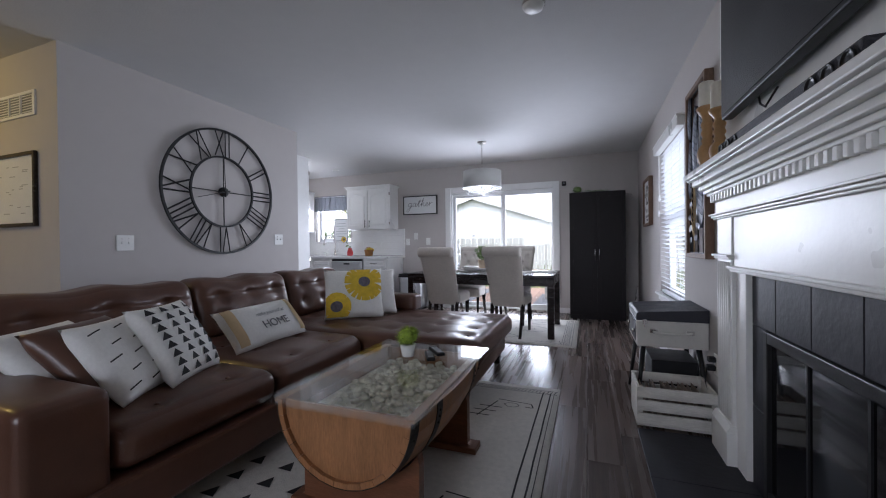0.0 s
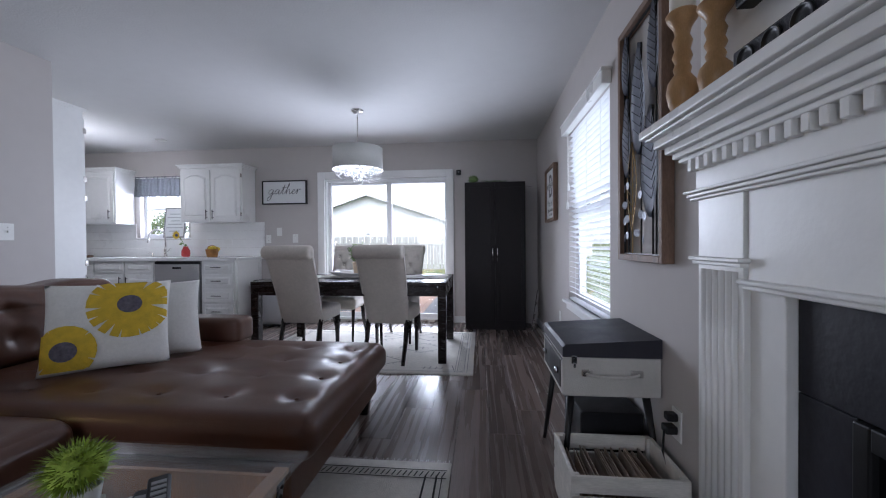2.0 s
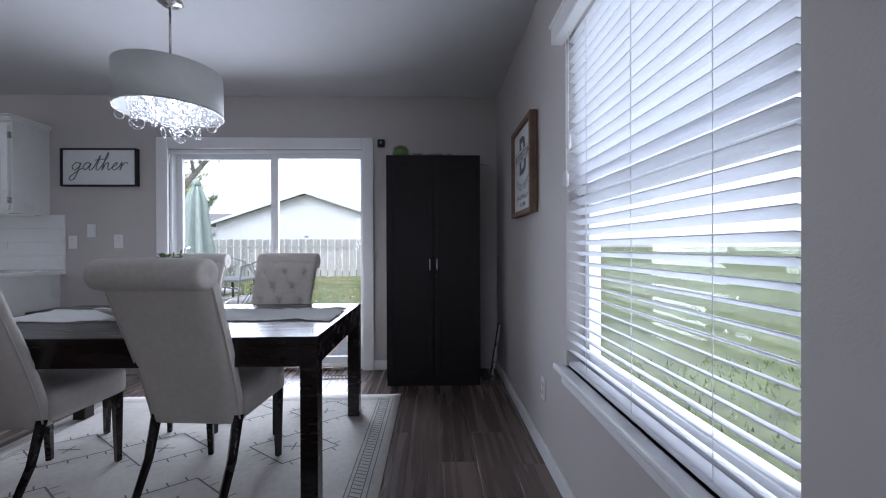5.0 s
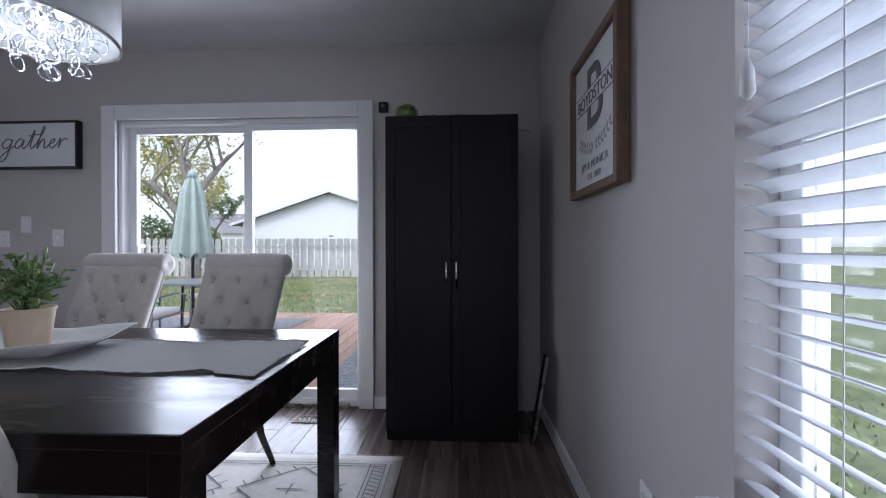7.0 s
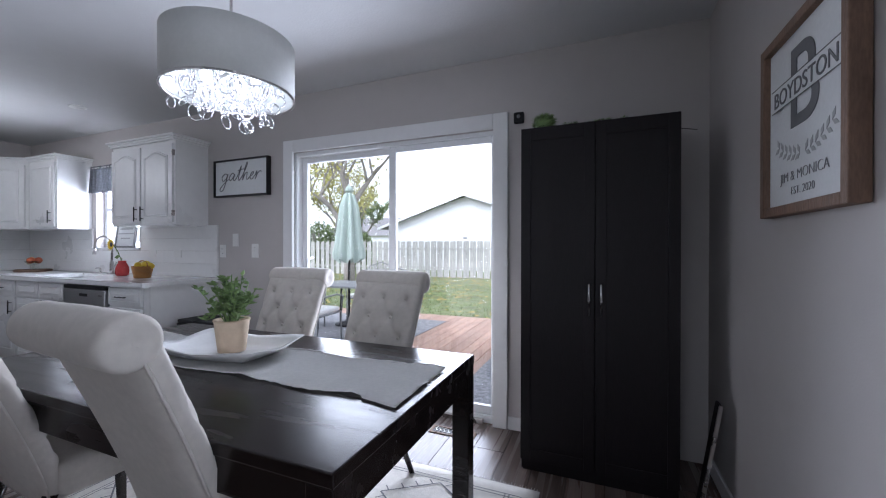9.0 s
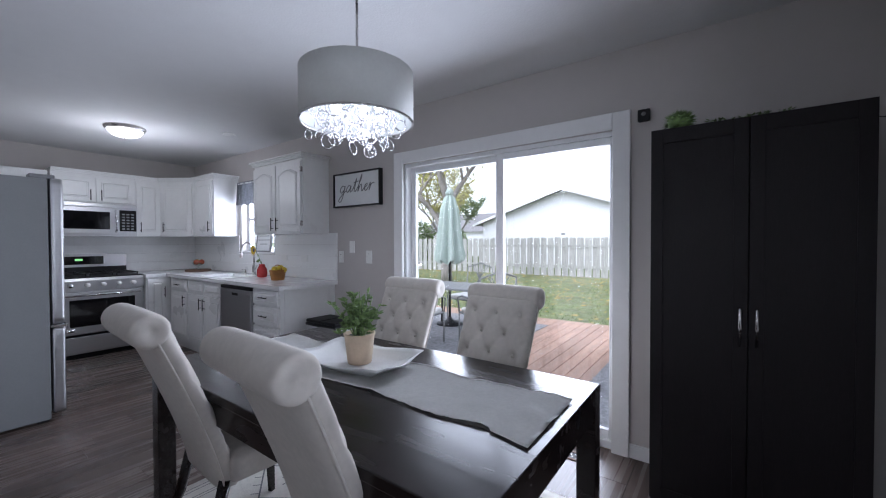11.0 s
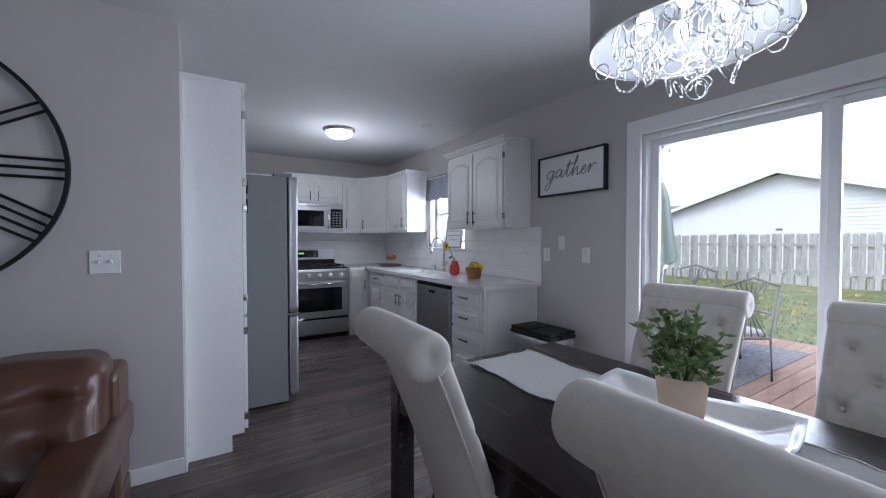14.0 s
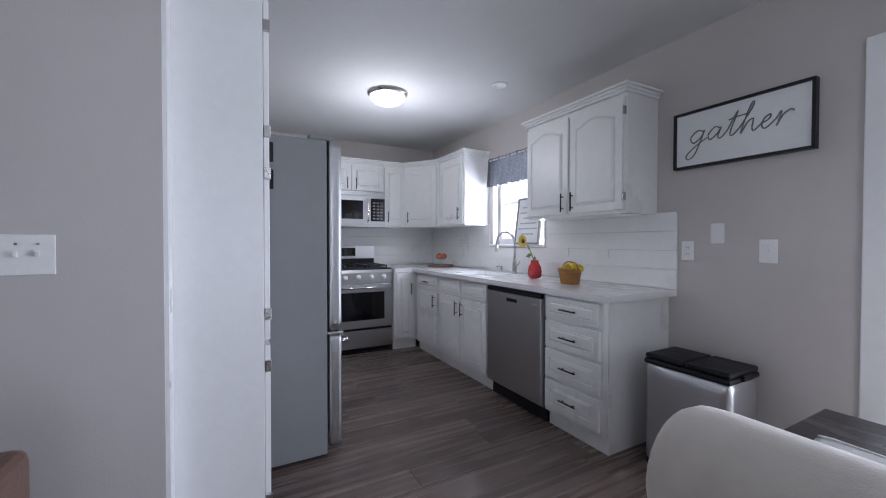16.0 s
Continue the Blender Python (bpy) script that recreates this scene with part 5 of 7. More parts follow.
def dining_table():
    t = thing("dining_table", "dark espresso wooden dining table with square legs", "dining table", (-1.115, 4.71, 0))
    hx, hy = 0.90, 0.475
    part("tabletop", bx(-hx, hx, -hy, hy, 0.69, 0.725, 0.004), ESPRESSO, t)
    for x0, x1, y0, y1 in ((-hx + 0.075, hx - 0.075, -hy + 0.006, -hy + 0.03), (-hx + 0.075, hx - 0.075, hy - 0.03, hy - 0.006), (-hx + 0.006, -hx + 0.03, -hy + 0.075, hy - 0.075), (hx - 0.03, hx - 0.006, -hy + 0.075, hy - 0.075)):
        part("apron", bx(x0, x1, y0, y1, 0.60, 0.69, 0.002), ESPRESSO, t)
    for sx in (-1, 1):
        for sy in (-1, 1):
            cx, cy = sx * (hx - 0.038), sy * (hy - 0.038)
            part("leg", bx(cx - 0.036, cx + 0.036, cy - 0.036, cy + 0.036, 0.010, 0.69, 0.003), ESPRESSO, t)
    r = thing("table_runner", "crumpled off-white cloth table runner", "table runner", (-1.10, 4.755, 0.727))
    b = bm_new()
    nx, ny = 120, 26
    rng = random.Random(1)
    def zz(x, y):
        return 0.003 + 0.009 * max(0, noise.noise((x * 7, y * 9, 4))) + 0.006 * abs(noise.noise((x * 17, y * 12, 2)))
    g = [[b.verts.new((-0.85 + 1.70 * i / nx, (-0.172 + 0.344 * j / ny) * (1 + 0.03 * math.sin(i * 0.27)) + 0.010 * math.sin(i * 0.19) + (0.03 if i > 110 else 0) * (j / ny - 0.5), zz(-0.85 + 1.7 * i / nx, j / ny * 0.37))) for j in range(ny + 1)] for i in range(nx + 1)]
    for i in range(nx):
        for j in range(ny):
            b.faces.new((g[i][j], g[i + 1][j], g[i + 1][j + 1], g[i][j + 1])).smooth = True
    bmesh.ops.solidify(b, geom=b.faces[:], thickness=0.002)
    part("cloth", b, COTTON, r)
    for j in (0, ny):
        hem = bm_new()
        tube(hem, [(-0.85 + 1.70 * i / nx, (-0.172 + 0.344 * j / ny) * (1 + 0.03 * math.sin(i * 0.27)) + 0.010 * math.sin(i * 0.19) + (0.03 if i > 110 else 0) * (j / ny - 0.5), zz(-0.85 + 1.7 * i / nx, j / ny * 0.37) + 0.001) for i in range(nx + 1)], 0.0025, 5)
        part("hem", hem, COTTON, r)
    d = thing("serving_tray", "white rectangular porcelain tray with flared rim on the runner", "tray", (-1.17, 4.76, 0.737), 6)
    b = bm_new()
    rows = []
    for s, z in ((0.0, 0.006), (0.55, 0.006), (0.70, 0.010), (0.9, 0.03), (1.0, 0.040), (1.0, 0.036), (0.9, 0.024), (0.70, 0.0), (0.0, 0.0)):
        ring = []
        for k in range(40):
            a = 2 * math.pi * k / 40
            ca, sa = math.cos(a), math.sin(a)
            q = 1 / max(abs(ca), abs(sa)) * 0.86 + 0.14
            wv = 0.010 * math.cos(4 * a) * s ** 4
            ring.append(b.verts.new((0.27 * s * ca * q, 0.17 * s * sa * q, z - wv + 0.010 * s ** 3)))
        rows.append(ring)
    for A, B in zip(rows, rows[1:]):
        for k in range(40):
            b.faces.new((A[k], A[(k + 1) % 40], B[(k + 1) % 40], B[k])).smooth = True
    bmesh.ops.remove_doubles(b, verts=b.verts[:], dist=1e-5)
    part("dish", b, PORCELAIN, d)
    p = thing("potted_plant", "leafy green jade plant in a pale clay pot", "plant", (-1.16, 4.77, 0.746))
    pot = lathe(bm_new(), [(0.052, 0), (0.054, 0.004), (0.068, 0.125), (0.071, 0.128), (0.071, 0.135), (0.063, 0.135), (0.060, 0.118)], n=28)
    part("pot", pot, CLAY, p, "pale clay pot")
    part("soil", lathe(bm_new(), [(0.060, 0.115), (0.061, 0.119), (0.002, 0.122)], n=20), BARK, p)
    st, lf = bm_new(), bm_new()
    rng = random.Random(6)
    for i in range(36):
        a, sp = rng.uniform(0, 6.28), rng.uniform(0.02, 0.135)
        top = Vector((sp * math.cos(a), sp * math.sin(a), rng.uniform(0.19, 0.335) - sp * 0.4))
        mid = Vector((sp * 0.4 * math.cos(a), sp * 0.4 * math.sin(a), 0.17))
        base = Vector((0.02 * math.cos(a), 0.02 * math.sin(a), 0.115))
        tube(st, [base, mid, top], 0.0025, 5)
        for k in range(13):
            t0 = rng.uniform(0.25, 1.0)
            o = mid.lerp(top, t0) if t0 > 0.3 else base.lerp(mid, 0.9)
            dr = Vector((rng.uniform(-1, 1), rng.uniform(-1, 1), rng.uniform(-0.1, 0.9))).normalized()
            L, w = rng.uniform(0.022, 0.04), rng.uniform(0.008, 0.013)
            sd = dr.cross(Vector((0, 0, 1)))
            if sd.length < 0.05:
                continue
            sd.normalize()
            up = sd.cross(dr) * 0.004
            q = [o, o + dr * L * 0.45 + sd * w + up, o + dr * L, o + dr * L * 0.45 - sd * w + up]
            vs = [lf.verts.new(v) for v in q] + [lf.verts.new(o + dr * L * 0.5 - up)]
            lf.faces.new((vs[0], vs[1], vs[4])), lf.faces.new((vs[1], vs[2], vs[4])), lf.faces.new((vs[2], vs[3], vs[4])), lf.faces.new((vs[3], vs[0], vs[4]))
    part("stem", st, LEAF, p)
    part("leaves", lf, LEAF, p)


dining_table()


def dining_chair():
    """Faces positive y; its back is at negative y."""
    c = thing("dining_chair", "cream linen dining chair with a rolled tufted back", "chair", group="dining chairs")
    W = 0.215

    def zline(t):
        """Centre line of the back from seat to roll: y and z."""
        return -0.125 - 0.225 * t ** 1.25, 0.34 + 0.64 * t
    b = bm_new()
    n, m = 56, 40
    rows_of = ((0.88, (-0.14, 0, 0.14)), (0.73, (-0.07, 0.07)), (0.58, (-0.14, 0, 0.14)), (0.43, (-0.07, 0.07)), (0.28, (-0.14, 0, 0.14)))
    btn = [(x, t) for t, row in rows_of for x in row]

    def dent(x, t):
        d = sum(0.026 * math.exp(-(((x - a) / 0.024) ** 2 + ((t - q) * 0.66 / 0.024) ** 2)) for a, q in btn)
        if 0.2 < t < 0.95:
            u, v = x / 0.14, (t - 0.28) / 0.30
            crease = max(math.exp(-((abs((u + v) % 1.0 - 0.5) - 0.5) / 0.07) ** 2), math.exp(-((abs((u - v) % 1.0 - 0.5) - 0.5) / 0.07) ** 2))
            d += 0.007 * crease * min(1, (t - 0.2) / 0.1, (0.95 - t) / 0.08)
        return d
    rows = []
    for i in range(n + 1):
        t = i / n
        y, z = zline(t)
        ring = []
        hw = W * (0.90 + 0.10 * t)
        for j in range(m + 1):
            u = -1 + 2 * j / m
            th = 0.046 * (1 - 0.55 * u ** 8)
            ring.append(b.verts.new((u * hw, y + th - dent(u * hw, t) + 0.010 * (1 - u * u), z)))
        for j in range(m, -1, -1):
            u = -1 + 2 * j / m
            ring.append(b.verts.new((u * hw, y - 0.036 * (1 - 0.55 * u ** 8), z)))
        rows.append(ring)
    L = len(rows[0])
    for A, B in zip(rows, rows[1:]):
        for k in range(L):
            b.faces.new((A[k], A[(k + 1) % L], B[(k + 1) % L], B[k])).smooth = True
    b.faces.new(rows[0][::-1])
    b.faces.new(rows[-1])
    back = part("backrest", b, LINEN, c)
    for x, t in btn:
        y, z = zline(t)
        part("button", ball(bm_new(), (x, y + 0.030, z), 0.010, 1, (1, 0.6, 1)), LINEN, back)
    # soft rolled top with puckered ends
    y, z = zline(1.0)
    roll = bm_new()
    hw = W * 1.02
    ends = [(0.004, 0.965), (0.014, 0.985), (0.030, 1.0), (0.044, 0.998), (0.053, 0.98), (0.058, 0.94), (0.060, 0.85)]
    prof = [(r, -u * hw) for r, u in ends] + [(0.061, 0.0)] + [(r, u * hw) for r, u in ends[::-1]]
    lathe(roll, prof, (0, y - 0.020, z + 0.006), 26, "x")
    for v in roll.verts:
        v.co.y += 0.0025 * noise.noise((v.co.x * 9, v.co.z * 12, 3))
        v.co.z += 0.003 * noise.noise((v.co.x * 7, v.co.y * 12, 8))
    part("roll", roll, LINEN, c)
    for sg in (-1, 1):
        pts = []
        for k in range(13):
            yy, zz = zline(k / 12 * 0.96)
            pts.append((sg * W * (0.90 + 0.10 * k / 12), yy - 0.018, zz))
        part("piping", tube(bm_new(), pts, 0.0038, 6), LINEN, c)

    def sshape(u, v, w, p):
        return p.x, p.y, p.z + (0.020 * (1 - u * u) * (1 - v * v) if w > 0.2 else 0)
    part("seat", soft(bm_new(), -W, W, -0.13, 0.255, 0.345, 0.475, 0.035, 14, sshape), LINEN, c)
    for sx in (-1, 1):
        part("leg", rod(bm_new(), (sx * 0.185, 0.215, 0.36), (sx * 0.18, 0.225, 0.0), 0.026, 0.016, 4), ESPRESSO, c)
        part("leg", tube(bm_new(), [(sx * 0.18, -0.135, 0.37), (sx * 0.18, -0.18, 0.2), (sx * 0.18, -0.285, 0.0)], lambda t: 0.026 - 0.009 * t, 4), ESPRESSO, c)
    return c


ch = dining_chair()
ch.matrix_world = pose(-0.745, 4.45, 0.009, 0, 0, -4)
for x, y, rz in ((-1.54, 4.42, -3), (-0.825, 5.13, 176), (-1.48, 5.165, 181)):
    copy_thing(ch, pose(x, y, 0.009, 0, 0, rz))


def pendant():
    p = thing("pendant_light", "grey-white drum pendant light with crystal loops, lit", "pendant light", (-1.165, 4.77, 0))
    R = 0.252
    part("canopy", lathe(bm_new(), [(0.062, H), (0.062, H - 0.012), (0.05, H - 0.022), (0.012, H - 0.026), (0.012, H - 0.034)], n=24), NICKEL, p)
    part("stem", rod(bm_new(), (0, 0, 1.99), (0, 0, H - 0.03), 0.006), NICKEL, p)
    sh = bm_new()
    rows = []
    for r, z in ((R, 1.83), (R, 2.05), (R - 0.004, 2.05), (R - 0.004, 1.83)):
        rows.append([sh.verts.new((r * math.cos(2 * math.pi * k / 56), r * math.sin(2 * math.pi * k / 56), z)) for k in range(56)])
    for i in range(4):
        A, B = rows[i], rows[(i + 1) % 4]
        for k in range(56):
            sh.faces.new((A[k], A[(k + 1) % 56], B[(k + 1) % 56], B[k])).smooth = i in (0, 2)
    part("shade", sh, SHADE, p)
    part("hoop", lathe(bm_new(), [(R + 0.002, 1.826), (R + 0.002, 1.834), (R - 0.006, 1.834), (R - 0.006, 1.826), (R + 0.002, 1.826)], n=56, caps=False), NICKEL, p)
    part("top_ring", tube(bm_new(), [((R - 0.006) * math.cos(k * math.pi / 24), (R - 0.006) * math.sin(k * math.pi / 24), 2.043) for k in range(48)], 0.004, 6, True), NICKEL, p)
    for a in range(3):
        th = a * 2.094
        part("spider_arm", rod(bm_new(), (0, 0, 2.04), (0.248 * math.cos(th), 0.248 * math.sin(th), 2.043), 0.003), NICKEL, p)
    for k in range(4):
        a = k * math.pi / 2 + 0.5
        part("bulb", ball(bm_new(), (0.10 * math.cos(a), 0.10 * math.sin(a), 1.912), 0.024, 2, (1, 1, 1.5)), BULB, p, "lit frosted bulb")
        part("socket", rod(bm_new(), (0.10 * math.cos(a), 0.10 * math.sin(a), 1.94), (0.10 * math.cos(a), 0.10 * math.sin(a), 1.985), 0.014), NICKEL, p)
    part("plate", lathe(bm_new(), [(0.15, 1.985), (0.15, 1.99), (0.005, 1.994)], n=24), CHROME, p)
    rng = random.Random(11)
    loop = [None, None, None]
    for i in range(78):
        a = rng.uniform(0, 6.283)
        rr = 0.225 * math.sqrt(rng.random())
        low = 1.668 + 0.40 * rr ** 1.2 + rng.uniform(0, 0.16)
        k = i % 3
        if loop[k] is None:
            q = 0.022 + 0.006 * k
            loop[k] = mesh_of(tube(bm_new(), [(q * math.cos(j * math.pi / 9), 0, q * math.sin(j * math.pi / 9)) for j in range(18)], 0.0024, 5, True), "crystal_loop", CRYSTAL)
        o = new("crystal_loop", loop[k])
        o.parent = p
        o.matrix_local = pose(rr * math.cos(a), rr * math.sin(a), low + 0.02, rng.uniform(-25, 25), 0, rng.uniform(0, 180))
    for i in range(22):
        a, rr = rng.uniform(0, 6.283), 0.23 * math.sqrt(rng.random())
        x, y = rr * math.cos(a), rr * math.sin(a)
        low = 1.72 + 0.3 * rr + rng.uniform(0, 0.05)
        d = rod(bm_new(), (x, y, low + 0.02), (x, y, 1.985), 0.0006, n=4)
        lathe(d, [(0.0008, low), (0.005, low + 0.006), (0.005, low + 0.016), (0.001, low + 0.022)], (x, y, 0), 8)
        part("crystal_drop", d, CRYSTAL, p)


pendant()


def wardrobe():
    w = thing("wardrobe", "tall black-brown two-door wardrobe with steel pulls", "wardrobe", (0.263, 5.66, 0))
    hw, d, h = 0.368, 0.40, 1.82
    part("body", bx(-hw, hw, 0.02, d, 0.0, h, 0.003), BLACKWOOD, w)
    for sg in (-1, 1):
        x0, x1 = sorted((sg * 0.002, sg * hw))
        b = bx(x0, x1, 0.0, 0.018, 0.06, h - 0.004, 0.002)
        dr = part("door", b, BLACKWOOD, w)
        fr = bm_new()
        for a, c, z0, z1 in ((x0 + 0.0, x0 + 0.05, 0.06, h - 0.004), (x1 - 0.05, x1, 0.06, h - 0.004), (x0 + 0.05, x1 - 0.05, 0.06, 0.12), (x0 + 0.05, x1 - 0.05, h - 0.07, h - 0.004)):
            box(fr, a, c, -0.006, 0.0, z0, z1, 0.0015)
        part("door_frame", fr, BLACKWOOD, dr)
        xh = sg * 0.028
        hd = tube(bm_new(), [(xh, 0, 0.845), (xh, -0.024, 0.85), (xh, -0.026, 0.885), (xh, -0.03, 0.925), (xh, -0.026, 0.965), (xh, -0.024, 1.0), (xh, 0, 1.005)], lambda t: 0.0045 + 0.003 * abs(math.cos(3.1416 * t * 2)), 8)
        part("handle", hd, CHROME, dr, "curved steel pull")
    part("plinth", bx(-hw + 0.01, hw - 0.01, 0.012, 0.02, 0.0, 0.058), BLACKWOOD, w)
    grass_ball("moss_ball", "small green moss ball on top of the wardrobe", (0.0, 5.76, 1.822), 0.072, 0.8, None, 600, LEAF)
    v = thing("trailing_greenery", "loose sprig of green leaves on top of the wardrobe", "plant", (0.27, 5.76, 1.823))
    rng = random.Random(9)
    b = bm_new()
    tube(b, [(-0.14, 0, 0.004), (-0.05, 0.02, 0.012), (0.05, 0.0, 0.02), (0.12, 0.02, 0.008)], 0.003, 5)
    for i in range(90):
        o = Vector((rng.uniform(-0.15, 0.13), rng.uniform(-0.03, 0.04), 0.004 + rng.random() * 0.016))
        dr = Vector((rng.uniform(-1, 1), rng.uniform(-1, 1), rng.uniform(-0.05, 0.7))).normalized() * rng.uniform(0.02, 0.035)
        sd = dr.cross(Vector((0, 0, 1))).normalized() * 0.006
        b.faces.new([b.verts.new(q) for q in (o, o + dr * 0.5 + sd, o + dr, o + dr * 0.5 - sd)])
    part("leaves", b, LEAF, v)
    part("sprig_wire", tube(bm_new(), [(0.10, 0.05, 0.004), (0.2, 0.05, 0.003), (0.33, 0.06, -0.03), (0.46, 0.08, -0.05)], 0.002, 5), BLACK, v)
    s = thing("wall_sensor", "small black sensor box on the wall by the door", "sensor", (-0.20, YB, 2.02))
    part("body", bx(-0.032, 0.032, -0.03, 0, -0.035, 0.035, 0.008), RUBBER, s)
    part("lens", lathe(bm_new(), [(0.012, -0.03), (0.010, -0.034), (0.0005, -0.035)], (0, 0, 0.006), 14, "y"), GREYSIDE, s)
    f = thing("folded_board", "thin white-edged folded panel leaning beside the wardrobe", "panel", (0.70, 5.62, 0.0), 0, rx=0, ry=9)
    part("edge_strip", bx(-0.008, 0.008, -0.012, 0.0, 0.0, 0.50, 0.003), NICKEL, f)
    part("board", bx(-0.006, 0.006, 0.001, 0.06, 0.004, 0.50, 0.002), BLACKWOOD, f)
    g = thing("floor_register", "dark metal floor vent by the patio door", "vent", (-0.585, 5.90, 0.0), 0)
    fr = bm_new()
    for x0, x1, y0, y1 in ((-0.15, -0.13, -0.05, 0.05), (0.13, 0.15, -0.05, 0.05), (-0.13, 0.13, 0.035, 0.05), (-0.13, 0.13, -0.05, -0.035)):
        box(fr, x0, x1, y0, y1, 0, 0.006, 0.001, 1)
    part("frame", fr, FRAMEWOOD, g)
    part("grille_base", bx(-0.13, 0.13, -0.035, 0.035, 0.0, 0.002), BLACK, g)
    for i in range(9):
        x = -0.115 + i * 0.0288
        part("scroll_bar", tube(bm_new(), [(x, -0.035, 0.004), (x + 0.012, -0.015, 0.004), (x - 0.008, 0.01, 0.004), (x + 0.006, 0.035, 0.004)], 0.003, 5), NICKEL, g)


wardrobe()


def gather_sign():
    s = thing("gather_sign", "white sign lettered gather in a black frame", "wall sign", (-2.645, YB, 1.80))
    w, h = 0.325, 0.165
    for x0, x1, z0, z1 in ((-w, -w + 0.014, -h, h), (w - 0.014, w, -h, h), (-w + 0.014, w - 0.014, h - 0.014, h), (-w + 0.014, w - 0.014, -h, -h + 0.014)):
        part("frame_rail", bx(x0, x1, -0.045, -0.002, z0, z1, 0.002), BLACK, s)
    part("board", bx(-w + 0.014, w - 0.014, -0.03, -0.004, -h + 0.014, h - 0.014), SIGNWHITE, s)
    # one flowing pen stroke for each letter of the word gather
    strokes = {
        "g": ((0.75, 0.85), (0.35, 1.0), (0.0, 0.5), (0.3, 0.0), (0.7, 0.4), (0.8, 0.95), (0.72, -0.1), (0.55, -1.1), (0.2, -1.35), (0.05, -0.95), (0.6, -0.2), (1.1, 0.25)),
        "a": ((1.75, 0.85), (1.45, 1.0), (1.15, 0.5), (1.35, 0.02), (1.7, 0.4), (1.85, 0.9), (1.8, 0.2), (2.0, 0.0), (2.3, 0.5)),
        "t": ((2.3, 0.5), (2.6, 1.9), (2.5, 0.3), (2.7, 0.0), (3.0, 0.5)),
        "t_bar": ((2.2, 1.3), (2.7, 1.42), (3.2, 1.45)),
        "h": ((3.0, 0.5), (3.4, 1.9), (3.32, 2.3), (3.2, 1.6), (3.15, 0.0), (3.35, 0.75), (3.62, 0.95), (3.7, 0.3), (3.85, 0.0), (4.15, 0.4)),
        "e": ((4.15, 0.4), (4.5, 0.65), (4.5, 0.98), (4.25, 0.8), (4.2, 0.3), (4.45, 0.0), (4.85, 0.5)),
        "r": ((4.85, 0.5), (5.0, 1.05), (5.03, 0.5), (5.0, 0.0), (5.15, 0.7), (5.45, 1.0), (5.65, 0.85)),
    }
    for pen in strokes.values():
        q = [Vector(((x - 2.8) * 0.083 + (z - 0.4) * 0.018, -0.0312, (z - 0.35) * 0.066)) for x, z in pen]
        line = []
        for i in range(len(q) - 1):
            p0, p1, p2, p3 = q[max(i - 1, 0)], q[i], q[i + 1], q[min(i + 2, len(q) - 1)]
            for k in range(6):
                t = k / 6
                line.append(0.5 * (2 * p1 + (p2 - p0) * t + (2 * p0 - 5 * p1 + 4 * p2 - p3) * t * t + (3 * p1 - p0 - 3 * p2 + p3) * t ** 3))
        part("lettering", tube(bm_new(), line + [q[-1]], 0.0036, 6), GREYINK, s)


gather_sign()

# ---- kitchen ----


def pull(b, p, ax, ln, out):
    """A black bar pull centred at p along axis ax, standing off along out."""
    p, a, o = Vector(p), Vector(ax), Vector(out)
    rod(b, p + o * 0.026 - a * ln / 2, p + o * 0.026 + a * ln / 2, 0.005, n=8)
    for s in (-0.32, 0.32):
        rod(b, p + a * ln * s, p + a * ln * s + o * 0.026, 0.004, n=6)
    return b


def front(parent, name, x0, x1, z0, z1, y, arch=False, handle=None, depth=0.02):
    """A raised-panel cabinet front that faces negative y."""
    dr = part(name, bx(x0, x1, y - depth, y, z0, z1, 0.003), WHITE, parent)
    m = min(0.05, (z1 - z0) * 0.22)
    if arch:
        poly = [(x0 + m, z0 + m), (x1 - m, z0 + m), (x1 - m, z1 - m - 0.05)]
        for k in range(11):
            u = k / 10
            poly.append((x1 - m - (x1 - x0 - 2 * m) * u, z1 - m - 0.05 + 0.045 * max(0, math.sin(math.pi * u)) ** 1.6))
        poly.append((x0 + m, z1 - m - 0.05))
    else:
        poly = [(x0 + m, z0 + m), (x1 - m, z0 + m), (x1 - m, z1 - m), (x0 + m, z1 - m)]
    cx, cz = (x0 + x1) / 2, (z0 + z1) / 2
    b = bm_new()
    A = [b.verts.new((x, y - depth + 0.001, z)) for x, z in poly]
    B = [b.verts.new((x, y - depth + 0.001, z)) for x, z in poly]
    def shrink(k):
        return [((cx + (x - cx) * (1 - k / max(0.02, (x1 - x0) / 2))), (cz + (z - cz) * (1 - k / max(0.02, (z1 - z0) / 2)))) for x, z in poly]
    rows = [[(x, y - depth + 0.001, z) for x, z in poly], [(x, y - depth - 0.006, z) for x, z in shrink(0.004)], [(x, y - depth - 0.006, z) for x, z in shrink(0.008)], [(x, y - depth - 0.001, z) for x, z in shrink(0.014)], [(x, y - depth - 0.008, z) for x, z in shrink(0.030)]]
    for v in A + B:
        b.verts.remove(v)
    vr = [[b.verts.new(q) for q in r] for r in rows]
    n = len(poly)
    for P, Q in zip(vr, vr[1:]):
        for k in range(n):
            b.faces.new((P[k], P[(k + 1) % n], Q[(k + 1) % n], Q[k]))
    b.faces.new(vr[-1])
    part("raised_panel", b, WHITE, dr)
    if handle:
        part("handle", pull(bm_new(), (handle[0], y - depth - 0.004, handle[1]), (1, 0, 0) if handle[2] == "h" else (0, 0, 1), 0.13, (0, -1, 0)), BLACK, dr, "black bar pull")
    return dr


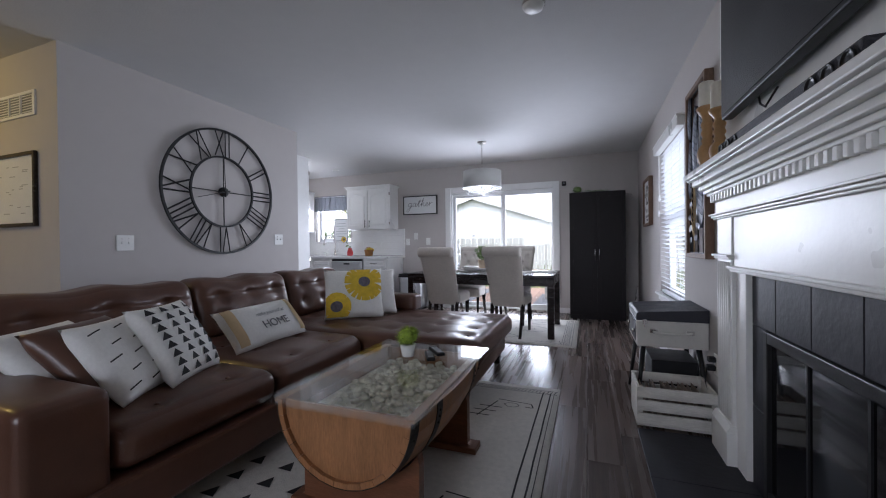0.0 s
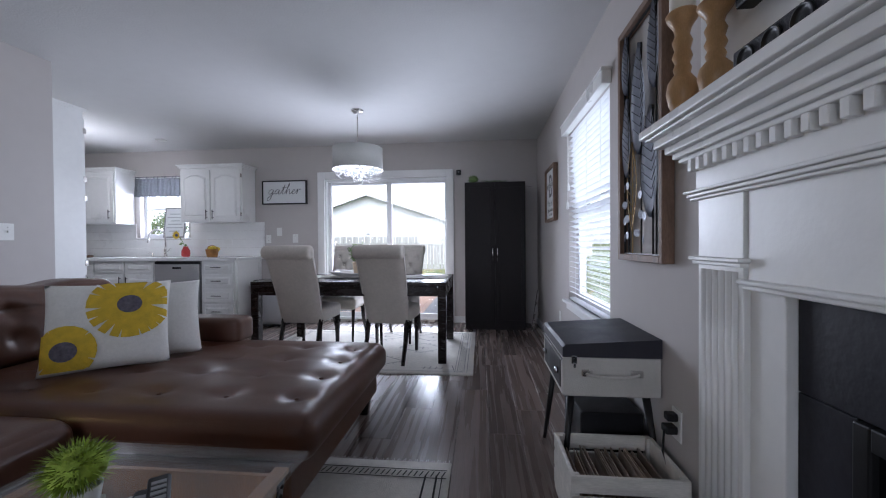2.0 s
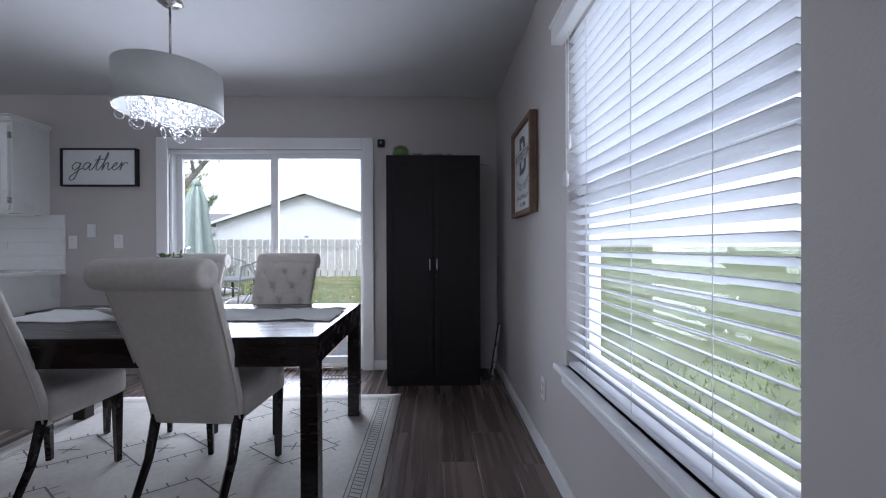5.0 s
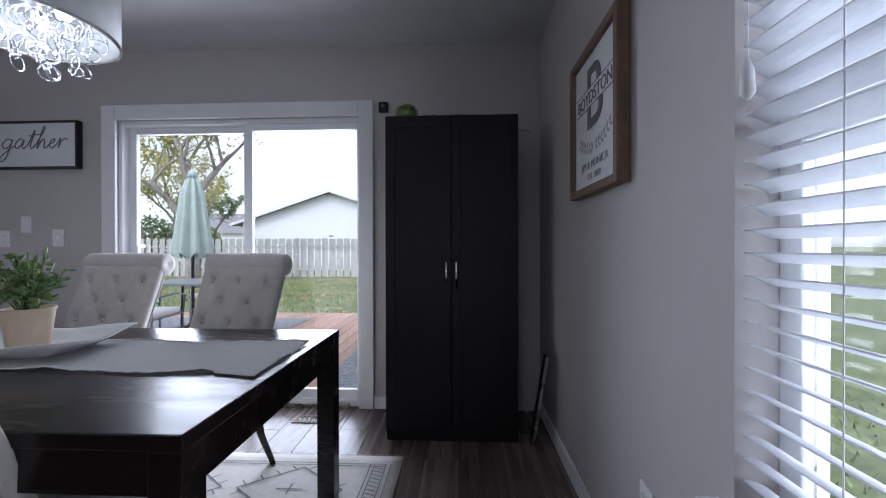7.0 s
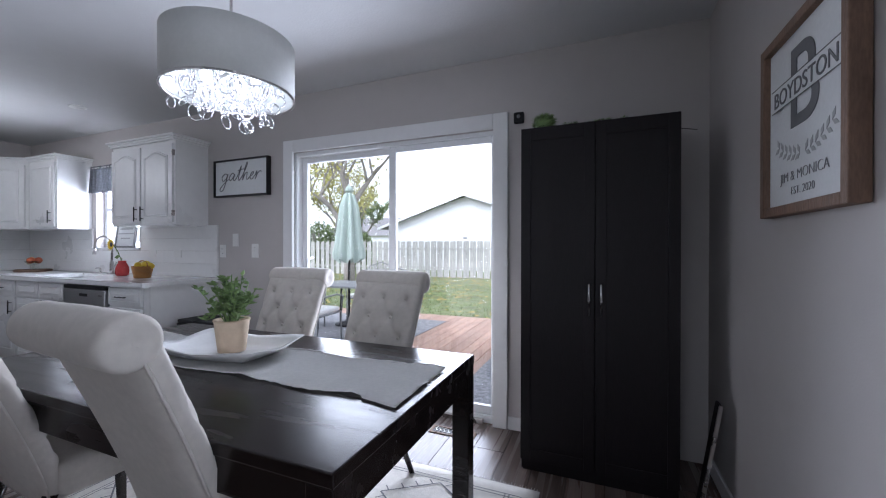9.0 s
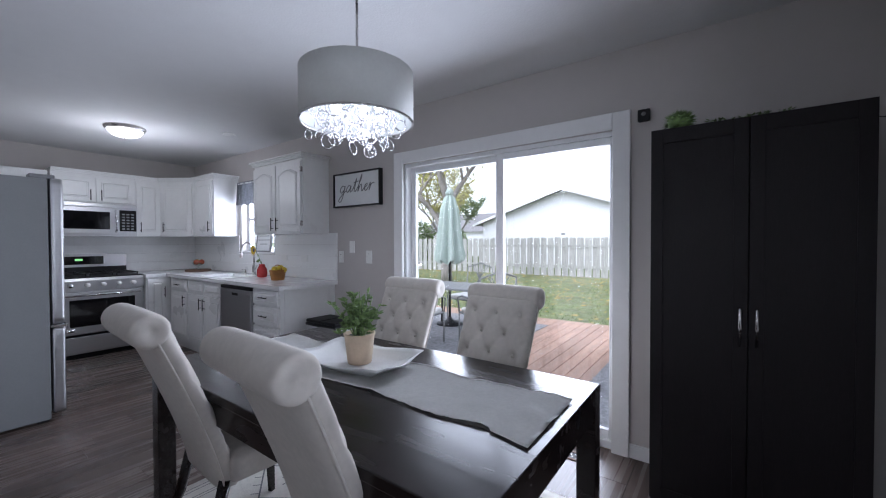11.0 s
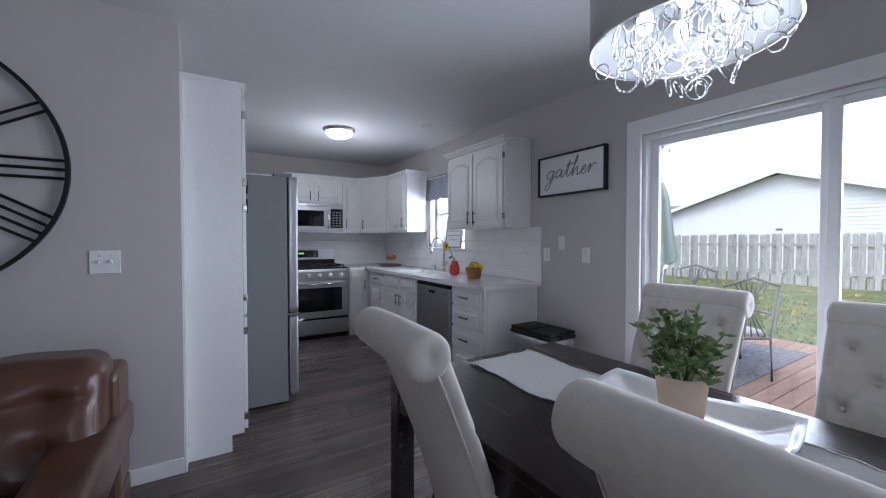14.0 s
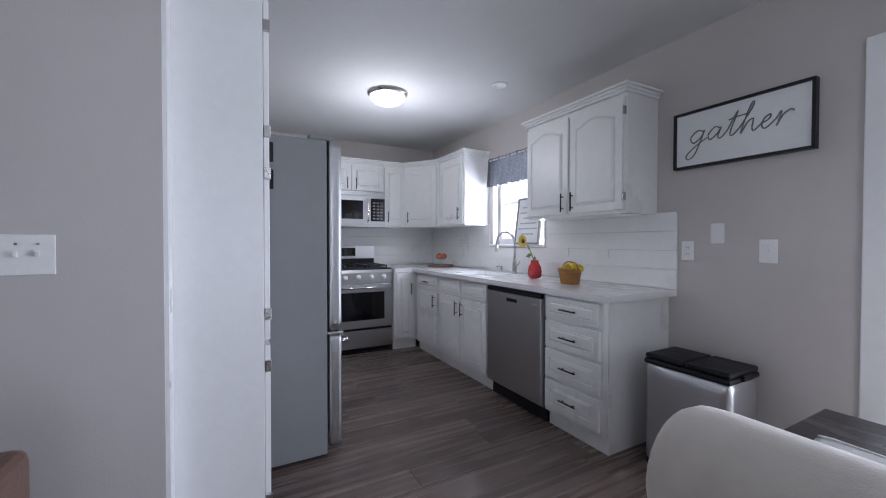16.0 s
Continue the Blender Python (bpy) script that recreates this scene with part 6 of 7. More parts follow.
def crown(b, x0, x1, y0, y1, z, sides="lr"):
    for e, z0, z1 in ((0.008, 0.0, 0.018), (0.018, 0.018, 0.034), (0.034, 0.034, 0.05)):
        box(b, x0 - (e if "l" in sides else 0), x1 + (e if "r" in sides else 0), y0 - e, y1, z + z0, z + z1, 0.003)
    return b


def kitchen_cabinets():
    G = "kitchen cabinets"
    u = thing("wall_cabinet", "white two-door kitchen wall cabinet with arched panels", "cabinet", (0, 0, 0), group=G)
    part("body", bx(-3.985, -3.095, 5.79, YB, 1.38, 2.11, 0.002), WHITE, u)
    front(u, "door", -3.975, -3.55, 1.40, 2.08, 5.79, True, (-3.585, 1.48, "v"))
    front(u, "door", -3.53, -3.115, 1.40, 2.08, 5.79, True, (-3.495, 1.48, "v"))
    part("crown", crown(bm_new(), -3.985, -3.095, 5.775, YB, 2.11), WHITE, u)
    for z in (1.48, 2.0):
        part("hinge", bx(-3.112, -3.10, 5.765, 5.79, z - 0.025, z + 0.025, 0.002), NICKEL, u)
    u = thing("wall_cabinet", "white single-door kitchen wall cabinet beside the window", "cabinet", (0, 0, 0), group=G)
    part("body", bx(-5.52, -4.96, 5.79, YB, 1.38, 2.11, 0.002), WHITE, u)
    front(u, "door", -5.46, -4.98, 1.40, 2.08, 5.79, False, (-5.03, 1.50, "v"))
    part("crown", crown(bm_new(), -5.52, -4.96, 5.785, YB, 2.11, "r"), WHITE, u)
    u = thing("corner_wall_cabinet", "white diagonal corner kitchen wall cabinet", "cabinet", (-5.735, 5.66, 0), 34, group=G)
    part("body", prism(bm_new(), [(-0.24, 0.0), (0.24, 0.0), (0.30, 0.25), (0.0, 0.5), (-0.3, 0.3)], "z", 1.38, 2.11), WHITE, u)
    front(u, "door", -0.21, 0.21, 1.40, 2.08, 0.0, False, (-0.16, 1.50, "v"))
    part("crown", crown(bm_new(), -0.25, 0.25, 0.0, 0.3, 2.11, ""), WHITE, u)
    # left wall, local frame turned so that fronts face positive x
    u = thing("wall_cabinet", "white narrow kitchen wall cabinet by the microwave", "cabinet", (-5.95, 5.40, 0), 90, group=G)
    part("body", bx(-0.14, 0.15, 0.0, 0.33, 1.38, 2.11, 0.002), WHITE, u)
    front(u, "door", -0.13, 0.13, 1.40, 2.08, 0.0, False, (-0.09, 1.50, "v"))
    part("crown", crown(bm_new(), -0.14, 0.15, 0.0, 0.33, 2.11, ""), WHITE, u)
    u = thing("wall_cabinet", "white short kitchen wall cabinet above the microwave", "cabinet", (-5.95, 4.875, 0), 90, group=G)
    part("body", bx(-0.385, 0.385, 0.0, 0.33, 1.775, 2.11, 0.002), WHITE, u)
    front(u, "door", -0.375, -0.005, 1.79, 2.08, 0.0, False, (-0.05, 1.87, "v"))
    front(u, "door", 0.005, 0.375, 1.79, 2.08, 0.0, False, (0.05, 1.87, "v"))
    part("crown", crown(bm_new(), -0.385, 0.385, 0.0, 0.33, 2.11, ""), WHITE, u)
    u = thing("wall_cabinet", "white two-door kitchen wall cabinet on the stove wall", "cabinet", (-5.95, 4.05, 0), 90, group=G)
    part("body", bx(-0.42, 0.42, 0.0, 0.33, 1.38, 2.11, 0.002), WHITE, u)
    front(u, "door", -0.41, -0.005, 1.40, 2.08, 0.0, False, (-0.05, 1.5, "v"))
    front(u, "door", 0.005, 0.41, 1.40, 2.08, 0.0, False, (0.05, 1.5, "v"))

    def base(x0, x1, label):
        c = thing("base_cabinet", label, "cabinet", (0, 0, 0), group=G)
        part("body", bx(x0, x1, 5.50, YB, 0.10, 0.868, 0.002), WHITE, c)
        part("toe_kick", bx(x0, x1, 5.54, 5.556, 0.0, 0.10), WHITE, c)
        return c
    c = base(-3.47, -3.02, "white kitchen drawer unit with four drawers")
    for i, (z0, z1) in enumerate(((0.715, 0.855), (0.53, 0.695), (0.335, 0.51), (0.13, 0.315))):
        front(c, "drawer", -3.455, -3.035, z0, z1, 5.50, False, (-3.245, (z0 + z1) / 2, "h"))
    part("end_panel", bx(-3.02, -3.012, 5.54, YB, 0.0, 0.868), WHITE, c)
    c = base(-4.96, -4.115, "white two-door kitchen sink cabinet")
    for x0, x1, hx in ((-4.945, -4.545, -4.585), (-4.525, -4.13, -4.49)):
        front(c, "drawer", x0, x1, 0.715, 0.855, 5.50)
        front(c, "door", x0, x1, 0.13, 0.695, 5.50, False, (hx, 0.60, "v"))
    c = base(-5.52, -4.965, "white corner kitchen base cabinet with drawer")
    front(c, "drawer", -5.44, -4.98, 0.715, 0.855, 5.50, False, (-5.21, 0.785, "h"))
    front(c, "door", -5.44, -4.98, 0.13, 0.695, 5.50, False, (-5.03, 0.60, "v"))
    c = thing("base_cabinet", "white narrow kitchen base cabinet beside the stove", "cabinet", (-5.56, 5.375, 0), 90, group=G)
    part("body", bx(-0.125, 0.15, 0.0, 0.70, 0.10, 0.868, 0.002), WHITE, c)
    part("toe_kick", bx(-0.125, 0.15, 0.04, 0.056, 0.0, 0.10), WHITE, c)
    front(c, "door", -0.11, 0.09, 0.13, 0.855, 0.0, False, (0.06, 0.68, "v"))
    t = thing("worktop", "white quartz kitchen worktop", "worktop", (0, 0, 0))
    b = bm_new()
    for x0, x1, y0, y1 in ((-6.28, -4.80, 5.455, YB), (-4.80, -4.22, 5.455, 5.55), (-4.80, -4.22, 5.93, YB), (-4.22, -2.965, 5.455, YB), (-6.28, -5.535, 5.245, 5.455)):
        box(b, x0, x1, y0, y1, 0.87, 0.908)
    part("slab", b, QUARTZ, t)
    s = thing("kitchen_sink", "stainless undermount kitchen sink", "sink", (0, 0, 0))
    b = bm_new()
    for x0, x1, y0, y1, z0, z1 in ((-4.80, -4.22, 5.55, 5.93, 0.70, 0.705), (-4.80, -4.795, 5.55, 5.93, 0.705, 0.869), (-4.225, -4.22, 5.55, 5.93, 0.705, 0.869), (-4.795, -4.225, 5.55, 5.555, 0.705, 0.869), (-4.795, -4.225, 5.925, 5.93, 0.705, 0.869)):
        box(b, x0, x1, y0, y1, z0, z1)
    part("basin", b, STEEL, s)
    f = thing("kitchen_faucet", "brushed steel gooseneck faucet behind the sink", "faucet", (-4.40, 5.99, 0.908))
    part("base", lathe(bm_new(), [(0.028, 0), (0.028, 0.008), (0.02, 0.014), (0.019, 0.11), (0.012, 0.13)], n=16), NICKEL, f)
    pts = [(0, 0, 0.12)] + [(-0.11 + 0.11 * math.cos(a), -0.02 * (1 - math.cos(a)), 0.28 + 0.11 * math.sin(a)) for a in [k * math.pi / 10 for k in range(11)]] + [(-0.222, -0.04, 0.23)]
    part("spout", tube(bm_new(), pts, 0.011, 10), NICKEL, f)
    part("spray_head", rod(bm_new(), (-0.222, -0.04, 0.26), (-0.226, -0.042, 0.20), 0.014, 0.017), NICKEL, f)
    part("lever", tube(bm_new(), [(0.018, 0, 0.07), (0.05, 0.0, 0.085), (0.075, 0, 0.12)], 0.006, 8), NICKEL, f)
    d = thing("soap_dispenser", "small brushed steel soap dispenser by the sink", "soap dispenser", (-4.60, 5.99, 0.908))
    part("body", lathe(bm_new(), [(0.018, 0), (0.016, 0.006), (0.008, 0.01), (0.008, 0.05), (0.004, 0.055)], n=12), NICKEL, d)
    part("nozzle", tube(bm_new(), [(0.01, 0, 0.055), (-0.02, -0.01, 0.06), (-0.05, -0.02, 0.052)], 0.005, 8), NICKEL, d)
    # shiplap splashback
    sp = thing("splashback", "white horizontal shiplap board splashback", "splashback", (0, 0, 0), kind="structure")
    zs = [0.909, 1.03, 1.15, 1.27, 1.39]
    for z0, z1 in zip(zs, zs[1:]):
        segs = [(-6.266, -4.93), (-4.08, -2.96)] if z0 > 1.14 else [(-6.266, -2.96)]
        for x0, x1 in segs:
            part("board", bx(x0, x1, YB - 0.014, YB, z0 + 0.001, z1 - 0.001, 0.0015, 1), WHITE, sp)
        part("board", bx(XL, XL + 0.014, YK, YB - 0.014, z0 + 0.001, z1 - 0.001, 0.0015, 1), WHITE, sp)
    p = thing("pantry_cabinet", "tall white pantry cabinet at the wall end", "cabinet", (0, 0, 0), group=G)
    part("body", bx(-3.66, -3.19, YK, 3.80, 0.10, 2.17, 0.002), WHITE, p)
    part("toe_kick", bx(-3.66, -3.195, YK, 3.735, 0.0, 0.10), WHITE, p)
    part("side_trim", bx(-3.19, -3.105, YK, YK + 0.012, 0.0, 2.17), WHITE, p)
    for z0, z1 in ((0.12, 0.80), (0.82, 2.12)):
        part("door", bx(-3.65, -3.20, 3.802, 3.822, z0, z1, 0.003), WHITE, p)
    for z in (0.2, 0.72, 0.92, 1.46, 1.62, 2.02):
        part("hinge", bx(-3.20, -3.188, 3.802, 3.826, z - 0.022, z + 0.022, 0.002), NICKEL, p)
    cr = bm_new()
    for e, z0, z1 in ((0.008, 2.17, 2.18), (0.018, 2.18, 2.19), (0.03, 2.19, 2.205)):
        box(cr, -3.66, -3.19 + e * 0.3, YK, 3.80 + e, z0, z1, 0.002)
    part("crown", cr, WHITE, p)


kitchen_cabinets()


def fridge():
    f = thing("refrigerator", "grey-sided stainless bottom-freezer refrigerator", "refrigerator", (-4.17, 0, 0))
    part("body", bx(-0.43, 0.43, YK + 0.03, 4.15, 0.02, 1.755, 0.006), GREYSIDE, f)
    part("top_hinge_cover", bx(0.30, 0.42, 4.06, 4.19, 1.756, 1.785, 0.006), GREYSIDE, f)
    part("door", soft(bm_new(), -0.43, 0.43, 4.158, 4.235, 0.70, 1.765, 0.02, 10), STEEL, f)
    part("freezer_drawer", soft(bm_new(), -0.43, 0.43, 4.158, 4.235, 0.05, 0.685, 0.02, 10), STEEL, f)
    part("handle", tube(bm_new(), [(-0.37, 4.235, 0.85), (-0.37, 4.285, 0.87), (-0.37, 4.29, 1.2), (-0.37, 4.285, 1.6), (-0.37, 4.235, 1.62)], 0.012), CHROME, f)
    part("handle", tube(bm_new(), [(-0.34, 4.235, 0.62), (-0.33, 4.285, 0.62), (0.33, 4.285, 0.62), (0.34, 4.235, 0.62)], 0.012), CHROME, f)
    part("middle_hinge", bx(0.36, 0.435, 4.15, 4.24, 0.684, 0.70, 0.003), CHROME, f)
    part("foot_grille", bx(-0.40, 0.40, 4.08, 4.14, 0.0, 0.05), RUBBER, f)
    for z in (1.52, 1.66):
        part("magnet_clip", bx(0.4305, 0.437, 3.86, 3.88, z - 0.05, z + 0.05, 0.002), RUBBER, f)


fridge()


def stove():
    s = thing("gas_range", "stainless gas range with black oven window", "stove", (-5.62, 4.86, 0), 90)
    hw = 0.38
    part("body", bx(-hw, hw, 0.02, 0.655, 0.05, 0.90, 0.003), STEEL, s)
    part("kick", bx(-hw + 0.01, hw - 0.01, 0.05, 0.06, 0.0, 0.05), RUBBER, s)
    part("drawer", bx(-hw, hw, -0.012, 0.018, 0.06, 0.245, 0.005), STEEL, s)
    part("gap_strip", bx(-hw, hw, 0.0, 0.018, 0.247, 0.272), RUBBER, s)
    dr = part("oven_door", bx(-hw, hw, -0.018, 0.018, 0.275, 0.745, 0.006), STEEL, s)
    part("oven_window", bx(-0.29, 0.29, -0.0205, -0.018, 0.36, 0.66), BLACKGLASS, dr, "black oven window")
    part("handle", tube(bm_new(), [(-0.34, -0.018, 0.71), (-0.34, -0.06, 0.712), (0.34, -0.06, 0.712), (0.34, -0.018, 0.71)], 0.012), CHROME, dr)
    part("control_panel", prism(bm_new(), [(-0.02, 0.765), (0.02, 0.765), (0.05, 0.90), (0.0, 0.90), (-0.02, 0.87)], "x", -hw, hw), STEEL, s)
    for i in range(5):
        x = -0.28 + i * 0.14
        part("knob", lathe(bm_new(), [(0.026, -0.02), (0.025, -0.035), (0.02, -0.05), (0.0005, -0.052)], (x, 0, 0.822), 16, "y"), PLATE if i else CHROME, s)
    part("cooktop", bx(-hw, hw, 0.0, 0.60, 0.90, 0.915, 0.004), RUBBER, s)
    for cx in (-0.24, 0.0, 0.24):
        g = bm_new()
        for dx in (-0.10, 0.0, 0.10):
            box(g, cx + dx - 0.006, cx + dx + 0.006, 0.05, 0.56, 0.935, 0.947, 0.002, 1)
        for y in (0.05, 0.18, 0.31, 0.44, 0.55):
            box(g, cx - 0.106, cx + 0.106, y, y + 0.012, 0.9355, 0.9465, 0.002, 1)
        for dx in (-0.1, 0.1):
            for y in (0.056, 0.556):
                rod(g, (cx + dx, y, 0.914), (cx + dx, y, 0.937), 0.006, n=6)
        part("grate", g, BLACK, s)
    part("backguard", bx(-hw, hw, 0.60, 0.655, 0.90, 1.16, 0.008), STEEL, s)
    part("backguard_black", bx(-hw + 0.01, hw - 0.01, 0.596, 0.60, 0.92, 1.0), RUBBER, s)
    cp = part("clock_panel", bx(-0.25, 0.14, 0.595, 0.60, 1.03, 1.13, 0.002), BLACKGLASS, s)
    part("display", bx(-0.13, -0.06, 0.5935, 0.595, 1.075, 1.10), material("green_display", (0.25, 0.6, 0.2), 0.4, emit=1.0, bump=0.0), cp, "lit green clock digits")
    m = thing("microwave", "stainless microwave mounted over the gas range", "microwave", (-5.87, 4.875, 0), 90)
    part("body", bx(-hw, hw, 0.0, 0.40, 1.372, 1.77, 0.004), STEEL, m)
    dd = part("door", bx(-hw, 0.20, -0.02, -0.001, 1.40, 1.72, 0.004), STEEL, m)
    part("window", bx(-0.33, 0.11, -0.022, -0.020, 1.46, 1.67), BLACKGLASS, dd)
    part("handle", tube(bm_new(), [(0.165, -0.02, 1.43), (0.165, -0.05, 1.45), (0.165, -0.055, 1.56), (0.165, -0.05, 1.67), (0.165, -0.02, 1.69)], 0.010), CHROME, dd)
    part("keypad", bx(0.205, 0.37, -0.02, -0.001, 1.44, 1.70, 0.003), BLACKGLASS, m)
    for i in range(6):
        for j in range(3):
            part("key", bx(0.225 + j * 0.045, 0.255 + j * 0.045, -0.0212, -0.02, 1.46 + i * 0.036, 1.478 + i * 0.036), GREYSIDE, m)
    part("vent_strip", bx(-hw, hw, -0.018, -0.001, 1.725, 1.768, 0.003), STEEL, m)


stove()


def dishwasher():
    d = thing("dishwasher", "stainless dishwasher under the worktop", "dishwasher", (-3.79, 5.50, 0))
    part("body", bx(-0.31, 0.31, 0.0, 0.55, 0.10, 0.866), GREYSIDE, d)
    dr = part("door", bx(-0.305, 0.305, -0.03, -0.001, 0.115, 0.822, 0.006), STEEL, d)
    part("control_strip", bx(-0.305, 0.305, -0.03, -0.001, 0.826, 0.858, 0.005), RUBBER, d, "black control strip")
    part("handle_pocket", bx(-0.06, 0.06, -0.0315, -0.03, 0.765, 0.79, 0.0005), RUBBER, dr)
    part("badge", bx(0.22, 0.27, -0.0312, -0.03, 0.775, 0.785), CHROME, dr)
    part("kick", bx(-0.305, 0.305, 0.03, 0.05, 0.0, 0.10), RUBBER, d)


dishwasher()


def trash_can():
    t = thing("trash_can", "rectangular stainless step trash can with black lid", "trash can", (-2.68, 5.80, 0))
    part("body", soft(bm_new(), -0.205, 0.205, -0.135, 0.135, 0.02, 0.555, 0.03, 10), STEEL, t)
    part("base", bx(-0.20, 0.20, -0.13, 0.13, 0.0, 0.03, 0.008), RUBBER, t)
    part("rim", bx(-0.21, 0.21, -0.14, 0.14, 0.545, 0.575, 0.012), RUBBER, t)
    for x0, x1 in ((-0.205, -0.004), (0.004, 0.205)):
        part("lid", bx(x0, x1, -0.135, 0.135, 0.575, 0.602, 0.010), RUBBER, t)
    part("hinge_bar", bx(0.21, 0.222, -0.04, 0.04, 0.555, 0.585, 0.004), RUBBER, t)
    part("pedal", bx(-0.06, 0.06, -0.17, -0.13, 0.012, 0.026, 0.004), RUBBER, t)


trash_can()


def kitchen_small():
    k = thing("ceiling_light", "round frosted flush ceiling light, lit", "ceiling light", (-4.63, 4.83, H))
    part("rim", lathe(bm_new(), [(0.17, 0), (0.17, -0.012), (0.155, -0.03), (0.145, -0.034), (0.145, -0.01)], n=36, caps=False), NICKEL, k)
    part("diffuser", lathe(bm_new(), [(0.145, -0.028), (0.14, -0.045), (0.115, -0.072), (0.07, -0.092), (0.02, -0.10), (0.0005, -0.10)], n=36), GLOW, k, "lit frosted glass bowl")
    part("finial", lathe(bm_new(), [(0.010, -0.098), (0.010, -0.106), (0.004, -0.113), (0.0005, -0.114)], n=12), NICKEL, k)
    c = thing("ceiling_speaker", "small round white ceiling vent in the kitchen", "vent", (-4.05, 5.55, H))
    part("ring", lathe(bm_new(), [(0.065, 0), (0.062, -0.006), (0.05, -0.008), (0.048, -0.003), (0.0005, -0.003)], n=24), PLATE, c)
    v = thing("window_valance", "gathered grey checked cloth valance over the kitchen window", "curtain", (0, YB, 0))
    b = bm_new()
    n = 90
    A, B = [], []
    for i in range(n + 1):
        x = -4.93 + 0.87 * i / n
        y = -0.03 - 0.012 * math.sin(i * 1.05) - 0.006 * math.sin(i * 0.41)
        A.append(b.verts.new((x, y * 0.8, 2.07)))
        B.append(b.verts.new((x, y * 1.25, 1.775 + 0.006 * math.sin(i * 0.7))))
    for i in range(n):
        b.faces.new((A[i], A[i + 1], B[i + 1], B[i])).smooth = True
    bmesh.ops.solidify(b, geom=b.faces[:], thickness=0.002)
    part("cloth", b, CURTAIN, v)
    part("rod", rod(bm_new(), (-4.95, -0.025, 2.05), (-4.04, -0.025, 2.05), 0.008), WHITE, v)
    s = thing("framed_sign", "small white framed sign leaning in the kitchen window", "sign", (-4.33, YB - 0.025, 1.181), rx=-7)
    for x0, x1, z0, z1 in ((-0.165, -0.148, 0, 0.44), (0.148, 0.165, 0, 0.44), (-0.148, 0.148, 0, 0.017), (-0.148, 0.148, 0.423, 0.44)):
        part("frame_rail", bx(x0, x1, -0.008, 0.012, z0, z1, 0.002), GREYSIDE, s)
    part("board", bx(-0.148, 0.148, -0.001, 0.008, 0.017, 0.423), SIGNWHITE, s)
    b = bm_new()
    for i, w in enumerate((0.09, 0.12, 0.07, 0.11, 0.13, 0.08)):
        box(b, -w, w, -0.003, -0.001, 0.34 - i * 0.05, 0.352 - i * 0.05)
    part("writing_bars", b, PALEINK, s)
    r = thing("red_vase", "coral red ceramic vase on the worktop", "vase", (-3.98, 5.86, 0.908))
    part("body", lathe(bm_new(), [(0.035, 0), (0.05, 0.01), (0.055, 0.05), (0.05, 0.09), (0.032, 0.125), (0.03, 0.14), (0.034, 0.145), (0.027, 0.143)], n=24), RED, r)
    sf = thing("sunflower", "single yellow sunflower standing in the red vase", "flower", (-3.98, 5.86, 0.92))
    part("stem", tube(bm_new(), [(0, 0, 0.0), (-0.01, 0, 0.13), (-0.05, -0.01, 0.22), (-0.10, -0.02, 0.285)], 0.004, 6), LEAF, sf)
    b = bm_new()
    o = Vector((-0.105, -0.03, 0.29))
    for i in range(18):
        a = i * 0.349
        d = Vector((math.cos(a), -0.25, math.sin(a))).normalized()
        q = Vector((-math.sin(a), 0, math.cos(a))) * 0.011
        b.faces.new([b.verts.new(p) for p in (o, o + d * 0.035 + q, o + d * 0.065, o + d * 0.035 - q)])
    part("petals", b, YELLOW, sf)
    part("centre", ball(bm_new(), o + Vector((0, -0.006, 0)), 0.022, 2, (1, 0.4, 1)), SEED, sf)
    b = bm_new()
    for p0, d in (((-0.02, 0, 0.15), (0.06, -0.02, 0.0)), ((-0.03, 0, 0.18), (-0.06, -0.02, -0.02)), ((-0.08, -0.01, 0.25), (0.05, -0.02, -0.03))):
        p0, d = Vector(p0), Vector(d)
        q = Vector((0, 0, 0.02))
        b.faces.new([b.verts.new(p) for p in (p0, p0 + d * 0.5 + q, p0 + d, p0 + d * 0.5 - q)])
    part("leaves", b, LEAF, sf)
    w = thing("fruit_basket", "small woven wicker basket on the worktop", "basket", (-3.53, 5.78, 0.908))
    b = bm_new()
    for i in range(9):
        z = 0.008 + i * 0.0115
        rr = 0.058 + 0.018 * i / 8
        tube(b, [(rr * math.cos(k * math.pi / 14) + 0.0, rr * math.sin(k * math.pi / 14), z + 0.002 * (-1) ** k) for k in range(28)], 0.0065, 5, True)
    lathe(b, [(0.056, 0.0), (0.056, 0.006), (0.0005, 0.007)], n=20)
    part("weave", b, WICKER, w)
    part("handle", tube(bm_new(), [(0.075 * math.cos(a), 0, 0.10 + 0.055 * math.sin(a)) for a in [k * math.pi / 10 for k in range(11)]], 0.005, 6), WICKER, w)
    rng = random.Random(2)
    for i, (x, y, z) in enumerate(((0.03, 0.0, 0.115), (-0.03, 0.02, 0.112), (0.0, -0.035, 0.112), (0.05, 0.03, 0.108), (0.0, 0.03, 0.125))):
        l = single("lemon", ball(bm_new(), (0, 0, 0), 0.030, 2, (1.3, 1, 1)), LEMON, "yellow lemon in the wicker basket", "fruit", "lemons")
        l.matrix_world = pose(-3.53 + x, 5.78 + y, 0.908 + z, 0, rng.uniform(-40, 40), rng.uniform(0, 180))
    cb = single("cutting_board", lathe(bm_new(), [(0.15, 0), (0.155, 0.006), (0.155, 0.02), (0.15, 0.026), (0.0005, 0.026)], (-5.62, 5.86, 0.9085), 36), FRAMEWOOD, "round dark wooden board on the worktop", "board")
    bo = thing("fruit_bowl", "clear footed bowl on the round wooden board", "bowl", (-5.62, 5.86, 0.936))
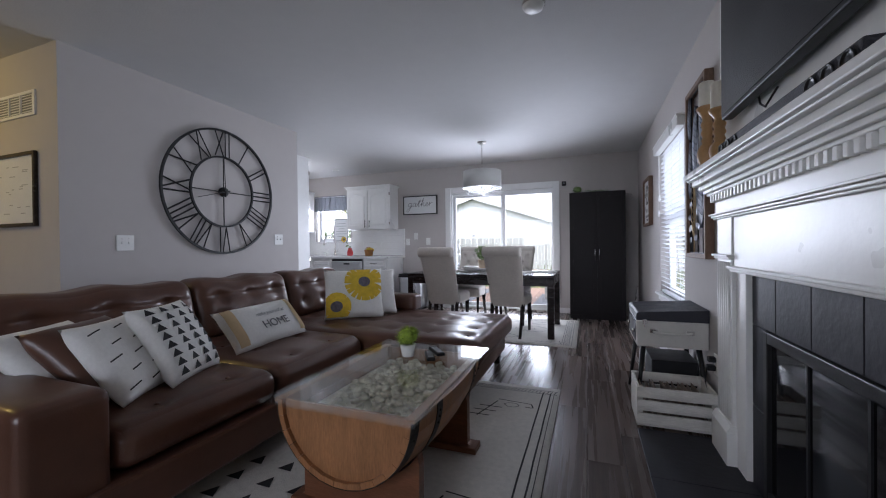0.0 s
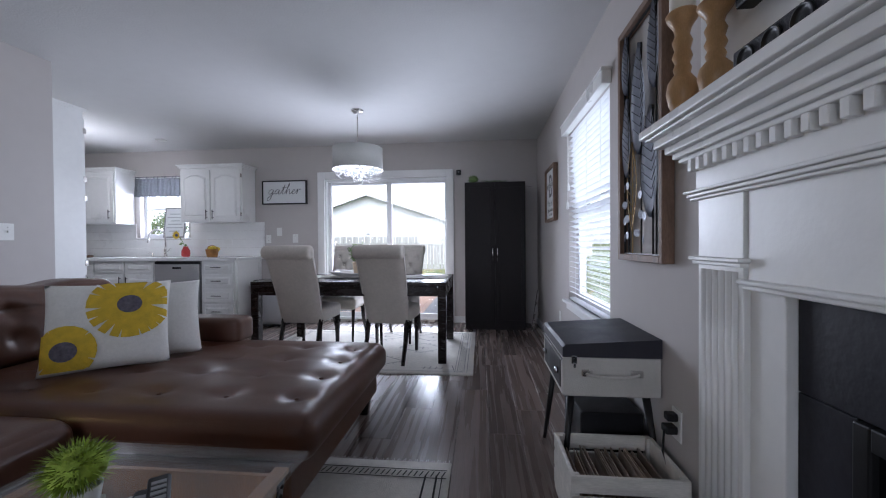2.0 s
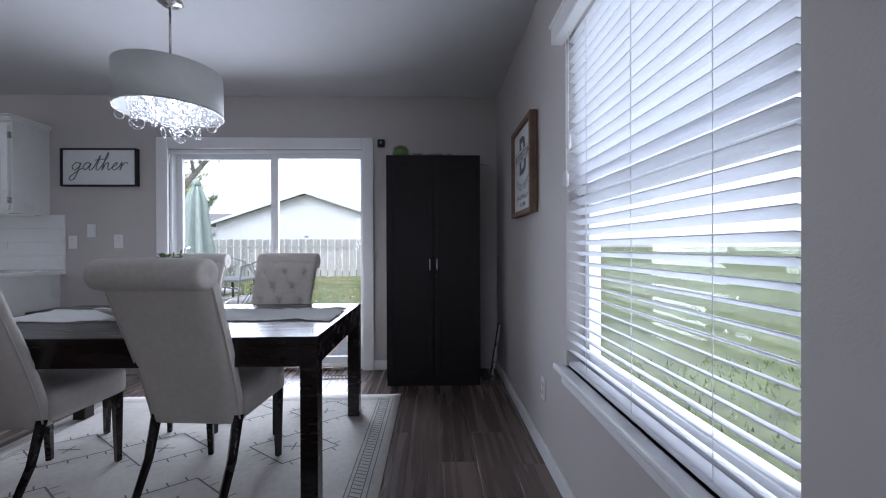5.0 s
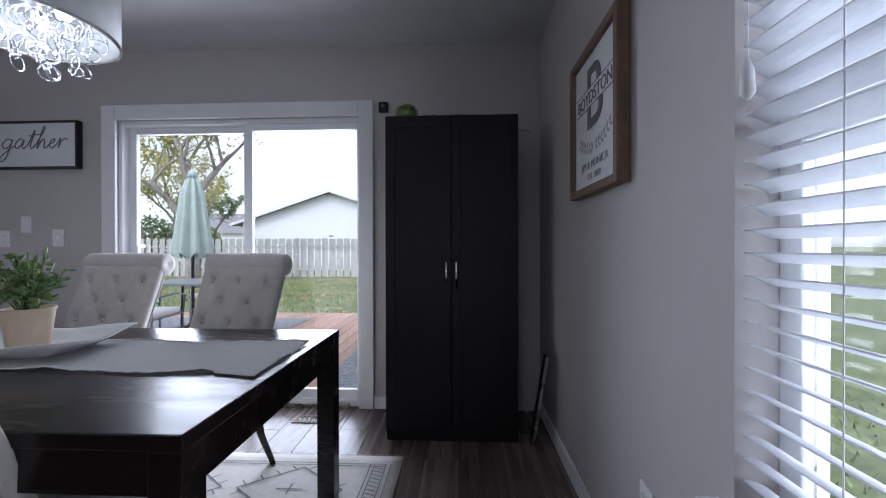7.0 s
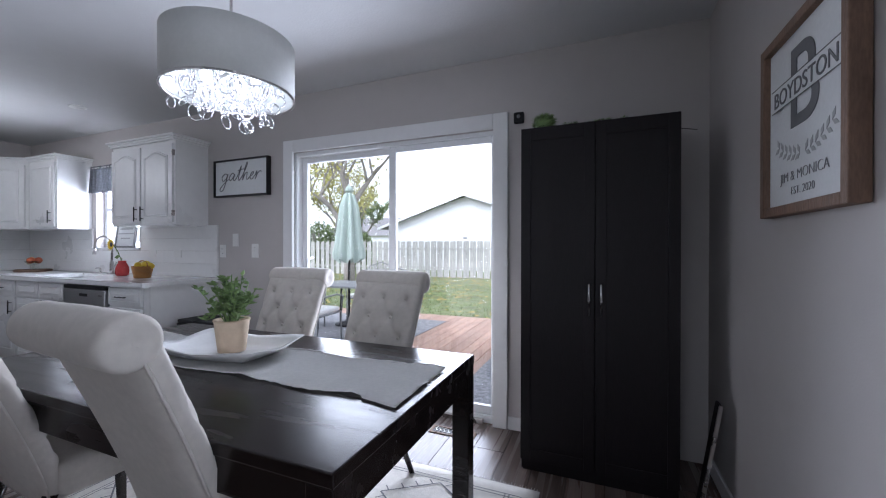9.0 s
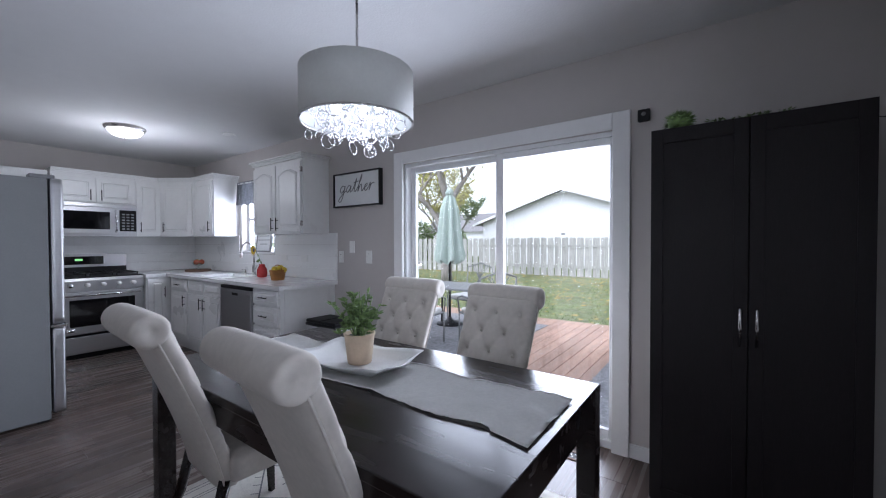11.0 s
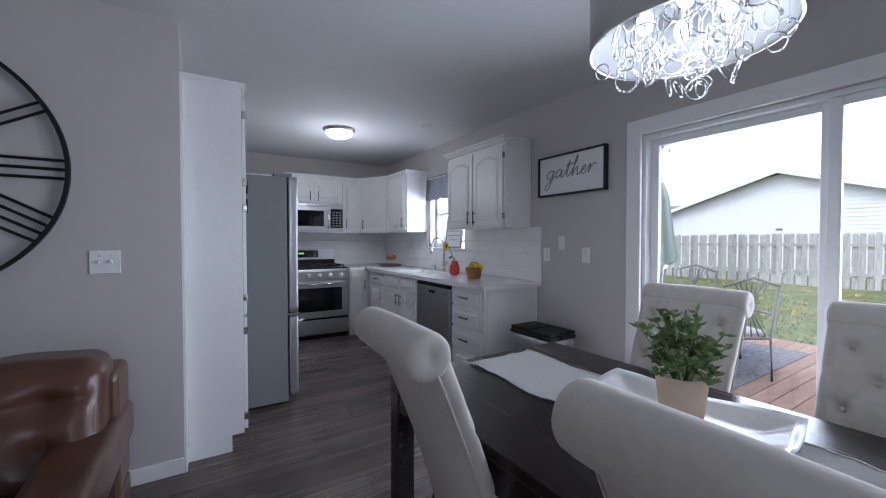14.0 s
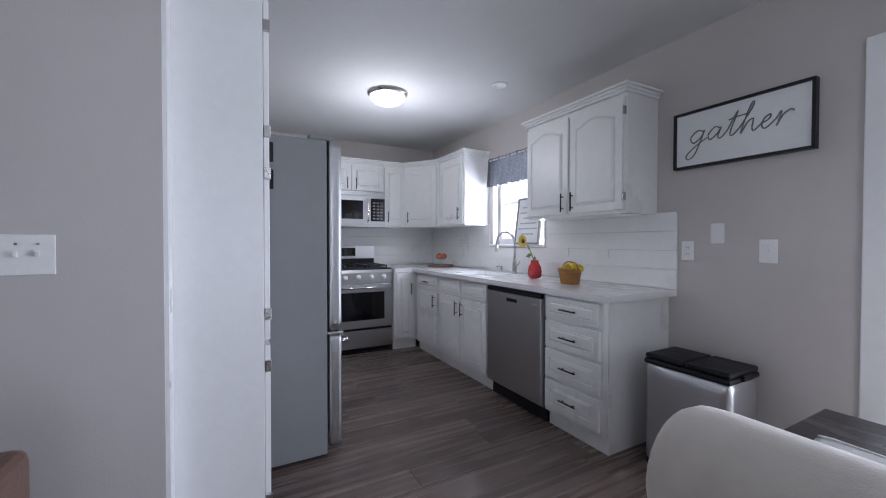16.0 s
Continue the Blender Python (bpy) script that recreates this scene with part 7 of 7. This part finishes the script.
    part("bowl", lathe(bm_new(), [(0.04, 0), (0.042, 0.004), (0.01, 0.012), (0.01, 0.04), (0.05, 0.055), (0.075, 0.09), (0.072, 0.092), (0.045, 0.06), (0.0005, 0.05)], n=24), TABLEGLASS, bo)
    for x, y, mm, lab in ((-0.035, 0, LEMON, "yellow lemon in the glass bowl"), (0.02, -0.03, APPLE, "red apple in the glass bowl"), (0.03, 0.03, APPLE, "red apple in the glass bowl")):
        l = single("bowl_fruit", ball(bm_new(), (0, 0, 0), 0.036, 2), mm, lab, "fruit", "bowl fruit")
        l.location = (-5.62 + x, 5.86 + y, 0.936 + 0.098)
    wall_plate("wall_plate", "white outlet plate on the splashback", (-3.88, YB - 0.014, 1.12), 0, 0.115, 0.072, 0, 0)
    wall_plate("wall_plate", "white outlet plate on the splashback", (-3.50, YB - 0.014, 1.12), 0, 0.115, 0.072, 0, 0)


kitchen_small()

# ---- outdoors ----
GZ = -0.22


def outdoors():
    g = bm_new()
    n = 40
    prev = None
    for r in (0.0, 12, 30, 70, 200, 900, 3000):
        ring = [g.verts.new((r * math.cos(2 * math.pi * k / n), 6 + r * math.sin(2 * math.pi * k / n), GZ)) for k in range(n)] if r else [g.verts.new((0, 6, GZ))]
        if prev:
            for k in range(n):
                g.faces.new((prev[0], ring[k], ring[(k + 1) % n]) if len(prev) == 1 else (prev[k], ring[k], ring[(k + 1) % n], prev[(k + 1) % n]))
        prev = ring
    single("ground", g, LAWN, "green lawn strewn with yellow leaves", "lawn", kind="structure")
    rng = random.Random(21)
    lv, gr = bm_new(), bm_new()
    for i in range(2600):
        x, y = rng.uniform(-14, 3), rng.uniform(10.2, 20.3)
        a, s = rng.uniform(0, 6.28), rng.uniform(0.03, 0.06)
        z = GZ + rng.uniform(0.02, 0.05)
        lv.faces.new([lv.verts.new((x + s * math.cos(a + q), y + s * math.sin(a + q), z + 0.02 * (q == 0))) for q in (0, 1.57, 3.14, 4.71)])
    single("fallen_leaves", lv, FALLEN, "yellow autumn leaves scattered on the lawn", "leaves", kind="stuff")
    for i in range(9000):
        x, y = rng.uniform(-13, 3), rng.uniform(10.2, 17)
        a, h = rng.uniform(0, 6.28), rng.uniform(0.03, 0.08)
        gr.faces.new([gr.verts.new(p) for p in ((x - 0.012 * math.cos(a), y - 0.012 * math.sin(a), GZ), (x + 0.012 * math.cos(a), y + 0.012 * math.sin(a), GZ), (x + 0.03 * math.sin(a * 3), y + 0.03 * math.cos(a * 2), GZ + h))])
    for i in range(3000):
        x, y = rng.uniform(1.2, 6), rng.uniform(1, 7)
        a, h = rng.uniform(0, 6.28), rng.uniform(0.03, 0.08)
        gr.faces.new([gr.verts.new(p) for p in ((x - 0.012 * math.cos(a), y - 0.012 * math.sin(a), GZ), (x + 0.012 * math.cos(a), y + 0.012 * math.sin(a), GZ), (x + 0.03 * math.sin(a * 3), y + 0.03 * math.cos(a * 2), GZ + h))])
    single("grass", gr, HEDGE, "short green grass blades of the lawn", "grass", kind="stuff")
    d = thing("deck", "red cedar plank deck outside the patio door", "deck", (0, 0, 0), kind="structure")
    me = mesh_of(bx(-0.068, 0.068, -1.95, 1.95, -0.03, 0.0, 0.003, 1), "deck_board", DECK)
    for i in range(46):
        o = new("deck_board", me)
        o.parent = d
        o.location = (-5.3 + i * 0.142, 8.22, -0.06)
    part("rim_joist", bx(-5.4, 1.2, 10.17, 10.21, GZ, -0.07), DECK, d)
    part("joists", bx(-5.4, 1.2, 6.26, 10.16, GZ, -0.10), JOINT, d)
    m = single("outdoor_mat", bx(-0.85, 0.15, 6.5, 8.9, -0.059, -0.05, 0.003), MAT, "grey speckled outdoor mat on the deck", "mat")
    m2 = single("outdoor_mat", bx(-4.9, -2.1, 7.2, 9.6, -0.059, -0.05, 0.003), MAT, "large grey speckled outdoor rug under the patio table", "mat")
    f = thing("fence", "weathered grey wooden shadowbox garden fence", "fence", (0, 20.5, GZ))
    mb = mesh_of(prism(bm_new(), [(-0.07, 0), (0.07, 0), (0.07, 1.66), (0.045, 1.72), (-0.045, 1.72), (-0.07, 1.66)], "y", -0.01, 0.01), "fence_board", FENCE)
    rng = random.Random(13)
    for i in range(190):
        o = new("fence_board", mb)
        o.parent = f
        o.location = (-26 + i * 0.165, -0.04 if i % 2 else 0.04, rng.uniform(-0.02, 0.02))
    for z in (0.4, 1.3):
        part("fence_rail", bx(-26, 5.5, -0.025, 0.025, z, z + 0.09), FENCE, f)
    h = thing("neighbour_house", "white sided house with a low gable roof", "house", (-7.4, 26, GZ))
    wb = bm_new()
    prism(wb, [(-5.4, 0), (5.4, 0), (5.4, 2.75), (0, 4.55), (-5.4, 2.75)], "y", 0.02, 9)
    wl = part("wall", wb, SIDING, h)
    for i in range(27):
        z = i * 0.165
        hw = 5.4 if z < 2.75 else max(0.1, 5.4 * (4.55 - z) / 1.8)
        part("siding_board", prism(bm_new(), [(-0.004, z), (0.018, z + 0.164), (0.02, z + 0.164), (0.02, z)], "x", -hw, hw), SIDING, wl)
    rb = bm_new()
    for sg in (-1, 1):
        prism(rb, [(0, 4.6), (sg * 5.95, 2.62), (sg * 5.95, 2.74), (0, 4.76)], "y", -0.4, 9.4)
    rf = part("roof", rb, ROOF, h)
    fb = bm_new()
    for sg in (-1, 1):
        prism(fb, [(0, 4.55), (sg * 5.97, 2.56), (sg * 5.97, 2.72), (0, 4.74)], "y", -0.44, -0.4)
    part("fascia", fb, TRIM, rf, "white fascia board")
    part("wall_vent", bx(-0.12, 0.12, -0.03, 0.0, 1.95, 2.05), GREYSIDE, h)
    h2 = thing("neighbour_house", "distant white house with a dark roof", "house", (6.0, 40, GZ))
    part("wall", prism(bm_new(), [(-5, 0), (5, 0), (5, 4.8), (0, 8.2), (-5, 4.8)], "y", 0, 8), SIDING, h2)
    r2 = bm_new()
    for sg in (-1, 1):
        prism(r2, [(0, 8.2), (sg * 5.5, 4.5), (sg * 5.5, 4.7), (0, 8.45)], "y", -0.3, 8.3)
    part("roof", r2, ROOF, h2)
    h3 = thing("neighbour_house", "distant low house with a brown roof", "house", (-22, 40, GZ))
    part("wall", bx(-7, 7, 0, 8, 0, 2.8), SIDING, h3)
    part("roof", prism(bm_new(), [(-0.4, 2.7), (8.4, 2.7), (4, 5.0)], "x", -7.4, 7.4), ROOF, h3)


outdoors()


def tree(label, at, height, seed, leafn, mat, lean=0.0):
    t = thing("tree", label, "tree", at, group="garden trees")
    rng = random.Random(seed)
    b, lf = bm_new(), bm_new()

    def grow(p, d, ln, r, lvl):
        pts, q = [p], p
        for k in range(5):
            d = (d + Vector((rng.uniform(-1, 1), rng.uniform(-1, 1), rng.uniform(-0.3, 0.6))) * 0.14).normalized()
            q = q + d * ln / 5
            pts.append(q)
        tube(b, pts, lambda s: r * (1 - 0.45 * s), 8 if lvl < 2 else 5)
        if lvl >= 2:
            for i in range(leafn):
                o = pts[rng.randint(1, 5)] + Vector((rng.gauss(0, 1), rng.gauss(0, 1), rng.gauss(0, 1))) * ln * 0.22
                a = Vector((rng.uniform(-1, 1), rng.uniform(-1, 1), rng.uniform(-1, 1))).normalized() * rng.uniform(0.05, 0.10)
                c = a.cross(Vector((rng.random(), rng.random(), rng.random()))).normalized() * rng.uniform(0.03, 0.06)
                lf.faces.new([lf.verts.new(v) for v in (o - a, o + c, o + a, o - c)])
        if lvl < 4:
            for k in range(3 if lvl else 4):
                a = rng.uniform(0, 6.28)
                nd = (d * 0.75 + Vector((math.cos(a), math.sin(a), rng.uniform(0.1, 0.7))) * 0.75).normalized()
                grow(pts[rng.randint(3, 5)], nd, ln * rng.uniform(0.6, 0.8), r * 0.52, lvl + 1)
    grow(Vector((0, 0, 0)), Vector((lean, 0, 1)).normalized(), height * 0.36, height * 0.028, 0)
    part("trunk", b, BARK, t)
    part("crown", lf, mat, t)


tree("bare-branched autumn tree with thin yellow leaves", (-8.4, 15.6, GZ), 8.5, 3, 24, AUTUMN, 0.05)
tree("yellow-leaved tree beyond the fence", (-15.5, 25, GZ), 8, 8, 36, AUTUMN)
tree("thin autumn tree beyond the fence", (-1.0, 30, GZ), 9, 12, 22, AUTUMN)
tree("green-leaved tree beyond the fence", (-18, 30, GZ), 7, 5, 50, HEDGE)


def hedge():
    for x, y, w, h, s in ((-15.5, 22.5, 2.2, 2.8, 1), (-13.2, 23.2, 1.6, 2.3, 2), (-19, 22.8, 2.5, 3.2, 3)):
        rng = random.Random(s)
        t = thing("shrub", "rounded green shrub beyond the fence", "shrub", (x, y, GZ), group="shrubs")
        st, lf = bm_new(), bm_new()
        for i in range(12):
            a = rng.uniform(0, 6.28)
            tube(st, [(0, 0, 0), (w * 0.2 * math.cos(a), w * 0.2 * math.sin(a), h * 0.4), (w * 0.4 * math.cos(a), w * 0.4 * math.sin(a), h * 0.8)], 0.03, 5)
        for i in range(3000):
            d = Vector((rng.gauss(0, 1), rng.gauss(0, 1), rng.gauss(0, 1))).normalized() * rng.uniform(0.6, 1.05) * (1 + 0.18 * noise.noise((i * 0.37, s, 0)))
            o = Vector((d.x * w * 0.55, d.y * w * 0.55, h * 0.55 + d.z * h * 0.5))
            a = Vector((rng.uniform(-1, 1), rng.uniform(-1, 1), rng.uniform(-1, 1))).normalized() * 0.09
            c = a.cross(Vector((rng.random(), rng.random(), 1))).normalized() * 0.05
            lf.faces.new([lf.verts.new(v) for v in (o - a, o + c, o + a, o - c)])
        part("stems", st, BARK, t)
        part("foliage", lf, HEDGE, t)


hedge()


def patio_set():
    u = thing("patio_umbrella", "closed pale green patio umbrella on a dark pole", "umbrella", (-3.45, 8.75, -0.05))
    part("pole", rod(bm_new(), (0, 0, 0.0), (0, 0, 2.22), 0.02), BLACK, u)
    b = bm_new()
    rows = []
    for z, r in ((2.13, 0.02), (2.08, 0.07), (1.9, 0.12), (1.6, 0.15), (1.3, 0.18), (1.08, 0.21), (1.02, 0.20)):
        rows.append([b.verts.new((r * (1 + 0.28 * math.cos(8 * a)) * math.cos(a), r * (1 + 0.28 * math.cos(8 * a)) * math.sin(a), z + (0.04 * math.cos(8 * a) if z < 1.1 else 0))) for a in [2 * math.pi * k / 64 for k in range(64)]])
    for A, B in zip(rows, rows[1:]):
        for k in range(64):
            b.faces.new((A[k], A[(k + 1) % 64], B[(k + 1) % 64], B[k])).smooth = True
    part("canopy", b, CANVAS, u)
    part("cap", lathe(bm_new(), [(0.03, 2.12), (0.075, 2.13), (0.05, 2.2), (0.02, 2.23), (0.0005, 2.24)], n=16), CANVAS, u)
    part("base", lathe(bm_new(), [(0.22, 0), (0.22, 0.03), (0.06, 0.07), (0.03, 0.12)], n=20), BLACK, u)
    t = thing("patio_table", "grey metal patio table on the deck", "table", (-3.0, 8.3, -0.05))
    part("tabletop", bx(-0.6, 0.6, -0.4, 0.4, 0.68, 0.71, 0.008), GREYSIDE, t)
    for sx in (-1, 1):
        for sy in (-1, 1):
            part("leg", rod(bm_new(), (sx * 0.5, sy * 0.32, 0.68), (sx * 0.55, sy * 0.36, 0), 0.016), BLACK, t)

    c = thing("patio_chair", "grey metal lattice patio chair with pale cushion", "chair", (-2.35, 8.0, -0.05), 60, group="patio chairs")
    fr = bm_new()
    for sx in (-1, 1):
        tube(fr, [(sx * 0.26, -0.27, 0), (sx * 0.26, -0.25, 0.4), (sx * 0.26, -0.33, 0.9)], 0.012, 6)
        tube(fr, [(sx * 0.26, 0.25, 0), (sx * 0.26, 0.25, 0.4)], 0.012, 6)
        tube(fr, [(sx * 0.28, -0.28, 0.62), (sx * 0.29, 0.1, 0.64), (sx * 0.28, 0.26, 0.6), (sx * 0.26, 0.25, 0.4)], 0.012, 6)
    tube(fr, [(-0.26, -0.33, 0.9), (0, -0.35, 0.98), (0.26, -0.33, 0.9)], 0.012, 6)
    tube(fr, [(-0.26, -0.25, 0.4), (0.26, -0.25, 0.4), (0.26, 0.25, 0.4), (-0.26, 0.25, 0.4)], 0.012, 6, True)
    part("frame", fr, GREYSIDE, c)
    lt = bm_new()
    for i in range(7):
        x = -0.21 + i * 0.07
        rod(lt, (x, -0.255, 0.42), (-x * 0.8, -0.335, 0.93), 0.006, n=5)
    part("lattice", lt, GREYSIDE, c)
    part("cushion", soft(bm_new(), -0.25, 0.25, -0.22, 0.24, 0.405, 0.47, 0.03, 8), COTTON, c)
    for x, y, rz in ((-3.1, 7.5, 5), (-3.3, 9.1, 175), (-3.95, 8.2, -90)):
        copy_thing(c, pose(x, y, -0.05, 0, 0, rz))
    b = thing("garden_bench", "grey wooden garden bench on the deck mat", "bench", (-0.30, 8.15, -0.05), 0)
    for y in (-0.15, 0, 0.15):
        part("seat_slat", bx(-0.45, 0.45, y - 0.07, y + 0.07, 0.42, 0.455, 0.004), FENCE, b)
    for x in (-0.36, 0.36):
        part("leg", bx(x - 0.04, x + 0.04, -0.18, 0.18, 0.0, 0.42, 0.004), FENCE, b)


patio_set()

# ---- floor planks ----


def plank_floor():
    rng = random.Random(5)
    w, L = 0.178, 1.22
    proto = {}
    rest = bm_new()
    near, far = [], []
    col = 0
    x = XL
    while x < XR - 0.01:
        y = YN - rng.random() * L
        x1 = min(x + w, XR)
        while y < YB:
            y0, y1 = max(y, YN), min(y + L, YB + 0.02)
            if y1 - y0 > 0.03:
                (near if (x > -3.1 and y1 > -0.2) or (x > -6.0 and y1 > 3.6) else far).append((x, x1, y0, y1))
            y += L
        x = x1
        col += 1
    for i, (x0, x1, y0, y1) in enumerate(near):
        key = (round(x1 - x0, 3), round(y1 - y0, 3))
        if i < 300:
            if key not in proto:
                proto[key] = mesh_of(box(bm_new(), -key[0] / 2 + 0.0008, key[0] / 2 - 0.0008, -key[1] / 2 + 0.0008, key[1] / 2 - 0.0008, -0.004, 0, 0.0012, 1), "plank", PLANK)
            ob = new("plank", proto[key])
            ob.location = ((x0 + x1) / 2, (y0 + y1) / 2, 0)
            ob.parent = floor
        else:
            far.append((x0, x1, y0, y1))
    for x0, x1, y0, y1 in far:
        box(rest, x0 + 0.0008, x1 - 0.0008, y0 + 0.0008, y1 - 0.0008, -0.004, 0)
    tagged(part("plank_rest", rest, PLANK, floor), kind="stuff")


plank_floor()
